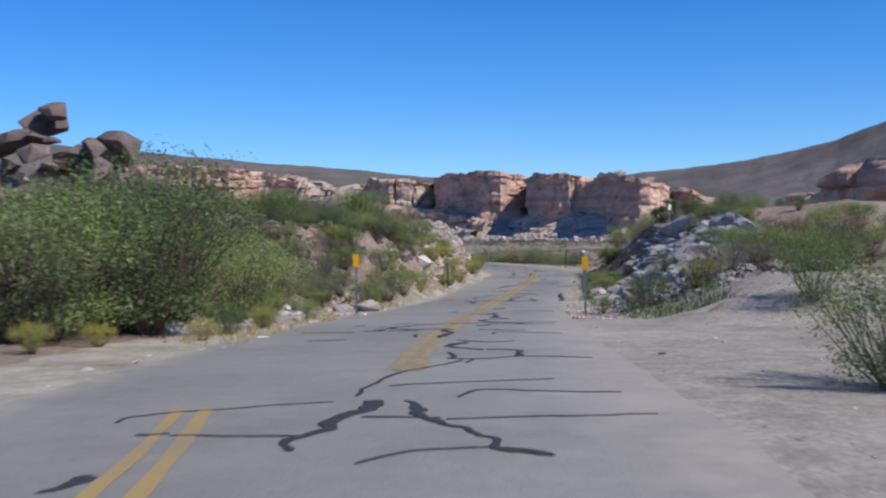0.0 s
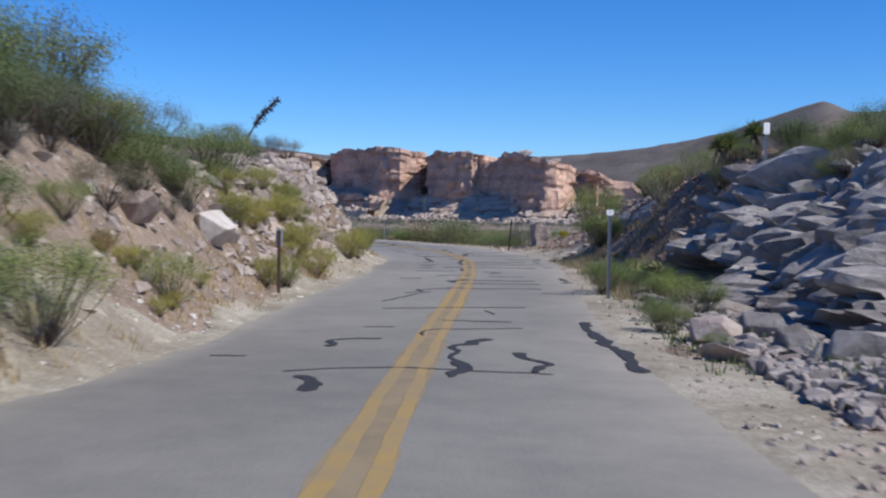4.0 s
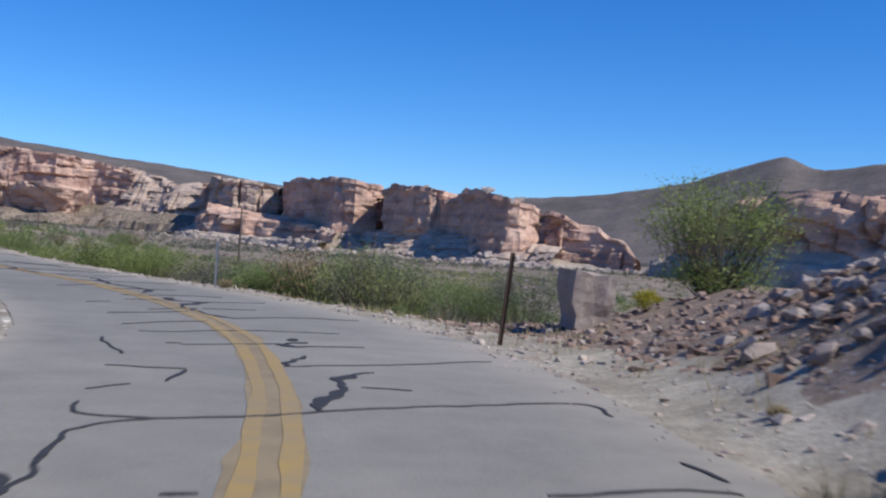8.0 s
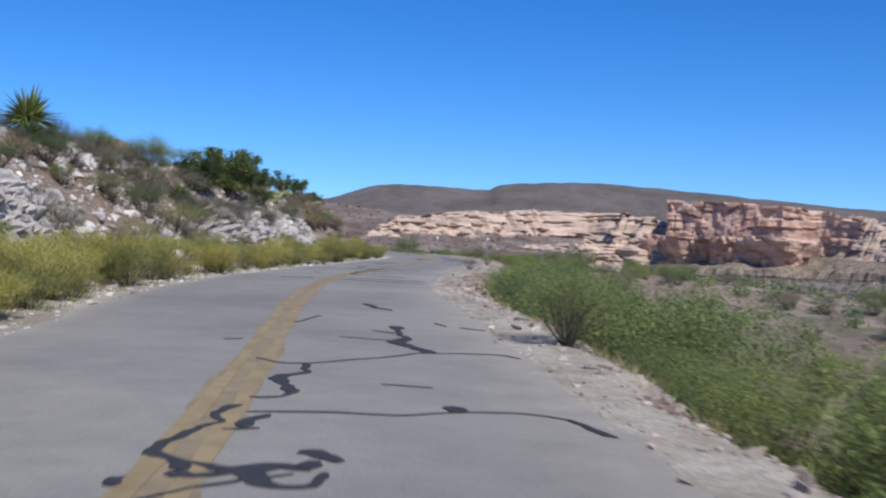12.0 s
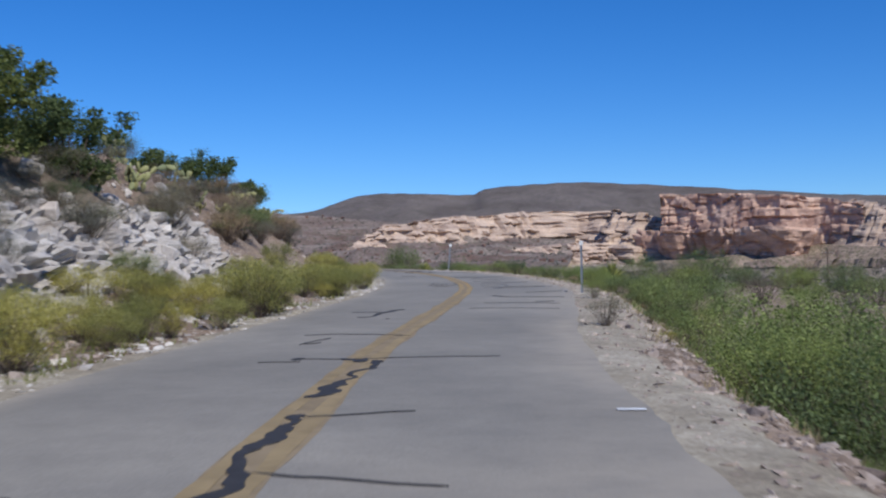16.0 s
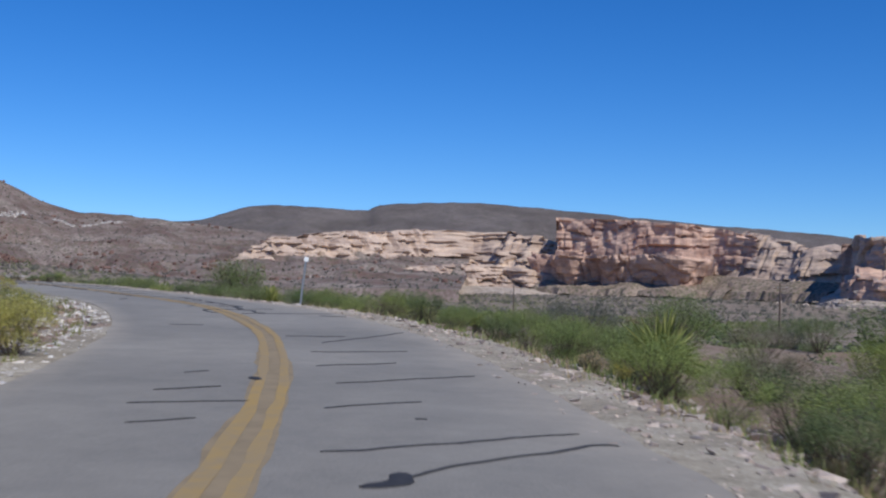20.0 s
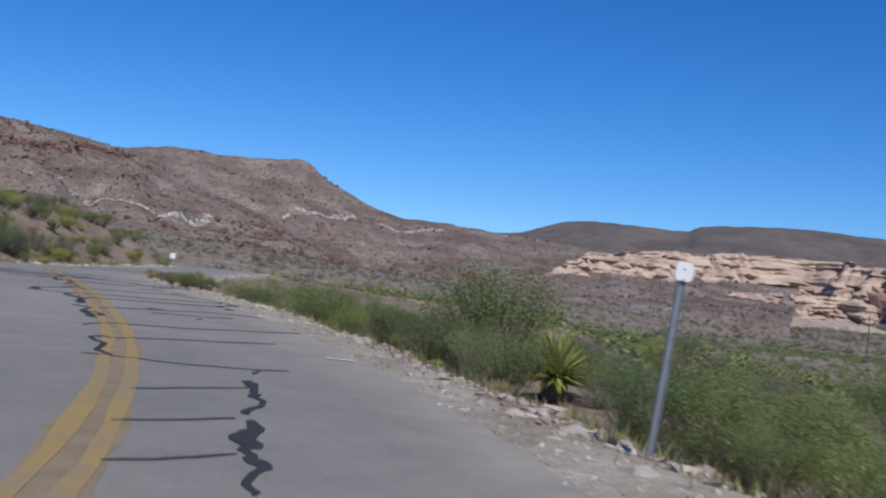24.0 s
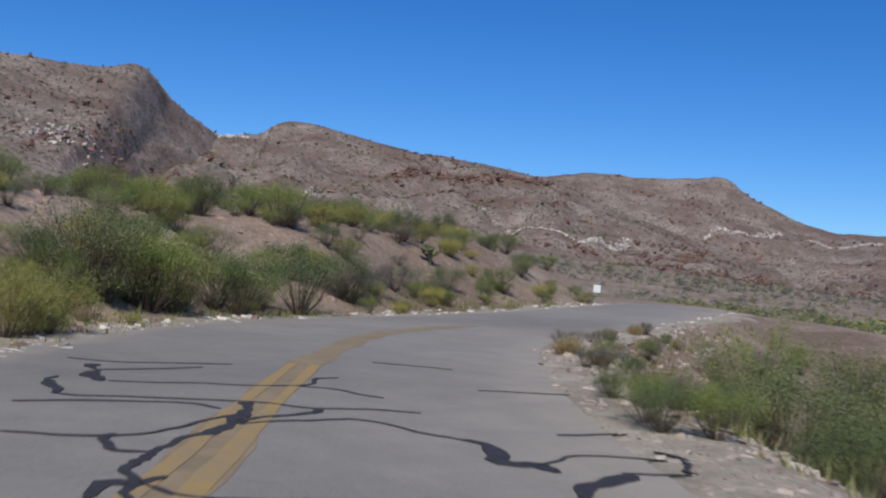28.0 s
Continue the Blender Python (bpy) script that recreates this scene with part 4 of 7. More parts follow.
def yucca_kind(seed, trunk_h, r, n, label):
    rng = np.random.default_rng(seed)
    ob = new("yucca")
    tagged(ob, label, "yucca")
    an, el = rng.uniform(0, 2 * math.pi, n), np.arcsin(rng.uniform(-0.25, 1.0, n))
    d = np.stack([np.cos(an) * np.cos(el), np.sin(an) * np.cos(el), np.sin(el)], 1)
    side = np.cross(d, (0, 0, 1.0)) + 1e-6
    side /= np.linalg.norm(side, axis=1)[:, None]
    root = np.array([0, 0, trunk_h]) + d * 0.08
    L = r * rng.uniform(0.75, 1.1, (n, 1))
    tip = root + d * L + np.array([0, 0, -0.12 * r]) * (np.cos(el) ** 2)[:, None]
    mid = root + d * L * 0.45
    fold = np.cross(side, d) * 0.02
    v = np.stack([root - side * 0.022, mid - side * 0.04, tip, mid + side * 0.04, root + side * 0.022, mid - fold], 1).reshape(-1, 3)
    b = np.arange(n)[:, None] * 6
    f = np.vstack([b + [[0, 1, 5, 5]], b + [[1, 2, 5, 5]], b + [[2, 3, 5, 5]], b + [[3, 4, 5, 5]], b + [[4, 0, 5, 5]]])[:, :3]
    put_part("leaf_rosette", mesh_of("leaf_rosette", v, f, YUCCALEAF), ob, "stiff yellow-green sword leaves")
    m = n
    an = rng.uniform(0, 2 * math.pi, m)
    zz = rng.uniform(0.15, 1.0, m) * trunk_h
    p = np.stack([np.cos(an) * 0.09, np.sin(an) * 0.09, zz], 1)
    q = p + np.stack([np.cos(an) * 0.2, np.sin(an) * 0.2, -rng.uniform(0.25, 0.5, m)], 1) * min(1, trunk_h + 0.3)
    q[:, 2] = np.maximum(q[:, 2], 0.02)
    v, f = rods(p, q, np.full(m, 0.016), np.full(m, 0.004))
    put_part("dead_skirt", mesh_of("dead_skirt", v, f, DEADLEAF), ob, "hanging dry straw-coloured leaves")
    v, f = rods([(0, 0, -0.1)], [(0, 0, trunk_h + 0.05)], [0.13], [0.1])
    put_part("trunk", mesh_of("trunk", v, f, BARK), ob)
    return ob


def cholla_kind(seed, h, label):
    rng = np.random.default_rng(seed)
    ob = new("cholla_cactus")
    tagged(ob, label, "cactus")
    p, q = [(0, 0, 0)], [(0.02, 0, h * 0.4)]
    ends = [np.array((0.02, 0, h * 0.4))] * 5
    for k in range(46):
        a = ends[int(rng.integers(0, len(ends)))]
        d = rng.normal(size=3) * (1, 1, 0.6) + (0, 0, 0.35)
        e = a + d / np.linalg.norm(d) * h * 0.16
        if e[2] > 0.1 * h:
            p.append(tuple(a)), q.append(tuple(e)), ends.append(e)
    n = len(p)
    r = np.r_[0.05, np.full(n - 1, 0.04)] * h
    v, f = rods(p, q, r * 0.8, r)
    put_part("branching", mesh_of("joints", v, f, CHOLLA, True), ob)
    P, Q = np.array(p), np.array(q)
    k = rng.integers(1, n, 900)
    t = rng.uniform(0, 1, (900, 1))
    c = P[k] * (1 - t) + Q[k] * t
    d = rng.normal(size=(900, 3))
    d /= np.linalg.norm(d, axis=1)[:, None]
    v, f = leaves(c + d * 0.04 * h, rng, 0.06 * h, 0.012 * h)
    tagged(put_part("spine_cover", mesh_of("spine_cover", v, f, CHOLLA), ob, "pale straw spines"), kind="stuff")
    return ob


def pear_kind(seed, n, label):
    """Prickly pear: flat oval pads growing from the rims of older ones."""
    rng = np.random.default_rng(seed)
    ob = new("prickly_pear")
    tagged(ob, label, "cactus")
    bm = bmesh.new()
    bmesh.ops.create_icosphere(bm, subdivisions=2, radius=1.0)
    for v in bm.verts:
        v.co = Vector((v.co.x * 0.1 * (0.75 + 0.25 * v.co.z), v.co.y * 0.042, 0.14 + v.co.z * 0.14))
    me = bm_mesh("pad", bm, PADS, True)
    tops = []
    for k in range(n):
        if k < n // 4:
            a = rng.uniform(0, 2 * math.pi)
            r = rng.uniform(0.02, 0.34)
            m = pose(r * math.cos(a), r * math.sin(a), -0.03, rng.uniform(-25, 25), rng.uniform(-25, 25), rng.uniform(0, 180))
        else:
            m = tops[int(rng.integers(0, len(tops)))] @ pose(rng.uniform(-0.05, 0.05), 0, 0.25, rng.uniform(-22, 22), rng.uniform(-48, 48), rng.uniform(-70, 70))
        tops.append(m)
        put_part("pad", me, ob).matrix_basis = m
    return ob


def agave_stalk(x, y, z, label):
    """A dead flower stalk that leans over the bank, with seed heads on short arms."""
    rng = np.random.default_rng(77)
    ob = new("agave")
    tagged(ob, label, "agave")
    t = np.linspace(0, 1, 15)
    line = np.stack([1.25 * t ** 1.9, 0.1 * np.sin(3 * t), 2.3 * t ** 0.95], 1)
    r = 0.055 - 0.03 * t
    v, f = rods(line[:-1], line[1:], r[:-1], r[1:])
    put_part("stalk", mesh_of("stalk", v, f, BARK, True), ob)
    for u in np.linspace(0.62, 1.0, 9):
        c = np.array([np.interp(u, t, line[:, k]) for k in range(3)])
        d = rng.normal(size=(26, 3)) * (0.1, 0.1, 0.07)
        v, f = rods(np.repeat(c[None], 26, 0), c + d, np.full(26, 0.008), np.full(26, 0.02))
        put_part("seed_head", mesh_of("seed_head", v, f, BARK), ob, "dry brown seed pods")
    n = 60
    an, el = rng.uniform(0, 2 * math.pi, n), np.arcsin(rng.uniform(0.0, 1.0, n))
    d = np.stack([np.cos(an) * np.cos(el), np.sin(an) * np.cos(el), np.sin(el)], 1)
    v, f = rods(d * 0.05, d * rng.uniform(0.35, 0.6, (n, 1)), np.full(n, 0.035), np.full(n, 0.003))
    put_part("leaf_rosette", mesh_of("leaf_rosette", v, f, GREYLEAF), ob, "grey-green pointed leaves")
    ob.matrix_basis = pose(x, y, z, 0, 0, -6)
    return ob


USED = set()


def place(kind, x, y, scale=1.0, turn=None, sink=0.04, rnd=random, z=None, squash=1.0, group=""):
    """Stands a plant or rock on the ground: the kind itself first, copies after."""
    s, o, _ = (float(v[0]) for v in road_coords([x], [y]))
    edge = bank(s, WIDE_LEFT) if o < 0 else bank(s, WIDE_RIGHT)
    if abs(o) < edge + 0.3 + 0.3 * scale:
        x, y, _, _ = road_at(s, math.copysign(edge + 0.35 + 0.35 * scale, o))
    z = ground_at(x, y) - sink * scale if z is None else z
    turn = rnd.uniform(0, 360) if turn is None else turn
    m = pose(x, y, z, 0, 0, turn) @ Matrix.Diagonal((scale, scale, scale * squash, 1))
    if kind.name in USED:
        ob = copy_thing(kind, m @ Matrix.Diagonal((*(1 / v for v in kind.scale), 1)))
    else:
        USED.add(kind.name)
        kind.matrix_basis = m
        ob = kind
    if group:
        ob["group"] = group
    return ob


GREEN = [shrub_kind(("creosote_bush", "leafy_bush", "green_bush")[k], 100 + k, 1.0, 0.62, 48, 104, (0.022, 0.0105), LEAF, "green leafy desert bush on dry ground", 0.13, tilt=0.5) for k in range(3)]
BRIGHT = [shrub_kind("desert_bush", 110 + k, 1.0, 0.7, 48, 104, (0.022, 0.0105), LIGHTLEAF, "bright green bush beside the road", 0.12, tilt=0.5) for k in range(3)]
GREY = [shrub_kind(("sagebrush", "saltbush")[k], 120 + k, 1.0, 0.75, 44, 76, (0.026, 0.009), GREYLEAF, ("grey-green sagebrush on the slope", "low grey saltbush on dry soil")[k], 0.11, tilt=0.6) for k in range(2)]
DRY = [shrub_kind("dry_bush", 130 + k, 1.0, 0.75, 50, 22, (0.06, 0.011), DRYLEAF, "leafless brown twiggy bush", 0.1, thick=0.012, core=0) for k in range(2)]
TUFT = [shrub_kind("rabbitbrush", 140 + k, 1.0, 0.72, 64, 34, (0.07, 0.009), STRAW, "yellow-green rabbitbrush at the road's edge", 0.085, up=0.7, thick=0.006, low=0.8, core=5) for k in range(3)]
WISPY = [shrub_kind("wispy_shrub", 145 + k, 1.0, 0.6, 70, 20, (0.04, 0.009), (OLIVE, LIGHTLEAF, LEAF)[k], "wispy olive-green shrub with thin upright stems", 0.085, up=0.8, thick=0.006, low=0.7, wood=PALEBARK, core=0) for k in range(3)]
OLIVES = [shrub_kind("olive_shrub", 152, 1.0, 0.7, 48, 90, (0.022, 0.0105), OLIVE, "olive-green leafy shrub on the slope", 0.12, tilt=0.5)]
FLOWER = [shrub_kind("flowering_shrub", 148, 1.0, 0.6, 30, 30, (0.07, 0.04), YELLOWBLOOM, "small bush covered in bright yellow flowers", 0.12)]
GRASS = [tuft_kind("grass_clump", 150 + k, 1.0, 0.75, 300, DRYGRASS, "dry straw-coloured grass clump", "grass clump", 0.012) for k in range(2)]
JUNI = [tree_kind("juniper", 160 + k, 1.0, 0.62, 18, 170, (0.034, 0.026), JUNIPER, "dense dark green juniper on the hillside", 0.06, core=40) for k in range(2)]
MESQ = [tree_kind("mesquite", 170 + k, 1.0, 0.7, 52, 110, (0.019, 0.009), LIGHTLEAF if k else LEAF, "spreading green mesquite bush", 0.04) for k in range(3)]
BIG = [tree_kind("mesquite", 176 + k, 1.0, 0.62, 110, 46, (0.017, 0.0095), (OLIVE, LIGHTLEAF)[k], "large leafy mesquite beside the road", 0.04, core=7) for k in range(2)]
LUSH = [tree_kind("thicket_mesquite", 178 + k, 1.0, 0.75, 15, 230, (0.016, 0.009), (LEAF, LIGHTLEAF)[k], "dense green mesquite below the road", 0.03, core=30) for k in range(2)]
YUC = [yucca_kind(180, 0.45, 0.75, 150, "spiky yucca with a dry skirt"), yucca_kind(181, 0.15, 0.7, 130, "low spiky green yucca on dry soil"), yucca_kind(182, 0.85, 0.5, 120, "tall yucca with a shaggy dry skirt on the rocks")]
PEAR = [pear_kind(195 + k, 30, "prickly pear cactus with yellow-green pads") for k in range(2)]
CHO = [cholla_kind(190, 1.0, "pale spiny cholla cactus")]


def grass_field(name, label, mat, n, s0, s1, o0, o1, lo, hi, seed, width=0.012):
    """Thin blades of grass and weeds, too many to count, along a stretch of the roadside."""
    rng = np.random.default_rng(seed)
    m = n // 9
    s = np.repeat(rng.uniform(s0, s1, m), 9) + rng.normal(size=m * 9) * 0.09
    o = np.repeat(rng.uniform(o0, o1, m), 9) + rng.normal(size=m * 9) * 0.09
    keep = vnoise(s / 1.7, o / 1.1, 0, seed) > -0.35
    s, o = s[keep], o[keep]
    x = np.interp(s, SLEN, ROAD[:, 0]) + o * np.interp(s, SLEN, RIGHT[:, 0])
    y = np.interp(s, SLEN, ROAD[:, 1]) + o * np.interp(s, SLEN, RIGHT[:, 1])
    root = np.stack([x, y, ground_at(x, y) - 0.01], 1)
    k = len(root)
    h = (lo + (hi - lo) * rng.uniform(size=k) ** 2)[:, None]
    tip = root + rng.normal(size=(k, 3)) * (0.35, 0.35, 0.05) * h + np.array([0, 0, 1.0]) * h
    side = rng.normal(size=(k, 3)) * (1, 1, 0)
    side *= width / np.linalg.norm(side, axis=1)[:, None]
    v = np.stack([root - side, root + side, tip], 1).reshape(-1, 3)
    return tagged(new(name, mesh_of(name, v, np.arange(3 * k).reshape(-1, 3), mat)), label, "grass", "", "stuff")


def rp(s, o):
    x, y, _, _ = road_at(s, o)
    return x, y


def crest(kinds, n, s0, s1, o0, o1, top, seed, group=""):
    """Shrubs on the falling slope, tall enough to stand top metres over the road."""
    rnd = random.Random(seed)
    for _ in range(n):
        s, o = rnd.uniform(s0, s1), rnd.uniform(o0, o1)
        x, y, z, _ = road_at(s, o)
        tall = max(0.5, z + top * rnd.uniform(0.45, 1.05) - ground_at(x, y))
        place(rnd.choice(kinds), x, y, tall, None, 0.04, rnd, None, rnd.uniform(0.95, 1.15), group)


def scatter(kinds, n, s0, s1, o0, o1, lo, hi, seed, group="", squash=(0.8, 1.1), sink=0.04):
    rnd = random.Random(seed)
    for _ in range(n):
        s, o = rnd.uniform(s0, s1), rnd.uniform(o0, o1)
        x, y = rp(s, o)
        place(rnd.choice(kinds), x, y, rnd.uniform(lo, hi), None, sink, rnd, None, rnd.uniform(*squash), group)


# ---- rocks ----
def rock_mesh(name, seed, mat, flat=0.8, n=16, shade=False):
    """An angular stone about a metre across, resting on z = 0."""
    rng = np.random.default_rng(seed)
    p = rng.normal(size=(n, 3))
    p /= np.abs(p).max(1)[:, None] ** 0.75 * np.linalg.norm(p, axis=1)[:, None] ** 0.25
    p *= np.array([0.5, 0.42, 0.42 * flat]) * rng.uniform(0.82, 1.05, (n, 1))
    bm = bmesh.new()
    vs = [bm.verts.new(q) for q in p]
    hull = bmesh.ops.convex_hull(bm, input=vs)
    bmesh.ops.delete(bm, geom=[v for v in bm.verts if not v.link_faces], context="VERTS")
    bmesh.ops.bevel(bm, geom=list(bm.edges), offset=0.014, segments=1, affect="EDGES")
    low = min(v.co.z for v in bm.verts)
    for v in bm.verts:
        v.co.z -= low
    return bm_mesh(name, bm, mat)


PALES = [rock_mesh("boulder", 200 + k, PALEROCK, 0.85) for k in range(6)]
PINKS = [rock_mesh("boulder", 270 + k, PINKROCK, 0.85, 13) for k in range(6)]
DARKS = [rock_mesh("rock", 220 + k, DARKROCK, 0.95, 14) for k in range(8)]
REDS = [rock_mesh("boulder", 240 + k, REDROCK, 0.8) for k in range(5)]


def boulder(me, x, y, size, label, turn=0.0, squash=1.0, sink=0.12, group="roadside boulders", tilt=0.0):
    if abs(road_coords([x], [y])[1][0]) < HALF + 0.45 + size * 0.4:
        return None
    ob = new("boulder", me)
    ob.matrix_basis = pose(x, y, ground_at(x, y) - sink * size, tilt, tilt * 0.6, turn) @ Matrix.Diagonal((size, size, size * squash, 1))
    return tagged(ob, label, "boulder", group)


def rubble(name, label, mat, n, s0, s1, o0, o1, lo, hi, seed, power=2.2, lift=0.0):
    """Loose stones too many to count, as one sheet of small angular pieces."""
    rng = np.random.default_rng(seed)
    base = [np.array([v.co for v in m.vertices]) for m in SMALL + TINY]
    tris = [[list(p.vertices) for p in m.polygons] for m in SMALL + TINY]
    s, o = rng.uniform(s0, s1, n), rng.uniform(o0, o1, n)
    x = np.interp(s, SLEN, ROAD[:, 0]) + o * np.interp(s, SLEN, RIGHT[:, 0])
    y = np.interp(s, SLEN, ROAD[:, 1]) + o * np.interp(s, SLEN, RIGHT[:, 1])
    z = ground_at(x, y)
    size = lo + (hi - lo) * rng.uniform(0, 1, n) ** power
    verts, faces, k = [], [], 0
    for i in range(n):
        j = int(rng.integers(0, 6)) + 6 * (size[i] < 0.13)
        a = rng.uniform(0, 6.283)
        c, d = math.cos(a), math.sin(a)
        v = base[j] * size[i] * rng.uniform(0.7, 1.3, 3)
        w = np.stack([v[:, 0] * c - v[:, 1] * d + x[i], v[:, 0] * d + v[:, 1] * c + y[i], v[:, 2] + z[i] + lift - 0.22 * size[i]], 1)
        verts.append(w)
        faces += [[q + k for q in f] for f in tris[j]]
        k += len(w)
    ob = new(name, mesh_of(name, np.concatenate(verts), faces, mat))
    return tagged(ob, label, "stones", "", "stuff")


def hull_small(seed, n=12):
    rng = np.random.default_rng(seed)
    bm = bmesh.new()
    for q in (rng.uniform(-1, 1, size=(n, 3)) * (0.46, 0.36, 0.24)):
        bm.verts.new(q)
    bmesh.ops.convex_hull(bm, input=list(bm.verts))
    bmesh.ops.delete(bm, geom=[v for v in bm.verts if not v.link_faces], context="VERTS")
    low = min(v.co.z for v in bm.verts)
    for v in bm.verts:
        v.co.z -= low
    return bm_mesh("stone", bm, PALEROCK)


SMALL = [hull_small(260 + k) for k in range(6)]
TINY = [hull_small(280 + k, 7) for k in range(6)]
CHALK = stone_mat("chalk", (0.3, 0.25, 0.21), (0.5, 0.455, 0.41), (0.66, 0.625, 0.59), 2.0, 0, (0.3, 0.235, 0.18), 0.8, False)
STONEMIX = stone_mat("mixed_stone", (0.26, 0.2, 0.165), (0.42, 0.35, 0.3), (0.58, 0.52, 0.46), 2.4, 0, None, 0.4, "island")
WHITESTONE = stone_mat("white_stone", (0.46, 0.41, 0.36), (0.6, 0.56, 0.51), (0.72, 0.69, 0.65), 2.0, 0, None, 0.4, "island")
DARKSTONE = stone_mat("grey_stone", (0.19, 0.165, 0.155), (0.32, 0.285, 0.27), (0.46, 0.415, 0.39), 2.4, 0, None, 0.4, "island")
REDSTONE = stone_mat("brown_stone", (0.19, 0.125, 0.095), (0.31, 0.22, 0.175), (0.43, 0.33, 0.27), 2.0, 0, None, 0.4, "island")

rubble("rubble", "pink and grey broken stones on the cut slope", STONEMIX, 7000, 34, 86, -14, -4.1, 0.05, 0.5, 1, 3.4)
rubble("rubble", "pink and white broken rock on the cut slope", STONEMIX, 5000, 56, 88, -13, -4.3, 0.1, 0.8, 11, 2.6)
rubble("rubble", "pale stones strewn on the hillside", STONEMIX, 9000, 98, 190, -15, -4.0, 0.05, 0.42, 2, 3.4)
rubble("rubble", "pale broken rock strewn over the bank", WHITESTONE, 2600, 108, 150, -11, -4.8, 0.1, 0.7, 19, 2.6)
rubble("rubble", "grey and pink stones strewn over the bank", STONEMIX, 5000, 106, 162, -13.5, -5, 0.07, 0.45, 20, 2.6)
rubble("rubble", "white stones along the road's edge", WHITESTONE, 1500, 96, 190, -4.4, -3.25, 0.05, 0.3, 3, 3)
rubble("rubble", "grey broken rock below the outcrop", DARKSTONE, 5000, 33, 68, 4.4, 11, 0.05, 0.5, 4, 3.2)
rubble("rubble", "small grey stones heaped below the outcrop", DARKSTONE, 7000, 44, 62, 4.1, 6.8, 0.05, 0.5, 12, 2.4, 0.05)
rubble("rubble", "brown and pale stones on the cut bank", REDSTONE, 9500, 64, 92, 5.0, 13, 0.04, 0.34, 5, 3.0, 0.01)
rubble("rubble", "pale stones on the shoulder above the drop", STONEMIX, 14000, 84, 270, 3.7, 7.2, 0.05, 0.34, 6, 4.0)
rubble("rubble", "reddish stones on the bank", REDSTONE, 4200, 186, 262, -14, -3.7, 0.04, 0.4, 7, 3)
rubble("rubble", "white stones edging the far bend", WHITESTONE, 260, 262, 290, 2.9, 3.5, 0.06, 0.3, 13, 2.2)
rubble("rubble", "white stones at the foot of the bushy bank", WHITESTONE, 900, 228, 290, -4.6, -3.2, 0.05, 0.36, 14, 2.6)
rubble("rubble", "white stones on the left shoulder of the bend", WHITESTONE, 1300, 186, 222, -5.4, -3.3, 0.05, 0.34, 15, 2.8)
rubble("loose_gravel", "loose pale gravel on the shoulder above the drop", STONEMIX, 16000, 86, 262, 3.15, 5.0, 0.025, 0.15, 16, 2.2, 0.022)
rubble("loose_gravel", "loose gravel along the foot of the cut", STONEMIX, 5000, 44, 90, 3.0, 4.8, 0.025, 0.14, 17, 2.2, 0.022)
rubble("loose_gravel", "loose pale gravel along the foot of the bank", WHITESTONE, 7000, 40, 262, -4.6, -3.2, 0.025, 0.14, 18, 2.2, 0.022)
rubble("loose_gravel", "loose pebbles on the gravel pull-off", STONEMIX, 900, -4, 34, 3.2, 13, 0.02, 0.14, 8, 3, 0.022)
rubble("loose_gravel", "loose gravel at the edge of the pull-off", STONEMIX, 3000, 31, 44, 3.0, 6.0, 0.025, 0.2, 21, 2.4, 0.022)
rubble("rubble", "grey broken stones below the rock heap", DARKSTONE, 3500, 37, 47, 4.6, 10, 0.08, 0.5, 22, 2.4, 0.03)
rubble("rubble", "brown and grey stones on the bushy slope", STONEMIX, 3000, 28, 44, -11, -4.6, 0.06, 0.5, 23, 2.6)
rubble("rubble", "white stones on the road's edge", WHITESTONE, 700, 10, 96, -4.6, -3.25, 0.04, 0.28, 9, 3)

W = "pale weathered boulder beside the road"
for k, (s, o, size) in enumerate(((94.2, 5.6, 0.28), (96.6, 5.7, 0.34), (108.5, 4.6, 0.4), (110.3, 4.7, 0.5), (112.0, 4.6, 0.35))):
    boulder(PALES[k % 6], *road_at(s, o)[:2], size, "white broken boulder at the edge of the drop", 53 * k, 0.7)
for k, (x, y, s, q) in enumerate([(-2.9, 39.6, 1.15, 0.8), (-3.6, 38.6, 0.9, 0.7), (-1.2, 57.2, 1.15, 0.95), (-2.1, 53.4, 1.0, 0.9), (1.0, 80.4, 1.5, 0.85), (0.2, 78.2, 0.8, 0.8), (-4.6, 30.5, 0.9, 0.7), (-6.2, 24.6, 1.0, 0.7), (3.4, 102.3, 0.6, 0.6), (-5.2, 47.5, 0.9, 0.8), (-8.9, 50.2, 1.4, 0.9)]):
    boulder((PALES + PINKS)[(5 * k + 6) % 12], x, y, s, W, 47 * k, q)
bm = bmesh.new()
bmesh.ops.create_cube(bm, size=1)
bmesh.ops.subdivide_edges(bm, edges=list(bm.edges), cuts=3, use_grid_fill=True)
rough_rng = random.Random(291)
for v in bm.verts:
    k = 1.0 - 0.16 * (v.co.z < -0.2) + 0.05 * (v.co.z > 0.4)
    v.co = Vector((v.co.x * k, v.co.y * 0.85 * k, (v.co.z + 0.5) * 1.12 - 0.1 * v.co.x * (v.co.z > 0.4)))
    v.co += Vector(rough_rng.uniform(-0.045, 0.045) for _ in range(3))
bmesh.ops.triangulate(bm, faces=list(bm.faces))
boulder(bm_mesh("boulder", bm, PINKROCK), 11.6, 90.3, 0.84, "square pale grey boulder standing upright on the bank", 12, 1.1, 0.06)
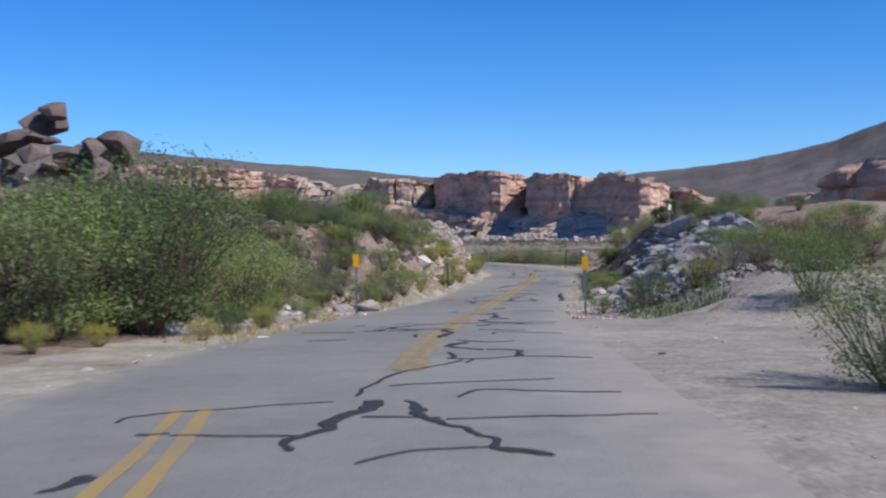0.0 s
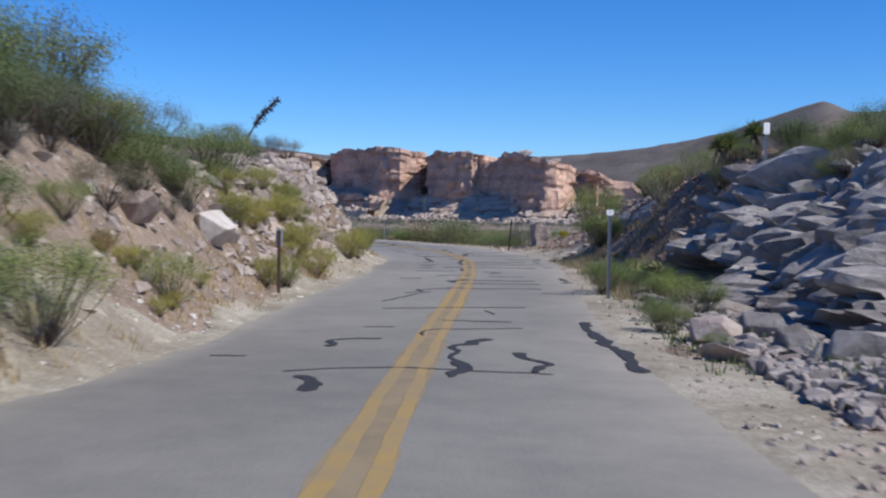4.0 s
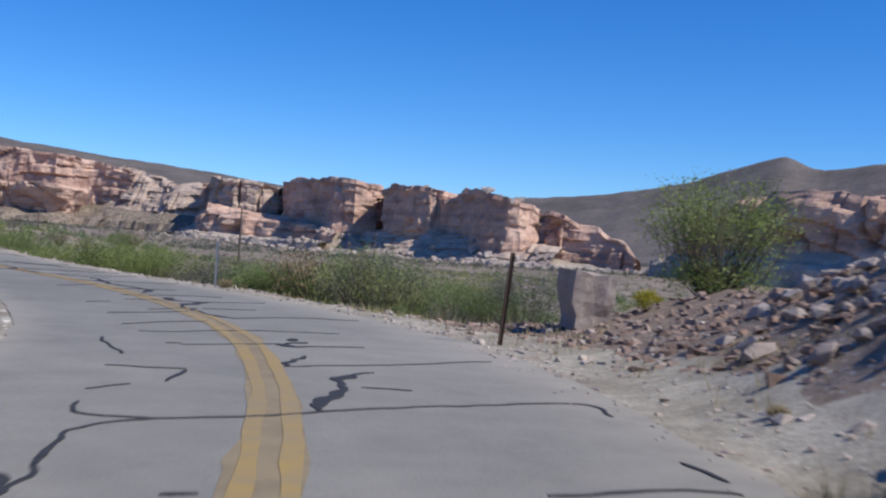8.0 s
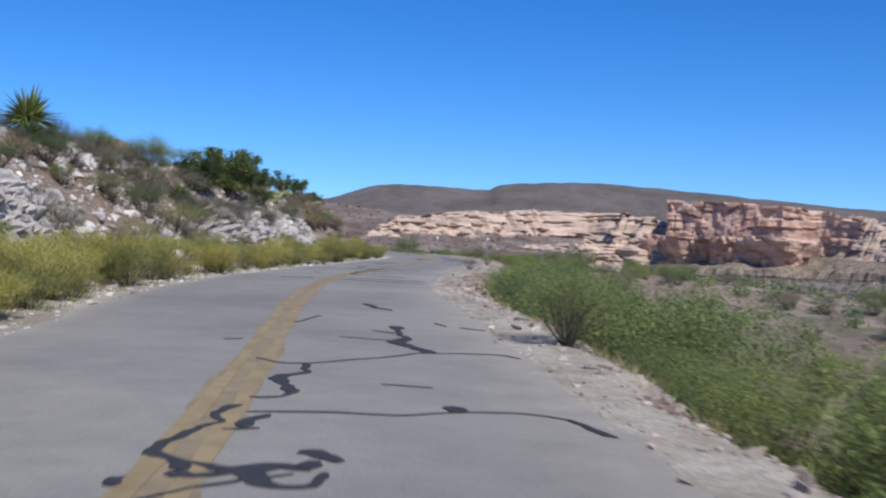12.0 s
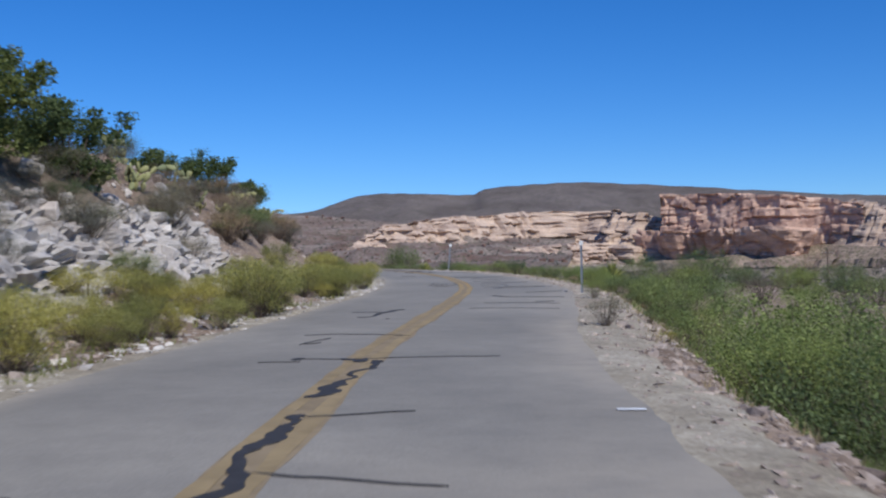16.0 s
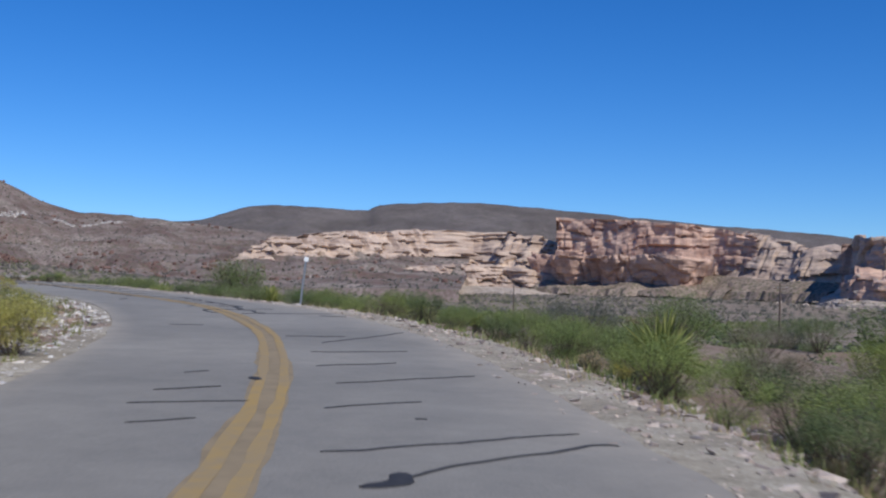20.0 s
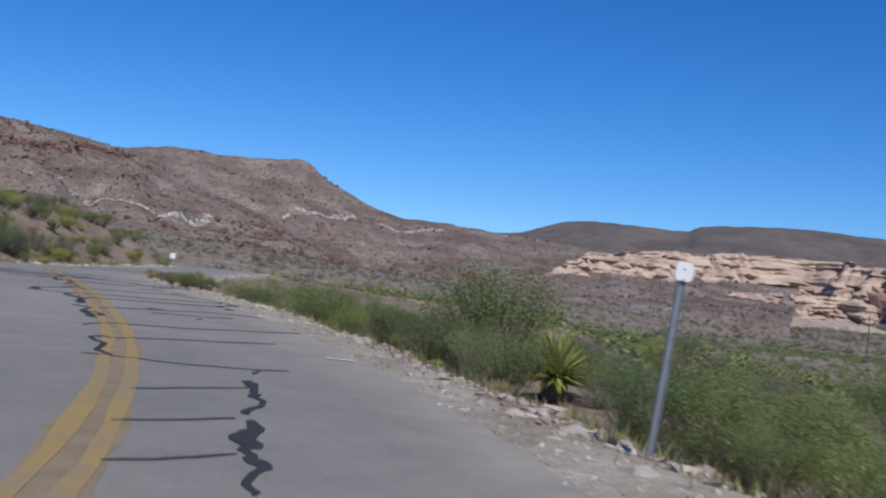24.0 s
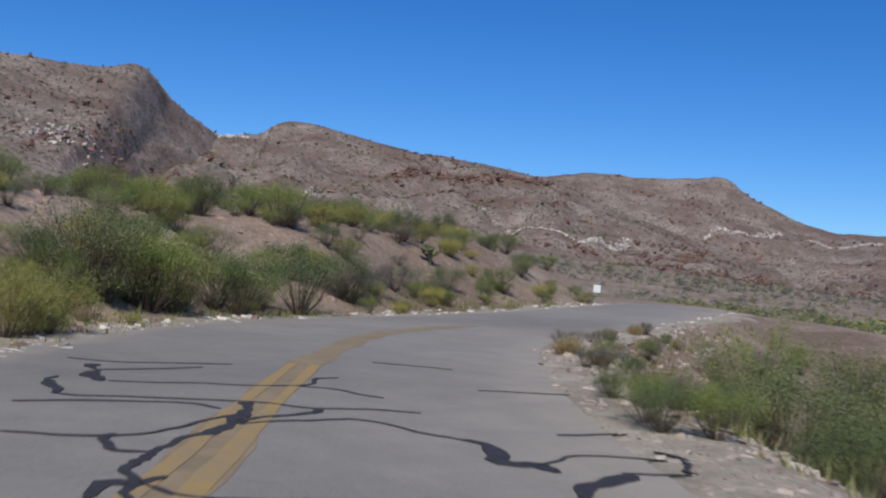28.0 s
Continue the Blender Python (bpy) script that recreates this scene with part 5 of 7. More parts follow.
for k, (x, y, s) in enumerate([(7.4, 42.2, 1.5), (8.3, 43.6, 1.2), (6.6, 39.6, 0.9), (8.8, 40.8, 1.1), (6.4, 48.2, 0.9), (7.0, 50.3, 1.1), (10.6, 77.4, 0.5)]):
    boulder(PINKS[k % 6], x, y, s * 0.8, "angular brownish rock at the outcrop's foot", 71 * k, 0.85)


def outcrop(label, n, centre, spread, turn, rise, lo, hi, seed, kinds):
    """A heap of large angular blocks."""
    ob = new("rock_outcrop")
    rng = np.random.default_rng(seed)
    cx, cy = centre
    ob.matrix_basis = pose(cx, cy, ground_at(cx, cy))
    gz = ground_at(cx, cy)
    c, d = math.cos(radians(turn)), math.sin(radians(turn))
    for k in range(n):
        u, v = rng.normal(size=2).clip(-1.8, 1.8) * 0.55
        x, y = cx + (u * c * spread[0] - v * d * spread[1]), cy + (u * d * spread[0] + v * c * spread[1])
        size = lo + (hi - lo) * rng.uniform() ** 1.6
        if abs(road_coords([x], [y])[1][0]) < HALF + 1.2 + size * 0.6:
            continue
        top = rise * math.exp(-1.6 * (u * u + v * v)) * rng.uniform(0.0, 1.0)
        r = put_part("rock", kinds[int(rng.integers(0, len(kinds)))], ob)
        r.matrix_basis = Matrix.Translation((x - cx, y - cy, ground_at(x, y) - gz + top - 0.34 * size)) @ Euler(rng.uniform(-0.5, 0.5, 3) * (1, 1, 6)).to_matrix().to_4x4() @ Matrix.Diagonal((size * rng.uniform(0.8, 1.4), size, size * rng.uniform(0.7, 1.1), 1))
    return tagged(ob, label, "rock outcrop")


def rock_wall(name, s0, s1, o, high, back, mat, label, seed, hollow=(0, 0), side=1, dense=9, bold=1.0, steep=(1e3, 1e3 + 1)):
    """Fractured bedrock beside the road: tilted blocks with open joints, steep below and laid back above."""
    rng = np.random.default_rng(seed)
    s = np.arange(s0, s1, 0.13)
    h = np.linspace(0, 1, 44)
    S, H = np.meshgrid(s, h, indexing="ij")
    ends = smooth(s0, s0 + 6, S) * smooth(s1, s1 - 1.8, S)
    n = int((s1 - s0) * dense)
    cs, ch = rng.uniform(s0, s1, n), rng.uniform(0, 5.2, n)
    px, py = S + 0.35 * fbm(S / 0.9, H * 6, 0, seed, 3), H * 5.2 + 0.35 * fbm(S / 0.9, H * 6, 3, seed + 1, 3)
    px = px + 0.45 * py
    cs = cs + 0.45 * ch
    d = np.hypot((px[..., None] - cs) * 0.8, py[..., None] - ch)
    k = np.argsort(d, -1)[..., :2]
    near = np.take_along_axis(d, k, -1)
    c = k[..., 0]
    size, ta, tb = rng.uniform(-0.45, 0.5, n), rng.normal(0, 0.35, n), rng.normal(0, 0.3, n)
    push = 0.75 * size[c] + ta[c] * (px - cs[c]) + tb[c] * (py - ch[c]) + 0.1 * fbm(S / 0.3, H * 15, 0, seed + 5, 3) + 0.3 * smooth(0.4, 0.6, H) * fbm(S / 0.8, H * 9, 0, seed + 6, 4)
    push *= bold
    push -= 0.4 * bold * smooth(0.16, 0.0, near[..., 1] - near[..., 0])
    push -= 1.3 * smooth(hollow[0], hollow[0] + 2, S) * smooth(hollow[1], hollow[1] - 1.5, S) * smooth(0.02, 0.1, H) * smooth(0.42, 0.3, H)
    low, up = np.minimum(1, H / 0.4), np.maximum(0, (H - 0.4) / 0.6)
    sheer = smooth(*steep, S)
    O = o + 0.3 * sheer + (1.1 - 0.9 * sheer) * low + back * (1 - 0.4 * sheer) * up - push * (0.4 + 0.6 * ends) + 1.5 * (1 - ends)
    Z = -0.35 + (high * ((0.42 - 0.1 * (back > 4)) * low + (0.58 + 0.1 * (back > 4)) * up ** 0.9) + 0.5 * push * H) * (0.12 + 0.88 * ends)
    O = O * side
    x = np.interp(S, SLEN, ROAD[:, 0]) + O * np.interp(S, SLEN, RIGHT[:, 0])
    y = np.interp(S, SLEN, ROAD[:, 1]) + O * np.interp(S, SLEN, RIGHT[:, 1])
    v = np.stack([x, y, np.interp(S, SLEN, ROAD[:, 2]) + Z], -1)
    v, f = v.reshape(-1, 3), grid_faces(len(s), len(h))[:, ::-1]
    foot = v[len(v) // 2 // len(h) * len(h)].copy()
    ob = tagged(new(name), label, "rock outcrop")
    ob.location = foot
    owner = c.reshape(-1)[f[:, 0]]
    for block in np.unique(owner):
        used, local = np.unique(f[owner == block], return_inverse=True)
        put_part("block", mesh_of("block", v[used] - foot, local.reshape(-1, 4), mat), ob)
    return ob


rock_wall("rock_outcrop", 149, 173, 4.95, 2.9, 1.7, CHALK, "white chalky rock face in the bank", 312, side=-1, dense=26, bold=0.6)
rock_wall("rock_outcrop", 122, 136, 5.0, 3.0, 1.7, CHALK, "white rock ledge in the bank", 313, side=-1, dense=26, bold=0.6)
rock_wall("rock_outcrop", 45, 68.3, 5.2, 3.8, 4.6, DARKROCK, "fractured grey bedrock standing over the road", 311, (58.5, 66.8), 1, 15, 1.35, (63.5, 66))
outcrop("grey broken blocks on the rock outcrop", 130, (13.6, 59.5), (8.0, 2.4), 82, 0.3, 0.3, 1.2, 301, DARKS)
outcrop("grey heap of jagged rock beside the pull-off", 260, (10.4, 46.5), (7.0, 3.2), 80, 0.4, 0.3, 1.2, 302, DARKS)
outcrop("white broken stones beside the road marker", 34, rp(34.6, -6.4), (2.6, 1.2), 88, 0.2, 0.15, 0.6, 316, PALES)
outcrop("dark reddish rock pile on the hilltop", 80, (-18.5, 53), (5.0, 4.0), 30, 5.4, 1.0, 2.6, 303, REDS)
outcrop("white chalky blocks in the bank", 70, (-36.2, 147.2), (9.0, 2.0), 118, 0.5, 0.2, 0.75, 304, PALES)
outcrop("broken pale pink rock in the cut slope", 240, (-3.2, 69.0), (10.0, 3.0), 92, 0.3, 0.15, 0.65, 307, PINKS)
outcrop("white chalky rock crumbling from the bank", 70, (-39.0, 154.6), (6.0, 1.8), 130, 0.4, 0.15, 0.6, 308, PALES)
outcrop("white blocks below the rock ledge", 50, (-22.5, 121.5), (9.0, 1.8), 118, 0.5, 0.25, 0.95, 305, PALES)
outcrop("shaded brown rock on the cut slope", 90, (15.0, 74.5), (6.0, 2.6), 85, 0.4, 0.2, 0.8, 306, DARKS)
outcrop("pale broken rock on the cut bank", 150, (13.4, 82.0), (5.5, 2.4), 80, 0.2, 0.1, 0.42, 309, PINKS)
outcrop("brown and pink ledges in the bushy slope", 200, (-9.5, 46.0), (8.0, 3.4), 85, 0.3, 0.2, 1.1, 310, PINKS + REDS)


# ---- posts and signs ----
def box(bm, x0, x1, y0, y1, z0, z1):
    vs = bmesh.ops.create_cube(bm, size=1)["verts"]
    for v in vs:
        v.co = ((x0 + x1) / 2 + v.co.x * (x1 - x0), (y0 + y1) / 2 + v.co.y * (y1 - y0), (z0 + z1) / 2 + v.co.z * (z1 - z0))
    return vs


def channel(h, mat, holes=True):
    """A U-channel post: web and two flanges."""
    bm = bmesh.new()
    box(bm, -0.03, 0.03, 0.022, 0.027, -0.25, h)
    box(bm, -0.035, -0.029, -0.008, 0.027, -0.25, h)
    box(bm, 0.029, 0.035, -0.008, 0.027, -0.25, h)
    return bm


def panel(w, h, z):
    bm = bmesh.new()
    vs = box(bm, -w / 2, w / 2, -0.013, -0.009, z, z + h)
    ed = [e for e in bm.edges if abs(e.verts[0].co.y - e.verts[1].co.y) > 0.002]
    bmesh.ops.bevel(bm, geom=ed, offset=0.018, segments=3, affect="EDGES")
    return bm


def bolt(z):
    bm = bmesh.new()
    bmesh.ops.create_cone(bm, cap_ends=True, segments=8, radius1=0.009, radius2=0.008, depth=0.01, matrix=pose(0, -0.018, z, 90))
    return bm


def roadside_post(name, x, y, h, turn, label, category, w=0, ph=0, face=None, back=None, post=STEEL, lean=(0, 0), plate="panel"):
    ob = new(name)
    ob.matrix_basis = pose(x, y, ground_at(x, y), lean[0], lean[1], turn)
    tagged(ob, label, category)
    part("post", channel(h, post), post, ob)
    if w:
        pl = part(plate, panel(w, ph, h - ph + 0.03), face, ob)
        for z in (h - ph * 0.75, h - ph * 0.2):
            part("bolt", bolt(z), STEEL, pl)
    return ob


def heading(x, y):
    s, _, _ = road_coords([x], [y])
    return road_at(float(s[0]))[3]


M = "yellow object marker on a galvanised post"
roadside_post("marker_post", -2.95, 36.0, 2.0, heading(-2.9, 35.4) + 4, M, "marker post", 0.2, 0.42, YELLOW)
roadside_post("marker_post", 4.4, 34.6, 1.85, heading(4.4, 34.6) - 6, M, "marker post", 0.2, 0.42, YELLOW)
roadside_post("delineator_post", 7.35, 58.4, 1.98, heading(7.4, 58.4) + 14, "white delineator plate on a grey-green steel post", "delineator", 0.17, 0.13, WHITE)
roadside_post("delineator_post", 0.1, 57.9, 1.35, heading(0.1, 57.9) + 185, "dark back of a delineator on a brown post", "delineator", 0.15, 0.38, GREYBACK, post=RUST)
roadside_post("delineator_post", 13.1, 64.0, 2.75 - ground_at(13.1, 64.0), heading(13.1, 64.0) + 22, "white plate on a thin post on the rocks", "delineator", 0.2, 0.32, WHITE)
roadside_post("fence_post", 9.6, 88.0, 1.55, heading(9.6, 88.0), "leaning rusted steel fence post at the bend", "post", post=RUST, lean=(0, 5))
roadside_post("delineator_post", 4.0, 101.9, 1.25, heading(4.0, 101.9), "bare galvanised post beside a stone", "delineator", 0.1, 0.05, STEEL)
roadside_post("delineator_post", -31.7, 165.1, 1.6, heading(-31.7, 165.1) - 5, "galvanised post with a small worn white plate", "delineator", 0.12, 0.14, WHITE)
roadside_post("delineator_post", -52.9, 195.6, 1.75, heading(-52.9, 195.6), "leaning galvanised post with a small white plate", "delineator", 0.17, 0.17, WHITE, lean=(0, 6))
roadside_post("road_sign", -117.7, 238.6, 1.0, 58, "small white square sign on a short post beyond the bend", "road sign", 0.4, 0.42, WHITE, plate="plate")


def utility_pole(x, y, h):
    ob = new("utility_pole")
    ob.matrix_basis = pose(x, y, ground_at(x, y) - 0.3, 0, 0, 30)
    tagged(ob, "weathered wooden utility pole in the wash", "utility pole", "utility poles")
    bm = bmesh.new()
    bmesh.ops.create_cone(bm, cap_ends=True, segments=10, radius1=0.17, radius2=0.11, depth=h, matrix=pose(0, 0, h / 2))
    part("pole", bm, WOOD, ob)
    bm = bmesh.new()
    box(bm, -0.9, 0.9, -0.14, -0.04, h - 0.75, h - 0.62)
    part("crossarm", bm, WOOD, ob)
    for k in (-0.8, -0.3, 0.3, 0.8):
        bm = bmesh.new()
        bmesh.ops.create_cone(bm, cap_ends=True, segments=8, radius1=0.045, radius2=0.03, depth=0.14, matrix=pose(k, -0.09, h - 0.55))
        part("insulator", bm, GREYBACK, ob)


for x, y, h in ((-48, 308, 10), (-134, 450, 11), (-2, 225, 9.5), (30, 420, 10)):
    utility_pole(x, y, h)
for s, o, w in ((150.0, 2.9, 0.26), (215.6, 2.95, 0.4)):
    ln = strip("white_mark", WHITE, s, s + 0.22, o - w / 2, o + w / 2, 0.042, 0.11)
    put_part("white_mark", ln, road, "short white painted edge mark")


# ---- plants along the road ----
G1, G2, G3 = "bushes beside the road", "rabbitbrush along the edge", "scrub on the slopes"
place(MESQ[0], 5.2, 12.7, 1.75)
place(TUFT[0], -7.1, 18.7, 0.56)
place(TUFT[1], -6.4, 20.1, 0.48)
place(BIG[0], -7.9, 20.2, 2.59)
place(BIG[1], -7.6, 21.0, 3.16)
place(TUFT[2], -4.7, 21.7, 0.49)
place(BIG[0], -7.1, 22.5, 2.23)
place(BIG[1], -6.5, 23.5, 4.06)
place(GREEN[0], -4.2, 23.9, 0.52)
place(BRIGHT[0], -5.0, 24.4, 0.73)
place(BIG[0], -6.2, 24.8, 2.27)
place(TUFT[1], -4.0, 26.7, 0.57)
place(TUFT[0], -3.4, 27.0, 0.59)
place(GREEN[2], 9.3, 27.7, 1.59)
place(BIG[1], -5.7, 29.8, 2.49)
place(BRIGHT[0], -3.0, 32.5, 0.58)
place(BIG[0], -5.5, 34.2, 2.14)
place(BRIGHT[1], 4.9, 34.5, 0.63)
place(GREEN[2], 6.6, 35.6, 1.27)
place(DRY[0], 6.2, 35.8, 0.69)
place(CHO[0], -4.6, 39.1, 0.80)
place(BRIGHT[1], -2.6, 40.4, 1.08)
place(GREEN[1], -5.1, 42.0, 0.72)
place(GREEN[0], -4.1, 42.4, 0.96)
place(GREEN[2], -1.7, 44.4, 1.54)
place(GREEN[0], 9.0, 44.7, 1.10)
place(BRIGHT[2], -1.2, 46.8, 1.25)
place(BRIGHT[2], 6.6, 49.1, 0.30)
place(TUFT[2], -1.2, 50.7, 0.30)
place(BRIGHT[0], -1.2, 51.8, 0.86)
place(GREEN[1], 6.7, 51.5, 0.51)
place(GREEN[1], 6.6, 51.8, 0.58)
place(BIG[0], -3.9, 54.2, 2.18)
place(GREEN[2], -2.2, 54.4, 1.10)
place(BRIGHT[0], 7.0, 53.3, 0.45)
place(GREY[1], -2.6, 56.0, 0.85)
place(GREEN[0], 7.6, 56.1, 0.30)
place(GREY[0], -2.7, 58.3, 1.16)
place(TUFT[0], -0.2, 58.2, 0.66)
place(TUFT[1], 0.4, 59.0, 0.79)
place(GREEN[0], 8.0, 58.6, 0.30)
place(MESQ[0], -1.7, 60.9, 1.34)
place(GREEN[2], -1.4, 62.1, 1.26)
place(TUFT[2], 1.0, 62.7, 0.82)
place(CHO[0], 9.4, 63.2, 0.93)
place(TUFT[1], -0.3, 66.0, 0.70)
place(BRIGHT[0], 9.1, 65.9, 0.30)
place(BRIGHT[0], 9.2, 67.2, 0.30)
place(GREEN[1], 9.4, 68.4, 0.35)
place(TUFT[0], 1.6, 69.4, 0.97)
place(TUFT[0], 1.9, 70.7, 0.70)
place(TUFT[1], 2.1, 74.0, 0.79)
place(GREEN[0], 11.3, 75.5, 1.32)
place(GREEN[2], 11.4, 75.8, 1.19)
place(GREEN[1], 11.3, 76.0, 1.14)
place(TUFT[1], 2.3, 77.6, 0.97)
place(TUFT[2], 2.1, 79.1, 0.80)
place(BIG[0], 17.6, 80.6, 2.27)
place(GREY[0], -3.6, 72.6, 1.2)
place(GREY[1], -2.6, 73.9, 1.3)
place(GREY[0], -1.5, 75.2, 1.0)
place(DRY[0], -0.7, 76.0, 0.9)
place(GREY[1], -3.4, 75.6, 1.1)
place(BRIGHT[1], 15.4, 81.7, 1.56)
place(BIG[0], 16.5, 82.7, 2.07)
place(GREY[0], -3.0, 83.7, 1.00)
place(GREY[1], -1.4, 86.8, 0.80)
place(GREEN[1], 9.4, 100.2, 1.5)
place(GREEN[0], 7.9, 101.5, 0.85)
place(GRASS[0], 4.3, 101.2, 0.30)
place(BRIGHT[0], 6.0, 104.5, 1.7)
place(BRIGHT[1], 6.4, 106.0, 1.3)
place(BRIGHT[2], 4.7, 106.8, 1.15)
place(GREEN[2], 4.8, 108.2, 1.5)
place(MESQ[1], 2.4, 109.8, 0.85)
place(GREEN[2], 1.8, 111.5, 1.7)
place(MESQ[1], 1.3, 113.0, 1.3)
place(GREEN[0], -2.3, 116.9, 1.15)
place(GREEN[0], -2.0, 117.1, 1.5)
place(GREEN[2], -3.0, 117.0, 0.85)
place(GREEN[0], -1.8, 118.4, 1.7)
place(GREEN[1], -5.0, 120.1, 1.3)
place(MESQ[1], -5.5, 120.4, 1.15)
place(GREEN[1], -7.0, 119.4, 1.15)
place(GREEN[1], -5.6, 121.0, 1.5)
place(BRIGHT[1], -5.3, 122.4, 0.85)
place(MESQ[0], -5.5, 122.2, 1.7)
place(BRIGHT[0], -6.3, 121.7, 1.3)
place(GREEN[1], -6.9, 122.5, 1.15)
place(MESQ[0], -6.2, 123.6, 1.5)
place(TUFT[0], -16.8, 119.2, 0.68)
place(TUFT[1], -19.4, 123.2, 1.07)
place(GREEN[0], -9.5, 129.9, 0.85)
place(GREY[1], -22.7, 123.8, 1.08)
place(TUFT[2], -21.9, 127.2, 1.28)
place(YUC[0], -28.8, 127.9, 0.88)
place(YUC[0], -30.5, 129.3, 1.52)
place(TUFT[0], -24.9, 132.4, 1.09)
place(TUFT[0], -26.3, 133.6, 1.37)
place(TUFT[1], -26.0, 134.3, 0.56)
place(TUFT[2], -27.5, 136.9, 0.99)
place(GREEN[1], -29.5, 137.4, 0.58)
place(TUFT[2], -27.8, 138.6, 0.60)
place(TUFT[0], -28.9, 139.6, 0.98)
place(TUFT[1], -28.8, 140.1, 0.70)
place(YUC[0], -33.6, 139.9, 0.99)
place(TUFT[0], -30.7, 142.1, 0.91)
place(GREY[0], -34.2, 140.6, 1.84)
place(TUFT[1], -30.6, 142.9, 1.08)
place(GREEN[2], -36.1, 140.3, 1.55)
place(GREY[1], -33.9, 142.1, 1.26)
place(TUFT[1], -32.5, 144.4, 1.05)
place(BRIGHT[2], -22.4, 149.3, 1.7)
place(GREY[0], -34.3, 143.8, 1.17)
place(MESQ[1], -22.9, 150.7, 1.3)
place(TUFT[2], -33.1, 146.3, 0.81)
place(JUNI[1], -37.1, 144.8, 1.89)
place(BRIGHT[1], -23.0, 151.1, 1.15)
place(GREY[0], -35.8, 145.5, 1.28)
place(GREY[0], -35.7, 145.7, 1.35)
place(TUFT[2], -32.9, 147.6, 0.82)
place(BRIGHT[0], -23.4, 152.1, 1.5)
place(GREY[1], -26.4, 152.8, 0.6)
place(JUNI[0], -38.0, 147.9, 2.61)
place(TUFT[1], -33.2, 150.2, 0.66)
place(GREEN[0], -35.7, 150.2, 0.87)
place(TUFT[0], -34.6, 153.3, 1.31)
place(JUNI[0], -39.4, 152.0, 2.19)
place(TUFT[2], -36.2, 153.9, 0.87)
place(TUFT[2], -35.3, 154.5, 0.99)
place(TUFT[0], -35.6, 154.4, 1.30)
place(GREY[1], -38.5, 155.1, 0.82)
place(GREY[0], -39.7, 155.4, 1.11)
place(GREY[1], -39.8, 155.5, 1.30)
place(GREY[1], -40.4, 156.4, 0.97)
place(BRIGHT[1], -30.5, 162.0, 0.56)
place(TUFT[2], -37.9, 160.1, 0.49)
place(TUFT[0], -38.4, 161.3, 0.84)
place(TUFT[0], -38.4, 161.4, 0.84)
place(TUFT[1], -38.5, 161.9, 0.97)
place(CHO[0], -43.0, 160.6, 0.58)
place(CHO[0], -43.4, 162.2, 0.84)
place(GREEN[2], -30.8, 173.1, 1.03)
place(TUFT[1], -41.5, 167.8, 0.91)
place(GREEN[1], -33.1, 172.5, 0.98)
place(GREEN[1], -32.3, 173.6, 1.2)
place(GREEN[0], -31.9, 174.4, 1.05)
place(CHO[0], -46.9, 168.8, 0.98)
place(BRIGHT[1], -33.4, 176.7, 1.3)
place(GREEN[2], -33.8, 176.5, 0.75)
place(TUFT[0], -44.2, 171.6, 0.62)
place(GREEN[0], -34.1, 177.6, 1.2)
place(BRIGHT[0], -36.3, 178.2, 0.99)
place(TUFT[1], -45.4, 174.2, 0.99)
place(BRIGHT[0], -36.5, 180.0, 0.85)
place(BRIGHT[2], -37.6, 182.0, 0.8)
place(BRIGHT[0], -37.8, 184.5, 1.05)
place(TUFT[1], -48.9, 177.9, 0.89)
place(BRIGHT[2], -39.9, 187.4, 0.90)
place(GREEN[0], -46.0, 191.2, 0.98)
place(BRIGHT[2], -46.2, 194.3, 1.04)
place(BRIGHT[0], -48.1, 193.1, 0.97)
place(BRIGHT[1], -52.1, 196.3, 0.68)
place(GREEN[2], -52.8, 197.9, 1.3)
place(MESQ[2], -53.6, 199.1, 0.75)
place(BRIGHT[1], -54.0, 199.5, 1.2)
place(MESQ[1], -54.6, 198.7, 1.05)
place(GREEN[0], -59.5, 202.6, 1.3)
place(MESQ[2], -61.2, 204.4, 0.75)
place(GREEN[0], -62.5, 205.3, 1.2)
place(MESQ[1], -63.2, 206.2, 1.05)
place(GREEN[0], -64.0, 205.7, 1.3)
place(MESQ[0], -64.0, 205.7, 0.75)
place(BRIGHT[0], -66.2, 207.1, 1.2)
place(GREEN[2], -66.2, 206.9, 1.05)
place(BRIGHT[0], -69.1, 208.5, 1.07)
place(GREEN[0], -70.7, 209.3, 1.3)
place(GREEN[1], -71.4, 209.4, 0.75)
place(GREEN[1], -71.6, 209.5, 1.2)
place(GREEN[2], -76.2, 207.9, 0.53)
place(BRIGHT[1], -75.8, 208.6, 0.55)
place(BRIGHT[0], -76.7, 208.3, 0.50)
place(GREEN[1], -75.7, 210.6, 1.05)
place(MESQ[1], -74.7, 211.9, 1.3)
place(TUFT[0], -85.0, 203.5, 1.08)
place(TUFT[0], -85.5, 203.9, 0.66)
place(TUFT[1], -86.1, 204.5, 1.20)
place(GREEN[2], -77.0, 211.7, 0.75)
place(TUFT[2], -90.2, 204.3, 0.70)
place(TUFT[0], -88.6, 207.3, 0.26)
place(GREEN[1], -91.8, 204.8, 0.99)
place(BIG[0], -92.0, 205.9, 2.11)
place(BRIGHT[0], -93.1, 207.1, 1.66)
place(BRIGHT[1], -92.8, 207.5, 1.87)
place(TUFT[1], -93.4, 208.1, 1.73)
place(MESQ[1], -80.5, 216.0, 1.2)
place(BRIGHT[2], -94.6, 210.2, 1.71)
place(BRIGHT[0], -95.4, 209.8, 1.41)
place(BRIGHT[1], -96.0, 210.9, 1.21)
place(BRIGHT[2], -83.2, 218.8, 1.05)
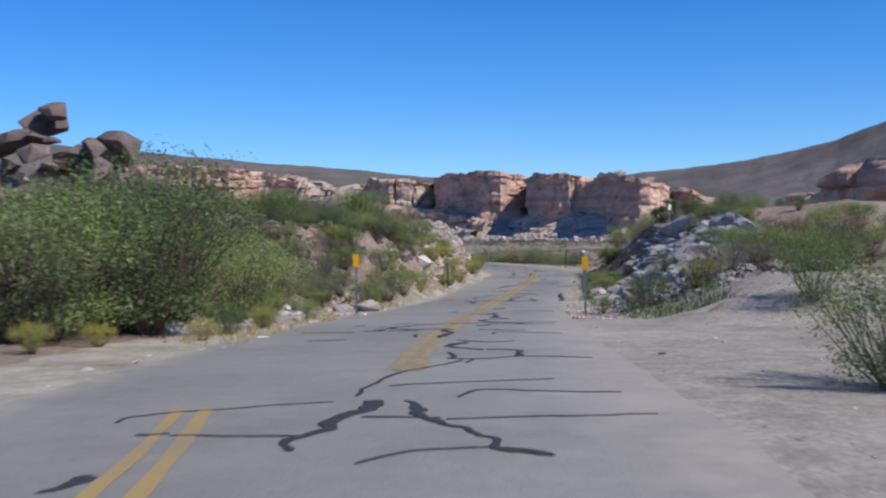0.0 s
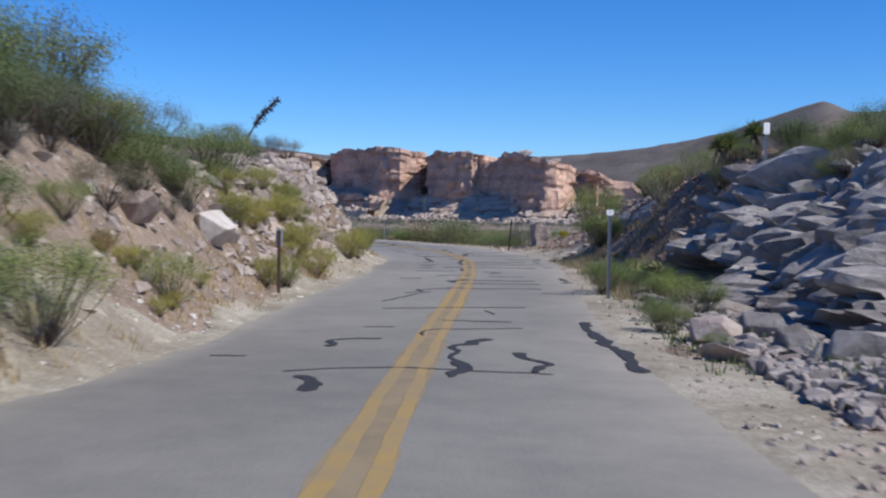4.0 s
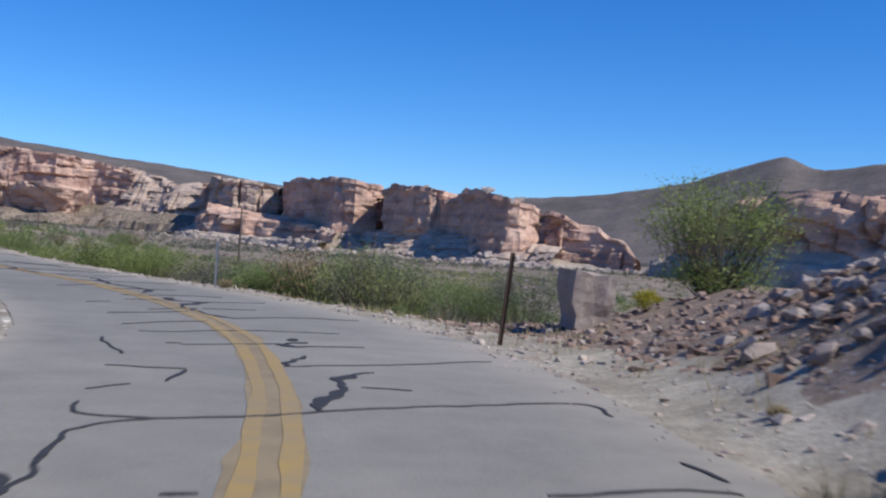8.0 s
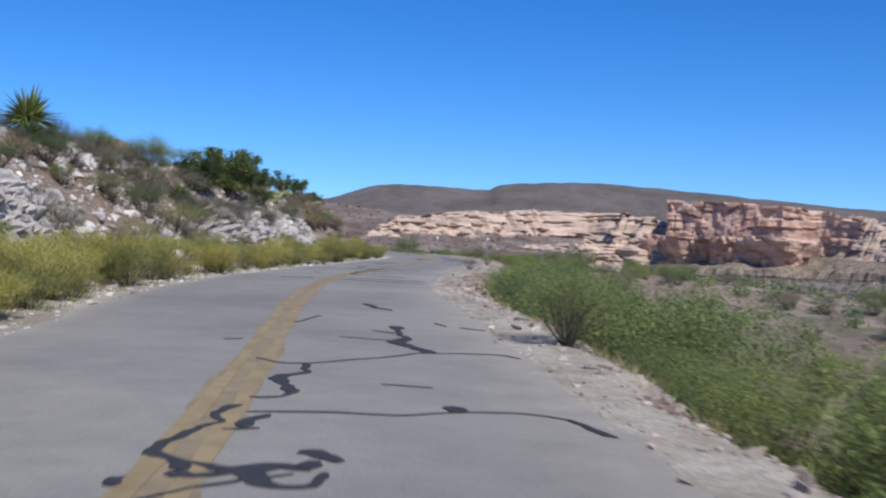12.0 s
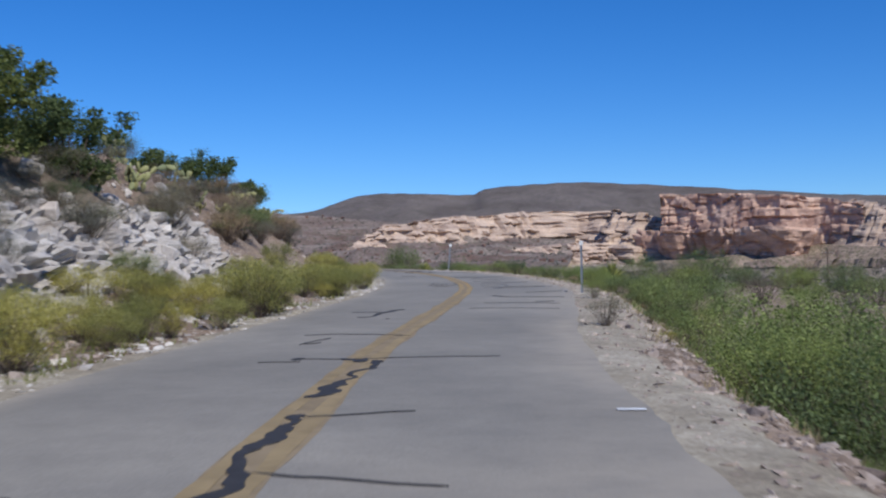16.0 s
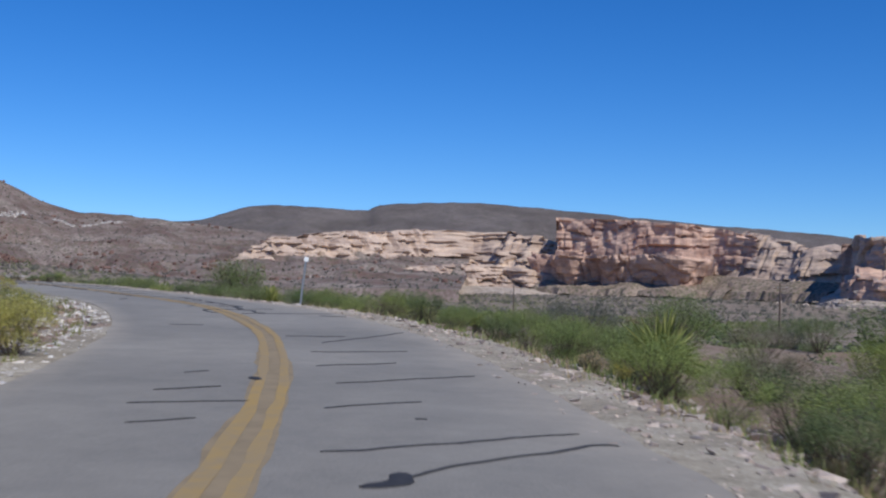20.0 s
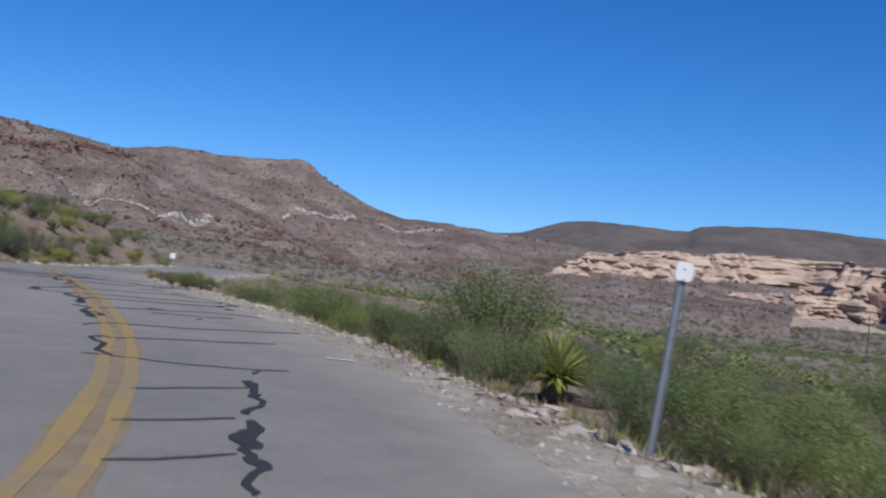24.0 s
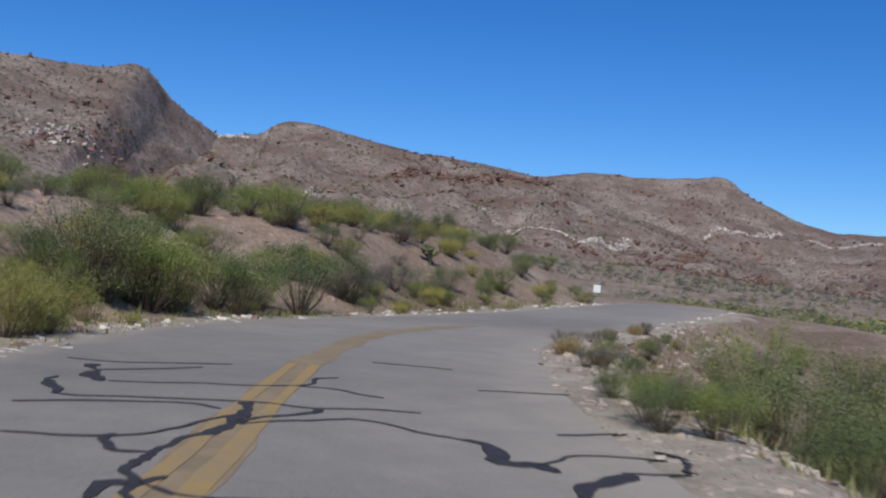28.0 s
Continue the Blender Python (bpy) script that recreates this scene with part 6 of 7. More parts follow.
place(GREEN[0], -96.7, 212.9, 1.86)
place(GREEN[2], -85.7, 219.1, 1.24)
place(GREEN[2], -100.5, 215.5, 1.61)
place(BRIGHT[2], -88.0, 225.3, 0.32)
place(GREY[0], -103.9, 219.1, 1.10)
place(CHO[0], -109.7, 223.6, 1.48)
place(BRIGHT[1], -120.1, 238.5, 0.30)
place(BIG[1], 15.1, 93.0, 2.8)
place(BIG[1], 17.2, 80.4, 1.7)
place(BIG[0], 15.8, 77.6, 1.5)
place(GREEN[2], 14.0, 75.6, 1.2)
for x, y, k in ((12.9, 67.2, 0.85), (13.4, 67.8, 0.8), (13.9, 67.0, 0.9)):
    place(YUC[2], x, y, k)
place(GREEN[0], 12.7, 66.6, 0.7)
place(GREEN[1], 13.5, 66.7, 0.6)
place(WISPY[0], 12.6, 72.2, 1.5)
place(WISPY[2], 13.3, 71.0, 1.3)
place(FLOWER[0], 12.8, 90.4, 0.42)
place(YUC[0], -37.2, 182.8, 1.4)
place(YUC[0], -59.7, 204.4, 1.1)
place(BIG[1], -63.0, 206.8, 2.6)
place(JUNI[1], -50.4, 169.6, 2.0)
place(JUNI[0], -51.9, 168.4, 2.2)
place(JUNI[0], -51.8, 173.4, 1.8)
for x, y in ((-50.4, 171.2), (-49.0, 172.6), (-51.6, 168.4), (-47.6, 169.6)):
    place(CHO[0], x, y, 1.2)
scatter(GREEN + GREY + MESQ, 80, 30, 56, -26, -8, 0.8, 1.9, 3, G3)
scatter(GREEN + GREY + MESQ + BRIGHT + GREY, 90, 28, 58, -20, -5.6, 0.6, 1.35, 59, G3)
scatter(GREY, 34, 108, 152, -13, -6, 0.5, 1.2, 60, G3)
scatter(TUFT, 26, 110, 142, -5.7, -4.3, 0.75, 1.2, 61, G2)
scatter(GREY + DRY + GREEN, 34, 56, 84, -26, -7, 0.5, 1.1, 37, G3)
scatter(GREEN + BRIGHT + GREY, 36, 34, 58, -8, -4.9, 0.5, 1.1, 33, G1)
scatter([GREEN[0], GREEN[2], GREY[0], GREY[1], OLIVES[0], MESQ[0]], 70, 38, 58, -10.5, -5.6, 0.7, 1.4, 66, G3)
place(BIG[1], *rp(51.5, -7.4), 2.0)
place(CHO[0], *rp(38.9, -5.5), 0.95)
place(CHO[0], *rp(39.6, -5.0), 0.8)
for k, (s, o, tall) in enumerate(((36.8, 7.4, 1.2), (38.4, 8.6, 1.4), (36.4, 9.4, 1.2), (39.6, 9.8, 1.5), (38.0, 11.0, 1.5), (41.0, 10.8, 1.4), (35.8, 10.6, 1.0), (40.2, 8.2, 1.1), (42.4, 9.4, 1.2))):
    place((BIG[0], WISPY[0], GREY[0], BIG[1], GREEN[1])[k % 5], *rp(s, o), tall, group=G1)
scatter(TUFT, 13, 57, 66, -5.7, -4.3, 0.6, 1.0, 68, G2)
scatter(GREEN + OLIVES + BRIGHT, 9, 59, 64, 4.2, 5.3, 0.45, 0.8, 69, G1)
scatter(GREEN + GREY + OLIVES, 22, 30, 44, 11, 20, 0.6, 1.3, 70, G3)
scatter(GREY + OLIVES, 24, 138, 168, -8.5, -5.6, 0.6, 1.2, 71, G3)
scatter(GREEN + DRY + BRIGHT, 46, 34, 58, 8, 19, 0.6, 1.5, 34, G3)
scatter(GREY + GREEN, 40, -10, 34, -26, -8, 0.6, 1.4, 35, G3)
scatter(TUFT + GRASS, 16, 41, 80, -4.9, -3.8, 0.3, 0.6, 4, G2)
scatter(YUC, 7, 214, 250, -13, -7, 0.7, 1.0, 49, "yuccas on the slope")
place(CHO[0], *rp(63.0, 4.75), 1.15)
place(BRIGHT[1], *rp(56.3, 4.5), 0.75)
place(GREEN[1], *rp(54.6, 4.6), 0.8)
place(GREEN[0], *rp(59.2, 4.7), 0.6)
place(BRIGHT[0], *rp(65.2, 4.6), 0.7)
place(BRIGHT[2], 7.55, 59.7, 0.85)
place(GREEN[2], 7.9, 60.6, 0.8)
place(YUC[0], *rp(219.10, 8.00), 1.05)
agave_stalk(-2.3, 75.6, ground_at(-2.3, 75.6) - 0.05, "dead agave with a leaning dry flower stalk")
for k, (s, o, size) in enumerate(((169.7, -8.8, 1.9), (171, -9.6, 1.7), (176.4, -9.0, 1.5), (178, -9.8, 1.7), (183.6, -9.2, 1.8), (186, -9.0, 1.5), (189.8, -8.6, 1.6), (192, -8.4, 1.4), (166.5, -8.6, 1.3))):
    place(PEAR[k % 2], *rp(s, o), 0.62 * size, group="prickly pears on the bank")
scatter(GREY + DRY + GREEN, 28, 118, 176, -10.5, -7.4, 0.5, 1.1, 47, G3)
scatter(DRY + GREY, 26, 172, 194, -9.6, -6.8, 0.5, 1.2, 48, G3)
scatter(TUFT, 84, 116, 190, -6.2, -4.1, 0.45, 1.05, 6, G2)
scatter(GREY + DRY + GREEN, 110, 100, 192, -22, -7, 0.5, 1.4, 7, G3)
scatter(BRIGHT + GREY + BRIGHT + GREEN + TUFT, 84, 212, 262, -20, -6.5, 0.6, 1.5, 9, G3)
scatter(GREY, 24, 200, 262, -18, -6, 0.6, 1.1, 36, G3)
scatter(TUFT + BRIGHT + GREEN + GREY + WISPY, 90, 226, 285, -19, -5.6, 0.5, 1.25, 58, G3)
scatter(BRIGHT + GREEN + GREY, 60, 228, 300, -18, -5.4, 0.6, 1.6, 38, G3)
scatter(TUFT + BRIGHT, 24, 228, 290, -5.6, -4.2, 0.4, 0.8, 39, G2)
scatter(GREY + GREEN + GRASS, 34, 240, 262, 3.4, 5.4, 0.25, 0.5, 41, G2)
scatter(GREEN + GREY, 10, 236.5, 240, 3.8, 5.2, 0.25, 0.45, 42, G2)
scatter(GREY + GREEN, 70, 122, 162, -20, -8, 0.5, 1.3, 43, G3)
scatter(TUFT + GRASS, 18, 212, 262, -6.0, -4.0, 0.3, 0.6, 10, G2)
scatter(GREEN + DRY + MESQ, 26, 62, 82, 9, 18, 0.8, 1.8, 11, G3)
scatter(GRASS, 20, 60, 80, 4.4, 6.4, 0.14, 0.26, 16, G2, (0.8, 1.2))
scatter(GRASS, 28, 52, 78, 3.7, 5.0, 0.1, 0.2, 17, G2, (0.8, 1.2))
crest([WISPY[0], WISPY[1], GREY[0], GREY[1], WISPY[0], GREEN[1]], 12, 94, 103, 6.5, 10.5, 0.95, 51, G1)
crest([WISPY[0], DRY[1], WISPY[1]], 4, 95, 101, 6.4, 8.5, 1.5, 57, G1)
crest([BRIGHT[1], MESQ[1]], 4, 101.2, 102.8, 5.9, 6.7, 0.75, 64, G1)
crest([GREY[0], GREY[1], DRY[0], GREEN[2], WISPY[0]], 10, 103, 109, 6.8, 9.5, 0.55, 65, G1)
crest(LUSH + BRIGHT[:1] + BIG[1:] + MESQ, 14, 109, 128, 5.4, 7.5, 0.75, 52, G1)
crest(LUSH + LUSH + MESQ[:1] + WISPY[:1] + OLIVES, 9, 128, 150, 6.3, 10.5, 0.6, 53, G1)
crest(LUSH[1:] + LUSH + BRIGHT[:1] + MESQ[1:] + WISPY[:1], 9, 150, 166, 6.2, 8.8, 0.5, 67, G1)
crest(LUSH + GREEN[:1] + MESQ[1:] + WISPY[:1], 13, 166, 196, 5.8, 8.2, 0.55, 54, G1)
crest(WISPY + BRIGHT + MESQ, 13, 196, 240, 6.0, 8.2, 0.45, 55, G1)
crest(LUSH + LUSH[:1] + MESQ[:1] + OLIVES, 9, 238, 262, 6.6, 11.5, 0.4, 62, G1)
scatter(TUFT + GREY + BRIGHT, 30, 246, 280, -11, -4.8, 0.5, 1.1, 63, G3)
scatter(GREEN + WISPY[:1] + DRY + GREY, 44, 63, 80, 6.8, 12, 0.5, 1.25, 56, G3)
scatter(BRIGHT + GREEN + WISPY + GREY + DRY, 46, 96, 186, 6.6, 13, 0.4, 1.6, 12, G1)
scatter(GREEN + GREY + MESQ + BRIGHT + GREY + DRY, 170, 92, 275, 11, 36, 0.6, 2.0, 13, G1)
scatter(BRIGHT + GREEN + GREY + WISPY + DRY + GREY, 90, 186, 275, 6.4, 14, 0.4, 1.3, 14, G1)
scatter(YUC, 12, 205, 262, 7.5, 14, 0.7, 1.0, 40, "yuccas on the slope")
scatter(GRASS + TUFT + GREEN, 40, 92, 255, 4.9, 6.0, 0.15, 0.4, 15, G2)

grass_field("dry_grass", "dry straw grass along the cut bank", DRYGRASS, 14000, 58, 79, 3.4, 6.2, 0.08, 0.34, 601)
grass_field("dry_grass", "thin dry grass on the gravel of the bend", DRYGRASS, 2400, 78, 96, 4.4, 7.0, 0.05, 0.24, 608)
grass_field("weeds", "green weeds below the rock face", LEAF, 3500, 47, 66, 3.5, 5.2, 0.05, 0.2, 607, 0.016)
grass_field("dry_grass", "dry grass along the foot of the slope", DRYGRASS, 9000, 20, 92, -5.2, -3.5, 0.06, 0.3, 602)
grass_field("dry_grass", "dry grass on the shoulder above the drop", DRYGRASS, 14000, 92, 275, 4.3, 6.4, 0.05, 0.26, 603)
grass_field("weeds", "low green weeds at the edge of the drop", LEAF, 16000, 92, 275, 4.6, 7.0, 0.06, 0.3, 604, 0.016)
grass_field("weeds", "yellow-green weeds below the bank", STRAW, 16000, 100, 290, -6.0, -3.7, 0.06, 0.34, 605, 0.014)
grass_field("weeds", "green weeds at the edge of the pull-off", LEAF, 9000, 30, 60, 4.6, 7.5, 0.08, 0.36, 606, 0.016)


def far_scrub(n, seed, mat, label, size, box_, skip, per=40):
    """Low bushes of the wash, too many to count, as one mesh of leaf clumps."""
    rng = np.random.default_rng(seed)
    x, y = rng.uniform(box_[0], box_[1], n), rng.uniform(box_[2], box_[3], n)
    _, o, _ = road_coords(x, y)
    keep = (np.abs(o) > skip) & (vnoise(x / 30, y / 30, 0, seed) + rng.uniform(-0.9, 0.9, n) > -0.35)
    x, y = x[keep], y[keep]
    z = np.array([ground_at(a, b) for a, b in zip(x, y)])
    h = rng.uniform(*size, len(x))
    d = rng.normal(size=(len(x) * per, 3))
    d /= np.linalg.norm(d, axis=1)[:, None]
    d[:, 2] = np.abs(d[:, 2])
    H = np.repeat(h, per)[:, None]
    c = np.repeat(np.stack([x, y, z], 1), per, 0) + d * H * rng.uniform(0.35, 1.0, (len(d), 1)) * (0.75, 0.75, 0.85)
    a, b = rot_frames(len(c), rng, 0.5)
    l = H * 1.5 / math.sqrt(per)
    v = np.stack([c - a * l * 0.5 - b * l * 0.35, c - a * l * 0.5 + b * l * 0.35, c + a * l * 0.6], 1).reshape(-1, 3)
    ob = new("scrub", mesh_of("scrub", v, np.arange(len(v)).reshape(-1, 3), mat))
    return tagged(ob, label, "scrub", "", "stuff")


far_scrub(5200, 401, GREYLEAF, "grey-green low scrub over the wash", (0.4, 1.0), (-330, 190, 60, 520), 26)
far_scrub(4200, 405, LEAF, "green low bushes near the road", (0.5, 1.5), (-170, 60, 80, 340), 18, 80)
far_scrub(3200, 407, OLIVE, "olive low bushes near the road", (0.5, 1.2), (-170, 60, 80, 340), 18, 70)
far_scrub(2600, 408, GREYLEAF, "grey low bushes near the road", (0.4, 1.0), (-170, 60, 80, 340), 16, 60)
far_scrub(7500, 406, LEAF, "green bushes crowding the wash below the road", (0.7, 2.0), (-330, -60, 205, 480), 15, 56)
far_scrub(3800, 402, LEAF, "green low bushes over the wash", (0.5, 1.3), (-330, 190, 60, 640), 26)
far_scrub(6000, 403, GREYLEAF, "grey scrub on the far plain", (1.2, 2.8), (-520, 300, 420, 1000), 100, 24)
far_scrub(3600, 409, OLIVE, "olive scrub over the plain below the hills", (0.8, 2.0), (-560, -150, 330, 900), 60, 24)
far_scrub(1500, 404, GREYLEAF, "grey scrub on the plateau beside the road", (0.4, 1.0), (-140, -8, 20, 330), 22)


# ---- pale cuts and dark ledges on the hills ----
def lay_on(points):
    """Drops places given as (x, y) onto the hill or ground below."""
    deps = bpy.context.evaluated_depsgraph_get()
    out = []
    for x, y in points:
        hit, p, *_ = scene.ray_cast(deps, (x, y, 400), (0, 0, -1))
        out.append(p if hit else Vector((x, y, ground_at(x, y))))
    return out


def on_hill(ob, n, rng, low=0.0):
    """n places spread over a hill's face."""
    me = ob.data
    co = np.empty(len(me.vertices) * 3)
    me.vertices.foreach_get("co", co)
    co = co.reshape(-1, 3)
    q = np.array([p.vertices[:] for p in me.polygons])
    q = q[co[q[:, 0], 2] > low]
    a = co[q]
    size = np.linalg.norm(np.cross(a[:, 1] - a[:, 0], a[:, 3] - a[:, 0]), axis=1)
    k = rng.choice(len(q), n, p=size / size.sum())
    u, w = rng.uniform(size=(2, n, 1))
    a = a[k]
    return (a[:, 0] * (1 - u) + a[:, 1] * u) * (1 - w) + (a[:, 3] * (1 - u) + a[:, 2] * u) * w


def hill_cover(ob, seed, bushes, blocks):
    """Dark scrub and blocks of red rock dotted over a hill, each as one sheet."""
    rng = np.random.default_rng(seed)
    p = on_hill(ob, bushes, rng)
    per = 9
    h = np.repeat(rng.uniform(0.9, 2.4, bushes), per)[:, None]
    d = rng.normal(size=(bushes * per, 3))
    d /= np.linalg.norm(d, axis=1)[:, None]
    d[:, 2] = np.abs(d[:, 2])
    v, f = leaves(np.repeat(p, per, 0) + d * h * 0.6, rng, 1.1, 0.8)
    tagged(new("scrub", mesh_of("scrub", v, f, JUNIPER if seed % 2 else GREYLEAF)), "dark scrub dotted over the red hillside", "scrub", "", "stuff")
    p = on_hill(ob, blocks * 4, rng)
    p = p[vnoise(p[:, 0] / 60, p[:, 1] / 60, p[:, 2] / 9, seed + 4) > 0.25][:blocks]
    verts, faces, k = [], [], 0
    base = [np.array([w.co for w in m.vertices]) for m in SMALL]
    tris = [[list(t.vertices) for t in m.polygons] for m in SMALL]
    for q in p:
        j = int(rng.integers(0, len(base)))
        w = base[j] * rng.uniform(1.5, 7.0) * rng.uniform(0.6, 1.4, 3) + q - (0, 0, 0.6)
        verts.append(w)
        faces += [[a + k for a in t] for t in tris[j]]
        k += len(w)
    tagged(new("rubble", mesh_of("rubble", np.concatenate(verts), faces, REDBLOCK)), "dark red rock blocks cropping out of the hillside", "stones", "", "stuff")


bpy.context.view_layer.update()


def stone_band(points, n, wide, lo, hi, label, seed, mat=WHITESTONE):
    """Broken stones strewn along a line on a hillside."""
    rng = np.random.default_rng(seed)
    line = spline([(*p, 0) for p in points], 1.0)[:, :2]
    q = line[rng.integers(0, len(line), n)] + rng.normal(size=(n, 2)) * wide
    base = [np.array([w.co for w in m.vertices]) for m in SMALL]
    tris = [[list(t.vertices) for t in m.polygons] for m in SMALL]
    verts, faces, k = [], [], 0
    for p in lay_on([tuple(v) for v in q]):
        j = int(rng.integers(0, len(base)))
        w = base[j] * (lo + (hi - lo) * rng.uniform() ** 2.5) * rng.uniform(0.6, 1.4, 3) + np.array(p) - (0, 0, 0.3)
        verts.append(w)
        faces += [[a + k for a in t] for t in tris[j]]
        k += len(w)
    return tagged(new("rubble", mesh_of("rubble", np.concatenate(verts), faces, mat)), label, "stones", "", "stuff")


stone_band([(10, 790), (40, 715), (80, 640), (125, 580), (160, 570)], 900, 14.0, 1.5, 7.0, "pale broken rock on the slope below the towers", 516, STONEMIX)
stone_band([(-90, 900), (-50, 840), (0, 790)], 400, 12.0, 1.5, 6.0, "pale broken rock below the sandstone wall", 517, STONEMIX)
stone_band([(-690, 586), (-680, 600), (-665, 612), (-668, 640), (-705, 700), (-720, 716)], 760, 1.4, 0.9, 4.0, "pale broken rock along the cut in the red hillside", 501, WHITESTONE)
stone_band([(-698, 582), (-690, 590)], 150, 3.0, 1.2, 6.0, "pale broken rock above the road cut", 502, STONEMIX)
stone_band([(-893, 950), (-910, 1020), (-926, 1088)], 580, 1.8, 1.1, 4.4, "pale broken rock along the cut in the red hillside", 503, WHITESTONE)
stone_band([(-905, 1105), (-880, 1140), (-862, 1168)], 300, 2.0, 1.0, 4.6, "pale broken rock at the hill's end", 504, WHITESTONE)
stone_band([(-612, 624), (-680, 740), (-780, 850)], 420, 3.0, 1.0, 5.0, "dark red broken ledge low on the hillside", 506, REDBLOCK)
stone_band([(-596, 692), (-640, 760), (-690, 830)], 360, 3.0, 1.0, 5.0, "dark red broken ledge above the wash", 507, REDBLOCK)
stone_band([(-934, 458), (-945, 474), (-956, 492)], 160, 3.0, 1.5, 5.0, "pale rock on the saddle between the hills", 511)
stone_band([(-697, 447), (-706, 463)], 60, 3.0, 1.0, 4.0, "pale rock patch on the hillside", 512)
stone_band([(-615, 296), (-590, 288), (-570, 281)], 140, 7.0, 1.0, 4.5, "pale rock patch on the steep hill", 513)
stone_band([(-592, 260), (-573, 286), (-640, 318), (-687, 339), (-690, 376)], 420, 6.0, 1.0, 4.5, "dark red broken ledge on the steep hill", 514, REDBLOCK)
stone_band([(-841, 574), (-855, 620), (-863, 664), (-885, 720), (-909, 772)], 500, 5.0, 2.0, 8.0, "dark red broken ledge under the hilltop", 515, REDBLOCK)
for k, ob in enumerate(RED_HILLS):
    hill_cover(ob, 520 + 3 * k, 4600, (260, 1100, 1100)[k])


# ---- sealed cracks on the asphalt ----
SEALS = [0]


def ribbon(line, widths):
    """A flat band of sealant over the road, from points (s, o) and half widths."""
    line = np.array(line, float)
    d = np.gradient(line, axis=0)
    d /= np.linalg.norm(d, axis=1)[:, None] + 1e-9
    nrm = np.stack([-d[:, 1], d[:, 0]], 1)
    rows = []
    for k in (-1, 1):
        p = line + nrm * np.reshape(widths, (-1, 1)) * k
        x = np.interp(p[:, 0], SLEN, ROAD[:, 0]) + p[:, 1] * np.interp(p[:, 0], SLEN, RIGHT[:, 0])
        y = np.interp(p[:, 0], SLEN, ROAD[:, 1]) + p[:, 1] * np.interp(p[:, 0], SLEN, RIGHT[:, 1])
        z = np.interp(p[:, 0], SLEN, ROAD[:, 2]) + 0.039 + 0.0005 * (SEALS[0] % 5) - 0.01 * np.abs(p[:, 1])
        rows.append(np.stack([x, y, z], 1))
    return np.stack(rows, 1)


def seal(*path, w=0.022, blob=0.0, wiggle=0.1):
    """One sealed crack through the points (s, o) of path, wandering between them."""
    SEALS[0] += 1
    rng = np.random.default_rng(SEALS[0])
    pts = spline([(*p, 0) for p in path], 0.08)[:, :2] if len(path) > 2 else np.linspace(path[0], path[1], max(6, int(math.dist(*path) / 0.08)))
    n = len(pts)
    t = np.arange(n) * 0.08
    amp = wiggle * np.clip(np.minimum(np.arange(n), n - 1 - np.arange(n)) / 4, 0.2, 1)
    d = np.gradient(pts, axis=0)
    d /= np.linalg.norm(d, axis=1)[:, None] + 1e-9
    nrm = np.stack([-d[:, 1], d[:, 0]], 1)
    k = SEALS[0] * 13.7
    pts = pts + nrm * (amp * fbm(t / 0.9, t * 0 + k, 0, 7, 4) + 2.6 * min(blob, 0.1) * fbm(t / 0.55, t * 0 + k, 0, 9, 4))[:, None] * 1.6
    half = w * (0.75 + 0.6 * np.abs(vnoise(t / 0.5, t * 0 + k, 0, 3))) + blob * np.clip(2.2 * fbm(t / 0.6, t * 0 + k, 0, 4, 4) + 0.3, 0, 1.1)
    half[[0, -1]] *= 0.35
    v = ribbon(pts, half)
    low = v.copy()
    low[..., 2] -= 0.012
    m = len(pts)
    full = np.stack([low[:, 0], v[:, 0], v[:, 1], low[:, 1]], 1)
    put_part("crack_seal", mesh_of("crack_seal", full.reshape(-1, 3), grid_faces(m, 4), TAR), road)


seal((7.74, 0.16), (8.21, 0.40), (8.49, 1.16))
seal((11.25, 0.33), (10.18, 0.45), (9.55, 0.76), (8.76, 1.15), (8.47, 1.20), (8.12, 1.54), w=0.036, blob=0.058)
seal((8.23, -0.36), (9.08, -0.36), (10.36, -0.13), (11.26, -0.05), w=0.036, blob=0.058)
seal((11.65, -0.33), (12.63, -0.22), (14.26, 0.03), (16.10, 0.73))
seal((9.86, -2.32), (10.33, -2.29), (10.87, -1.38), (11.20, -0.51))
seal((6.86, -1.79), (7.16, -1.63), (7.34, -1.64), w=0.036, blob=0.058)
seal((9.15, -1.89), (9.09, -1.65), w=0.036, blob=0.058)
seal((9.04, -1.59), (8.95, -0.48))
seal((10.04, -0.09), (9.99, 0.64))
seal((9.93, 0.69), (10.34, 2.67))
seal((12.62, -0.05), (13.50, 1.90))
seal((11.53, 0.76), (12.30, 1.06), (12.09, 2.55))
seal((16.36, 0.48), (16.41, 1.06), (16.85, 1.54), (16.62, 2.67))
seal((15.67, 0.78), (16.24, 0.89))
seal((17.62, 0.54), (16.41, 0.61), w=0.036, blob=0.058)
seal((18.19, 1.05), (18.06, 1.42), (17.14, 1.50), (16.80, 1.48), w=0.036, blob=0.058)
seal((20.67, 0.46), (20.20, 1.02), (20.51, 1.53))
seal((20.12, 0.64), (18.86, 0.48), (18.19, 1.05), w=0.036, blob=0.058)
seal((21.19, 0.11), (23.14, 0.10), (24.30, -0.09), w=0.036, blob=0.058)
seal((23.88, -3.15), (23.67, -1.97))
seal((20.86, -2.42), (21.10, -1.70))
seal((22.78, 1.09), (23.52, 1.30), (23.27, 2.55))
seal((21.51, -0.44), (22.77, -0.47))
seal((36.13, 0.78), (35.18, 0.63), (33.66, 0.85), (31.89, 0.77), (30.89, 1.21), w=0.036, blob=0.058)
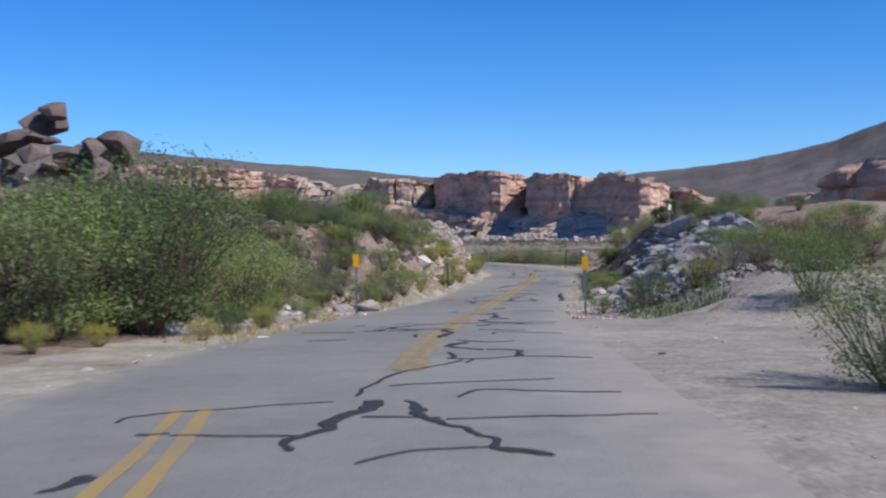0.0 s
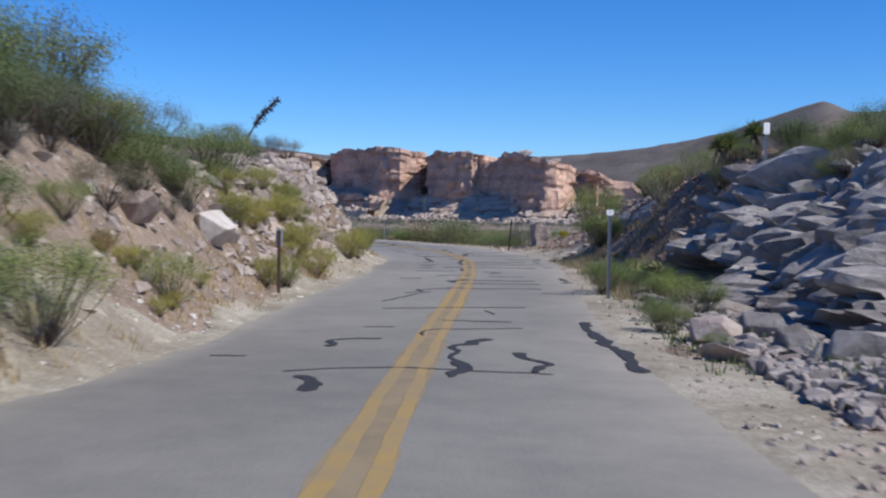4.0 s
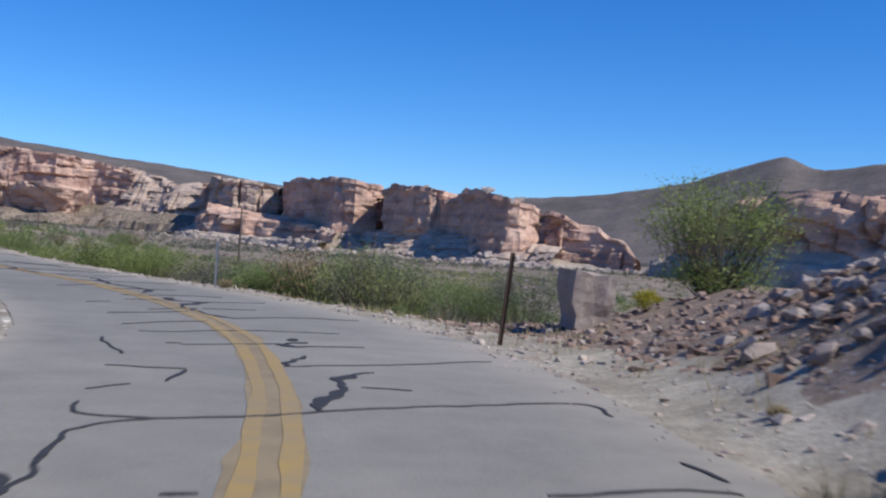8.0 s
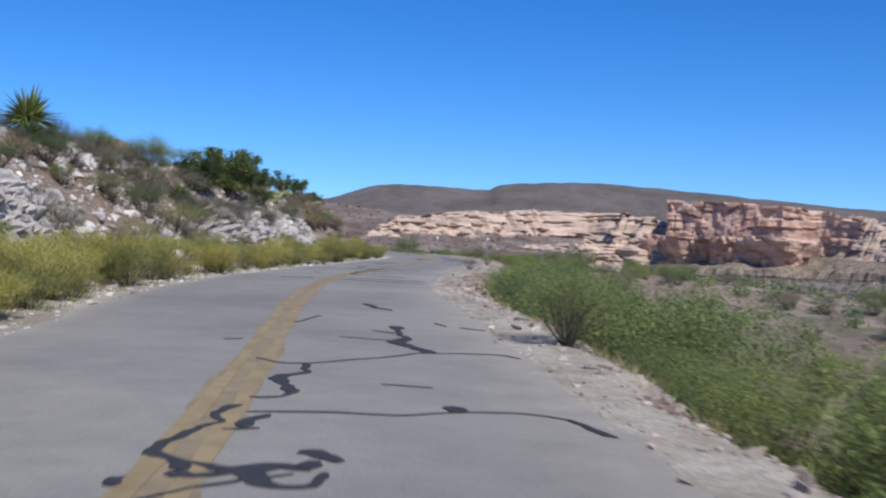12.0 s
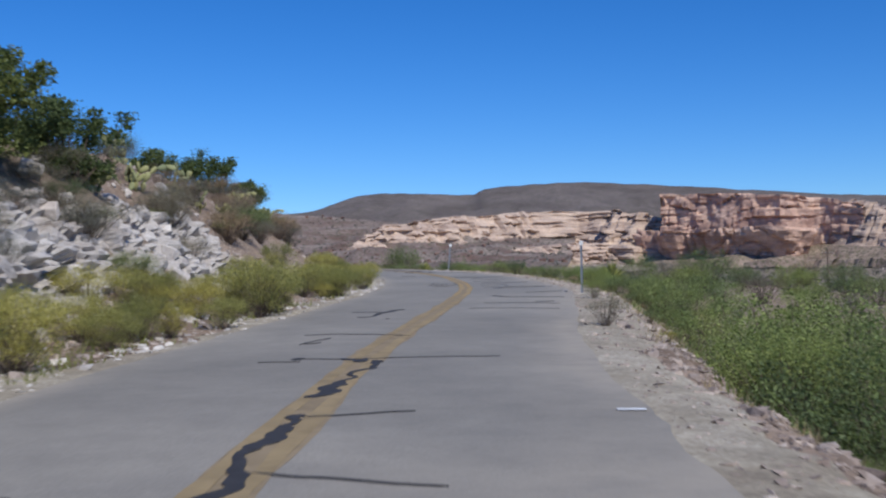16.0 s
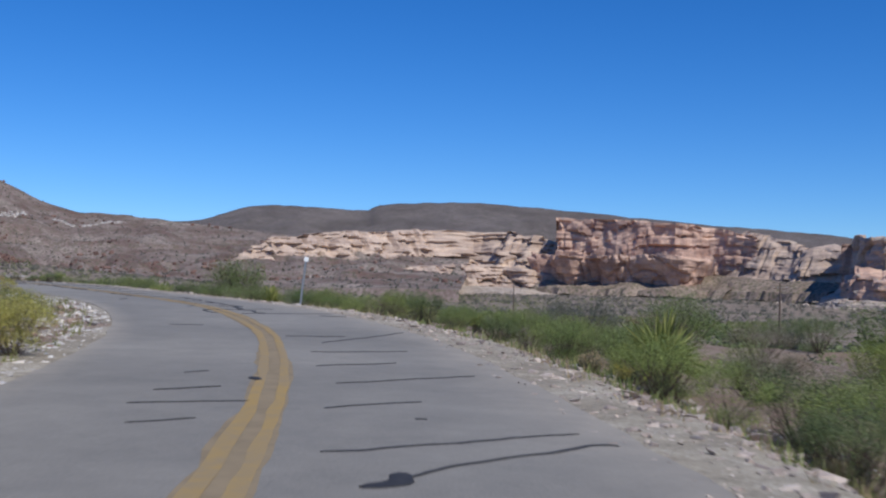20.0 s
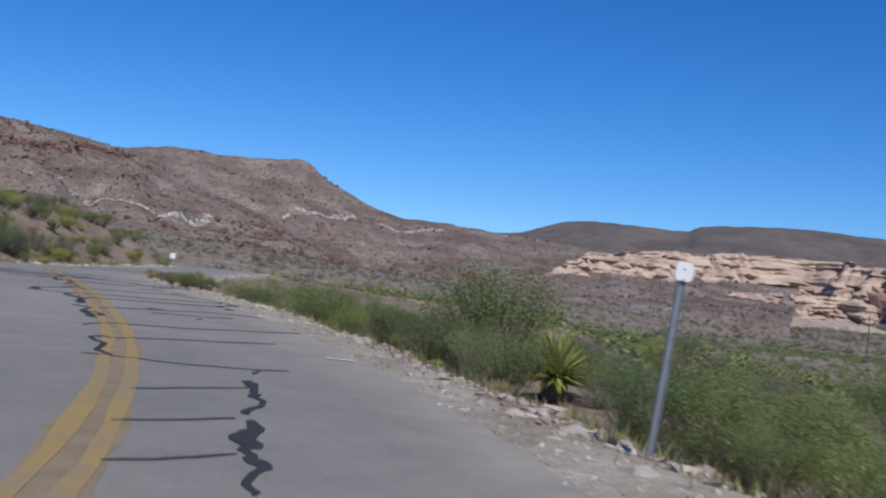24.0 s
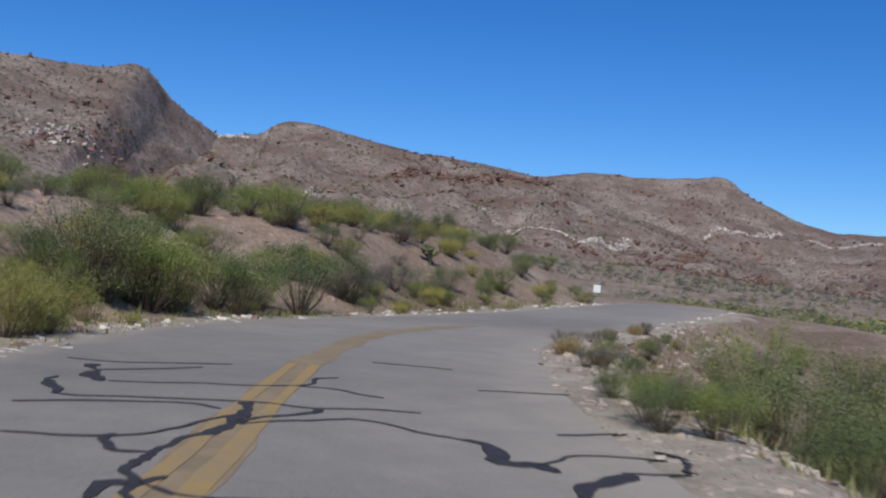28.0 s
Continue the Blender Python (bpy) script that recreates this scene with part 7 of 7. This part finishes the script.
seal((30.89, 1.21), (30.32, 0.78), (29.35, 0.65), (28.72, 0.82), (28.45, 1.16), (28.18, 1.60), w=0.036, blob=0.058)
seal((27.71, -1.58), (27.59, -1.07), (27.28, -0.65), (27.45, -0.07), (27.69, 0.32), (28.14, 1.00), (28.08, 1.59))
seal((28.07, 1.48), (27.69, 1.63), w=0.036, blob=0.058)
seal((28.15, 1.60), (28.60, 2.01), (28.99, 2.60))
seal((26.40, 0.60), (26.65, 0.80), (27.21, 0.86), (27.40, 1.11), w=0.036, blob=0.058)
seal((27.40, 1.11), (27.53, 1.87), (27.73, 2.51))
seal((24.56, 0.73), (24.58, 1.13))
seal((24.58, 1.13), (24.44, 1.27), (24.36, 1.34), w=0.036, blob=0.058)
seal((24.36, 1.34), (24.44, 1.80))
seal((26.64, -0.78), (26.02, -1.31), (25.56, -1.26), (25.21, -1.40), (24.73, -1.45), (24.17, -1.38), w=0.036, blob=0.058)
seal((26.11, -1.71), (26.04, -1.45))
seal((25.09, -1.32), (24.76, -0.58), (24.77, -0.32), (24.62, 0.07), w=0.036, blob=0.058)
seal((24.65, 0.03), (24.44, -0.04), (24.20, -0.18), w=0.036, blob=0.058)
seal((24.70, -1.69), (24.78, -1.45))
seal((24.12, -1.81), (24.22, -1.33))
seal((24.22, -1.29), (24.07, -0.56))
seal((26.93, -2.45), (26.94, -2.21), w=0.036, blob=0.058)
seal((34.89, -0.08), (34.65, 0.56))
seal((38.33, 1.14), (38.38, 2.31), (37.74, 2.59))
seal((39.38, 0.50), (40.43, 0.73), w=0.036, blob=0.058)
seal((36.53, -0.90), (37.59, -0.71))
seal((46.57, -1.40), (46.99, -0.75), (47.05, -0.22), (46.98, 0.49))
seal((50.47, 0.72), (49.74, 0.70), (49.05, 0.42), (47.29, 0.59), (46.33, 0.51), w=0.036, blob=0.058)
seal((46.90, 0.61), (46.79, 1.60))
seal((48.86, 1.26), (48.03, 1.48), (46.93, 1.45), w=0.036, blob=0.058)
seal((46.19, -1.24), (45.64, -0.85), (45.10, -0.85), w=0.036, blob=0.058)
seal((49.14, -1.24), (49.99, -1.27), (50.27, -0.70), w=0.036, blob=0.058)
seal((50.63, -0.12), (51.53, -0.00), (52.16, 1.38))
seal((47.97, -2.58), (47.97, -2.13))
seal((55.19, -1.23), (56.05, 1.47))
seal((55.19, 0.69), (54.45, 0.90))
seal((51.83, -1.15), (51.92, -0.66))
seal((56.94, -1.46), (59.85, -0.65))
seal((53.04, 0.04), (53.14, 1.20))
seal((53.50, 2.46), (51.37, 2.42), (48.89, 2.61), (47.21, 2.67), w=0.07, blob=0.04)
seal((60.49, -0.93), (60.04, -0.80), w=0.036, blob=0.058)
seal((59.27, -1.15), (59.57, -0.97), (59.91, -0.81))
seal((59.27, -1.15), (59.34, -1.07), w=0.036, blob=0.058)
seal((60.50, -0.86), (60.88, -0.36))
seal((60.95, -0.37), (61.09, -0.21), w=0.036, blob=0.058)
seal((61.04, -0.21), (61.08, 0.51), (61.29, 1.29), (61.40, 1.96))
seal((62.72, -0.15), (62.84, 0.46), (63.24, 1.95))
seal((63.11, -0.29), (63.56, -0.31), (64.44, -0.18), w=0.036, blob=0.058)
seal((64.35, -0.17), (64.13, 0.42), (64.46, 1.86))
seal((67.64, 0.68), (68.07, 0.93), w=0.036, blob=0.058)
seal((65.85, -0.91), (66.22, -0.58), (66.47, 0.10))
seal((66.14, 0.59), (66.28, 1.63))
seal((64.72, -1.85), (64.78, -1.25))
seal((65.94, 2.73), (64.46, 2.67), w=0.036, blob=0.058)
seal((64.14, 2.56), (64.19, 2.89), w=0.036, blob=0.058)
seal((60.12, 1.93), (60.00, 2.32), (59.93, 2.67))
seal((68.39, 0.42), (68.34, 0.80))
seal((68.49, -1.65), (68.63, -1.20), (68.70, -0.47))
seal((70.66, -0.83), (70.83, -0.37), (70.87, 0.45), (71.21, 1.55), (71.35, 2.22))
seal((70.42, -1.65), (70.54, -1.20))
seal((68.86, -0.28), (69.21, -0.31), (69.95, -0.27), w=0.036, blob=0.058)
seal((72.85, -0.28), (72.96, 0.36), (73.36, 1.18), (73.86, 2.72))
seal((72.76, -0.27), (74.37, -0.25), (76.84, -0.19), w=0.036, blob=0.058)
seal((74.35, -0.15), (74.95, 1.10), (75.74, 2.25))
seal((76.68, 2.58), (76.31, 2.81), w=0.036, blob=0.058)
seal((75.28, 2.46), (75.09, 2.63), w=0.036, blob=0.058)
seal((75.06, -1.40), (76.57, -1.41), (77.45, -1.50), w=0.036, blob=0.058)
seal((74.35, -1.60), (74.75, -1.40))
seal((72.05, 2.53), (72.10, 2.84))
seal((71.99, -1.66), (72.35, -1.17))
seal((77.03, -1.40), (78.21, -1.48), (79.15, -1.32), (79.64, -0.94), (79.97, -0.11), (80.84, 1.22), (81.58, 2.98), (80.86, 3.20))
seal((80.43, -1.62), (79.79, -1.56), (79.64, -0.94))
seal((80.34, 0.39), (81.74, 0.69), (82.67, 0.76), (83.36, 1.23), w=0.036, blob=0.058)
seal((82.03, 0.92), (81.96, 1.44))
seal((83.60, 0.34), (84.79, 0.64), w=0.036, blob=0.058)
seal((83.56, 0.21), (85.20, 3.20))
seal((81.91, -1.01), (82.91, -0.86))
seal((83.15, -1.72), (83.03, -0.86))
seal((77.46, 1.71), (77.79, 2.86), (77.74, 3.08))
seal((78.73, 3.02), (78.12, 3.13))
seal((77.05, -0.56), (77.08, -0.35))
seal((81.20, -1.68), (81.65, -1.33))
seal((86.49, -1.93), (84.37, -1.62))
seal((88.74, -1.57), (89.38, -0.73), (89.63, -0.10))
seal((90.96, -1.58), (91.25, -0.70), (91.68, -0.04))
seal((93.49, -1.58), (93.79, -1.05))
seal((92.31, 0.10), (91.49, 0.15), (90.45, 0.51), w=0.036, blob=0.058)
seal((92.53, 0.26), (92.50, 0.16), (93.73, 0.51), (94.32, 0.92), w=0.036, blob=0.058)
seal((92.60, 0.46), (92.68, 1.54))
seal((90.45, 0.51), (91.12, 1.64), (91.20, 3.12))
seal((87.56, -1.41), (87.60, -0.89), (87.93, -0.15), (88.25, 0.51), (88.33, 1.78))
seal((85.72, -0.92), (85.99, -0.26), (86.25, 0.42))
seal((86.25, 0.42), (86.02, 0.55), (86.01, 0.71), w=0.036, blob=0.058)
seal((85.88, 0.54), (86.09, 0.82), w=0.036, blob=0.058)
seal((86.09, 0.82), (86.17, 1.22), (86.28, 1.67))
seal((86.79, 0.63), (86.72, 0.78), (87.13, 0.87), w=0.036, blob=0.058)
seal((86.19, 0.42), (86.39, 0.46), (86.73, 0.81), w=0.036, blob=0.058)
seal((85.86, -1.10), (85.90, -0.90))
seal((91.94, -0.73), (92.44, -0.01))
seal((102.97, 1.06), (102.02, 0.78), (100.47, 0.65), (98.99, 0.67), (97.69, 0.86), w=0.036, blob=0.058)
seal((97.69, 0.86), (97.27, 0.45), (96.68, 0.34), w=0.036, blob=0.058)
seal((101.08, -0.16), (101.37, 0.63), (101.48, 1.31), (101.57, 2.93))
seal((98.70, -1.12), (99.07, -0.49), (99.51, 0.05))
seal((97.85, -0.05), (98.13, 0.60), (98.30, 1.58))
seal((95.80, -0.39), (95.92, 0.24), (96.11, 0.52), (96.25, 1.32), (96.24, 2.02))
seal((94.46, -0.64), (94.52, -0.20), (94.50, 0.27), (94.46, 1.11), (94.68, 1.71), (94.96, 2.58))
seal((94.55, 0.16), (94.70, 0.37), (95.11, 0.44), (95.31, 0.59), w=0.036, blob=0.058)
seal((94.62, 0.37), (94.49, 0.56), w=0.036, blob=0.058)
seal((94.45, 0.95), (94.25, 0.83), (94.07, 0.66), w=0.036, blob=0.058)
seal((104.51, -0.07), (105.91, -0.05), (107.54, 0.14), (109.25, 0.07), (110.94, -0.09), w=0.036, blob=0.058)
seal((104.20, 0.52), (103.71, 0.64), (103.46, 0.98), (103.39, 1.72), w=0.036, blob=0.058)
seal((104.32, 0.01), (104.56, 1.01), (104.50, 2.05), (105.04, 3.20))
seal((105.69, -1.08), (106.39, -0.09), (106.68, 0.13))
seal((106.46, 0.19), (106.23, 1.57), (106.43, 3.20))
seal((106.99, 0.11), (107.13, 1.66), (107.19, 3.10))
seal((107.15, -1.36), (107.48, -0.35))
seal((108.46, -1.37), (108.69, -0.14))
seal((109.61, -1.54), (109.69, -0.19))
seal((109.76, -0.00), (110.10, 0.91), (110.64, 1.22), (109.87, 1.97), (110.34, 3.10))
seal((110.15, 1.18), (109.52, 2.12), (108.90, 2.42), (108.15, 3.20))
seal((111.69, -0.40), (112.85, 0.74))
seal((112.39, -0.22), (112.61, -0.15), w=0.036, blob=0.058)
seal((112.83, 0.00), (113.36, -0.10), (113.78, -0.11), (114.28, 0.01), (114.89, 0.02), (115.40, 0.21), w=0.036, blob=0.058)
seal((112.80, 0.01), (112.76, 0.15), (112.87, 0.34), w=0.036, blob=0.058)
seal((113.16, -0.02), (112.94, 0.33), (113.06, 0.66), (112.95, 0.81), (113.24, 0.87), w=0.036, blob=0.058)
seal((113.61, 0.80), (113.35, 0.98), w=0.036, blob=0.058)
seal((113.24, 0.87), (113.47, 0.90), w=0.036, blob=0.058)
seal((112.90, 0.37), (112.53, 0.57), (112.56, 0.83), (112.91, 0.88), w=0.036, blob=0.058)
seal((114.26, 0.14), (114.37, 0.41))
seal((114.37, 0.41), (114.98, 0.48), w=0.036, blob=0.058)
seal((115.09, 0.24), (115.21, 0.81), (115.16, 1.46), (115.39, 1.95), (115.55, 2.61), (115.20, 2.98))
seal((115.20, 2.98), (114.76, 3.08), (114.48, 3.15), w=0.036, blob=0.058)
seal((115.74, 1.93), (115.40, 1.97), w=0.036, blob=0.058)
seal((115.87, 0.19), (115.97, 0.48))
seal((115.97, 0.46), (117.08, 0.41), (117.62, 0.52), (118.36, 0.45), w=0.036, blob=0.058)
seal((118.73, 0.01), (118.40, 0.45), (118.96, 1.20), (119.82, 1.92))
seal((119.82, 1.92), (120.01, 2.95), (119.67, 3.20))
seal((119.84, 1.96), (120.71, 1.86), (121.66, 1.84), (123.16, 1.83), w=0.036, blob=0.058)
seal((126.21, 1.80), (127.69, 1.28), w=0.036, blob=0.058)
seal((122.37, 1.41), (122.09, 1.74))
seal((116.99, 1.39), (116.87, 1.89))
seal((120.61, -0.58), (120.71, -0.34))
seal((123.13, 0.21), (124.51, 0.61))
seal((123.94, 2.46), (123.46, 2.60))
seal((123.37, 2.82), (123.07, 3.20))
seal((121.33, 0.92), (121.15, 1.69))
seal((140.65, -1.62), (140.73, -1.17), (140.78, -0.67))
seal((141.61, 0.44), (141.57, 1.12), (141.34, 1.71), (141.17, 2.85))
seal((140.12, 0.31), (140.04, 0.54), w=0.036, blob=0.058)
seal((140.04, 0.54), (139.98, 1.23), (139.77, 1.46), (139.60, 2.11), (139.31, 2.88))
seal((144.68, 0.20), (144.30, 1.12), (144.15, 1.96))
seal((147.26, 0.09), (146.86, 1.35))
seal((145.13, 0.07), (146.40, -0.02), (148.35, 0.01), (149.78, 0.03), w=0.036, blob=0.058)
seal((150.89, 0.00), (154.64, 0.15), w=0.036, blob=0.058)
seal((149.64, 0.04), (149.99, 0.99))
seal((146.55, -1.54), (146.62, -1.22))
seal((154.99, -0.85), (154.85, -0.23), (155.02, 0.47), (155.25, 1.79))
seal((155.15, -0.87), (154.89, -0.78), w=0.036, blob=0.058)
seal((154.89, -0.38), (154.56, -0.08), w=0.036, blob=0.058)
seal((154.39, 0.02), (154.89, 0.09), w=0.036, blob=0.058)
seal((154.62, -1.40), (154.62, -0.83))
seal((159.11, -1.68), (159.18, -0.93), (158.65, 0.22))
seal((157.30, -1.36), (158.45, -1.08))
seal((157.35, -1.28), (157.62, -1.08))
seal((165.30, -1.98), (165.14, -1.21))
seal((163.43, -1.55), (163.54, -1.26), (164.55, -1.23), (165.57, -1.17), (166.01, -0.79), w=0.036, blob=0.058)
seal((166.07, 0.67), (166.26, 1.01), (166.30, 1.94), (166.05, 2.77))
seal((168.46, 0.90), (168.50, 1.75), (168.29, 2.81))
seal((169.07, 2.19), (169.33, 2.69))
seal((172.55, 1.01), (171.73, 1.47), (171.61, 3.02))
seal((172.55, 1.01), (172.05, 1.18), w=0.036, blob=0.058)
seal((174.66, 1.94), (175.80, 3.17))
seal((162.88, -0.85), (162.97, -0.78))
seal((178.64, 0.97), (178.83, 1.22), (179.18, 1.36), w=0.036, blob=0.058)
seal((178.93, 1.19), (179.43, 1.46), (179.99, 2.13), (180.70, 2.97), (180.70, 3.20))
seal((180.09, 0.63), (180.39, 1.25), (181.38, 3.00))
seal((182.85, 0.64), (183.59, 1.72))
seal((182.14, 1.53), (182.15, 1.65))
seal((185.37, 0.81), (186.70, 2.83))
seal((187.66, 0.62), (188.42, 1.88))
seal((190.15, 0.62), (190.70, 2.36))
seal((181.65, -1.19), (181.98, -0.59))
seal((183.16, -1.43), (183.36, -0.18))
seal((184.46, -1.35), (184.83, -0.60))
seal((193.68, 0.36), (193.90, 1.60))
seal((192.18, 0.96), (195.62, 3.20))
seal((186.54, -1.20), (186.76, -0.88))
seal((185.95, -0.31), (185.56, -0.15), w=0.036, blob=0.058)
seal((197.06, -1.89), (196.90, -1.15))
seal((201.65, 2.54), (201.47, 2.98), (201.45, 3.20), w=0.036, blob=0.058)
seal((201.65, 0.35), (201.80, 0.60), w=0.036, blob=0.058)
seal((201.80, 0.60), (201.96, 0.98), (202.11, 1.58), (202.41, 2.29))
seal((202.41, 2.29), (202.64, 3.20))
seal((202.13, 1.04), (202.56, 0.87), (203.37, 1.02), (203.52, 0.78), (203.86, 0.58), w=0.036, blob=0.058)
seal((203.40, -0.44), (203.83, 0.51))
seal((203.89, 0.58), (204.23, 0.81), w=0.036, blob=0.058)
seal((204.22, 0.83), (204.39, 1.33), (204.62, 1.91))
seal((204.23, 0.81), (204.90, 0.88), (205.60, 0.74), w=0.036, blob=0.058)
seal((205.53, 0.45), (205.58, 0.88))
seal((205.58, 0.88), (205.98, 1.21), (206.43, 1.16), (206.79, 0.95), w=0.036, blob=0.058)
seal((206.35, 0.26), (206.66, 0.94))
seal((207.14, 1.14), (208.34, 1.13), (208.59, 1.02), (209.82, 1.28), w=0.036, blob=0.058)
seal((207.83, 0.20), (208.34, 1.03))
seal((209.33, 0.13), (209.89, 1.06))
seal((210.14, 1.20), (211.79, 1.31), (212.48, 1.32), w=0.036, blob=0.058)
seal((211.22, 0.17), (211.94, 1.33))
seal((205.39, -0.53), (205.91, -0.14))
seal((202.12, -0.47), (202.79, -0.48), (203.14, -0.44), w=0.036, blob=0.058)
seal((202.02, -0.43), (201.97, -0.27))
seal((210.19, -1.62), (211.50, -1.04))
seal((214.01, -0.42), (213.99, -0.21), (213.81, 0.23), (213.67, 0.60), (213.64, 1.30), (213.75, 1.94))
seal((213.96, -0.17), (214.99, -0.28), (216.22, -0.28), (216.04, -0.10), w=0.036, blob=0.058)
seal((213.17, 1.46), (213.55, 1.58))
seal((216.06, -0.08), (216.57, 0.74), (217.15, 2.31))
seal((217.82, -0.48), (218.30, -0.11), (218.74, 1.37), (219.58, 3.20))
seal((219.31, -0.23), (219.80, -0.29), (220.45, -0.25), (220.94, -0.30), (221.43, -0.14), w=0.036, blob=0.058)
seal((219.74, -0.21), (220.24, -0.07), (220.56, -0.16), w=0.036, blob=0.058)
seal((221.77, -0.60), (221.49, -0.28), w=0.036, blob=0.058)
seal((221.43, -0.14), (221.93, 0.45), (222.31, 1.23))
seal((222.49, 0.89), (222.31, 1.23), w=0.036, blob=0.058)
seal((222.32, 1.23), (222.75, 2.26), (222.67, 3.20))
seal((221.37, 0.86), (221.49, 1.36), (221.45, 1.89), (221.76, 2.44))
seal((220.78, 1.59), (220.83, 1.74), w=0.036, blob=0.058)
seal((222.41, -0.41), (223.42, -0.18), (224.66, -0.42), (224.96, -0.32), w=0.036, blob=0.058)
seal((223.60, -0.12), (224.11, -0.05), (224.41, 0.96), (225.04, 2.62))
seal((225.04, 2.62), (225.80, 3.12), (226.95, 3.00), w=0.036, blob=0.058)
seal((224.59, 2.72), (224.14, 2.81), w=0.036, blob=0.058)
seal((225.69, -1.09), (225.37, -0.31), (225.72, 0.93), (226.43, 3.04))
seal((225.71, -1.16), (226.44, -1.09), w=0.036, blob=0.058)
seal((226.54, -1.11), (227.57, -0.19))
seal((227.63, -0.34), (228.61, -0.11), (231.73, -0.08), w=0.036, blob=0.058)
seal((227.29, -0.17), (228.49, 2.12))
seal((228.49, 2.12), (226.98, 3.04))
seal((231.42, -1.96), (230.93, -1.85), w=0.036, blob=0.058)
seal((229.41, 2.38), (228.97, 2.58), w=0.036, blob=0.058)
seal((229.78, 1.54), (230.26, 2.28))
seal((238.60, -2.78), (238.34, -2.16), (238.62, -1.55), (238.94, -0.84))
seal((237.41, -2.28), (238.01, -2.29), w=0.036, blob=0.058)
seal((238.33, -1.08), (237.68, -1.72), (237.43, -2.06))
seal((237.43, -2.06), (236.77, -2.03), (236.38, -1.69), w=0.036, blob=0.058)
seal((236.38, -1.69), (236.50, -1.09), (236.64, -0.42), (237.00, 0.13), (237.57, 0.33), (238.12, 0.56))
seal((236.88, 0.15), (236.92, 0.56), (236.57, 0.88), (236.39, 1.12))
seal((236.57, -2.21), (236.19, -2.22), (235.63, -1.99), (235.16, -1.81), w=0.036, blob=0.058)
seal((235.16, -1.81), (235.06, -1.53), (235.27, -0.82), (235.36, -0.22), (235.33, 0.20), (235.20, 0.53), (235.39, 1.14), (235.42, 1.49))
seal((234.53, -1.99), (234.75, -1.44), (234.94, -0.65), (234.74, -0.27))
seal((235.26, -0.10), (234.04, -0.06), (233.17, -0.21), (232.83, -0.26), (232.50, -0.38), (232.22, -0.38), (231.70, -0.27), (231.46, -0.13), w=0.036, blob=0.058)
seal((231.46, -0.13), (231.27, 0.14), (231.31, 0.51), (231.50, 1.13), (231.64, 1.63))
seal((233.91, 0.03), (234.39, 0.50), (234.71, 0.87), (234.58, 1.21), (234.24, 1.45), (233.99, 1.77))
seal((233.99, 1.77), (233.84, 1.94), (233.15, 2.02), (233.03, 2.17), (233.09, 2.34), (232.81, 2.47), w=0.036, blob=0.058)
seal((233.88, -0.03), (234.34, 0.08), (234.81, 0.46), (235.16, 0.53), w=0.03, blob=0.03)
seal((233.09, 2.34), (233.46, 2.56), (233.62, 2.81), (233.65, 3.40))
seal((234.08, 3.40), (233.89, 3.48), (233.25, 3.42), (233.12, 3.48), w=0.03, blob=0.03)
seal((233.09, 3.44), (232.95, 2.90))
seal((232.95, 2.90), (232.67, 2.68), (232.38, 2.54), (231.98, 2.47), (231.80, 2.18), w=0.036, blob=0.058)
seal((232.99, -1.52), (233.03, -1.06), (233.13, -0.77), (233.29, -0.56), (233.81, -0.33), (234.36, -0.11))
seal((233.14, -0.73), (232.82, -0.70), (232.48, -0.56), (232.50, -0.38), w=0.036, blob=0.058)
seal((231.47, -0.19), (231.43, -0.34), (231.24, -0.35), (231.05, -0.34), w=0.036, blob=0.058)
seal((234.64, 2.66), (234.85, 3.02), (235.01, 3.36))
seal((237.86, 2.18), (238.07, 2.90), (238.17, 3.30))
seal((240.72, 0.80), (240.54, 1.93))
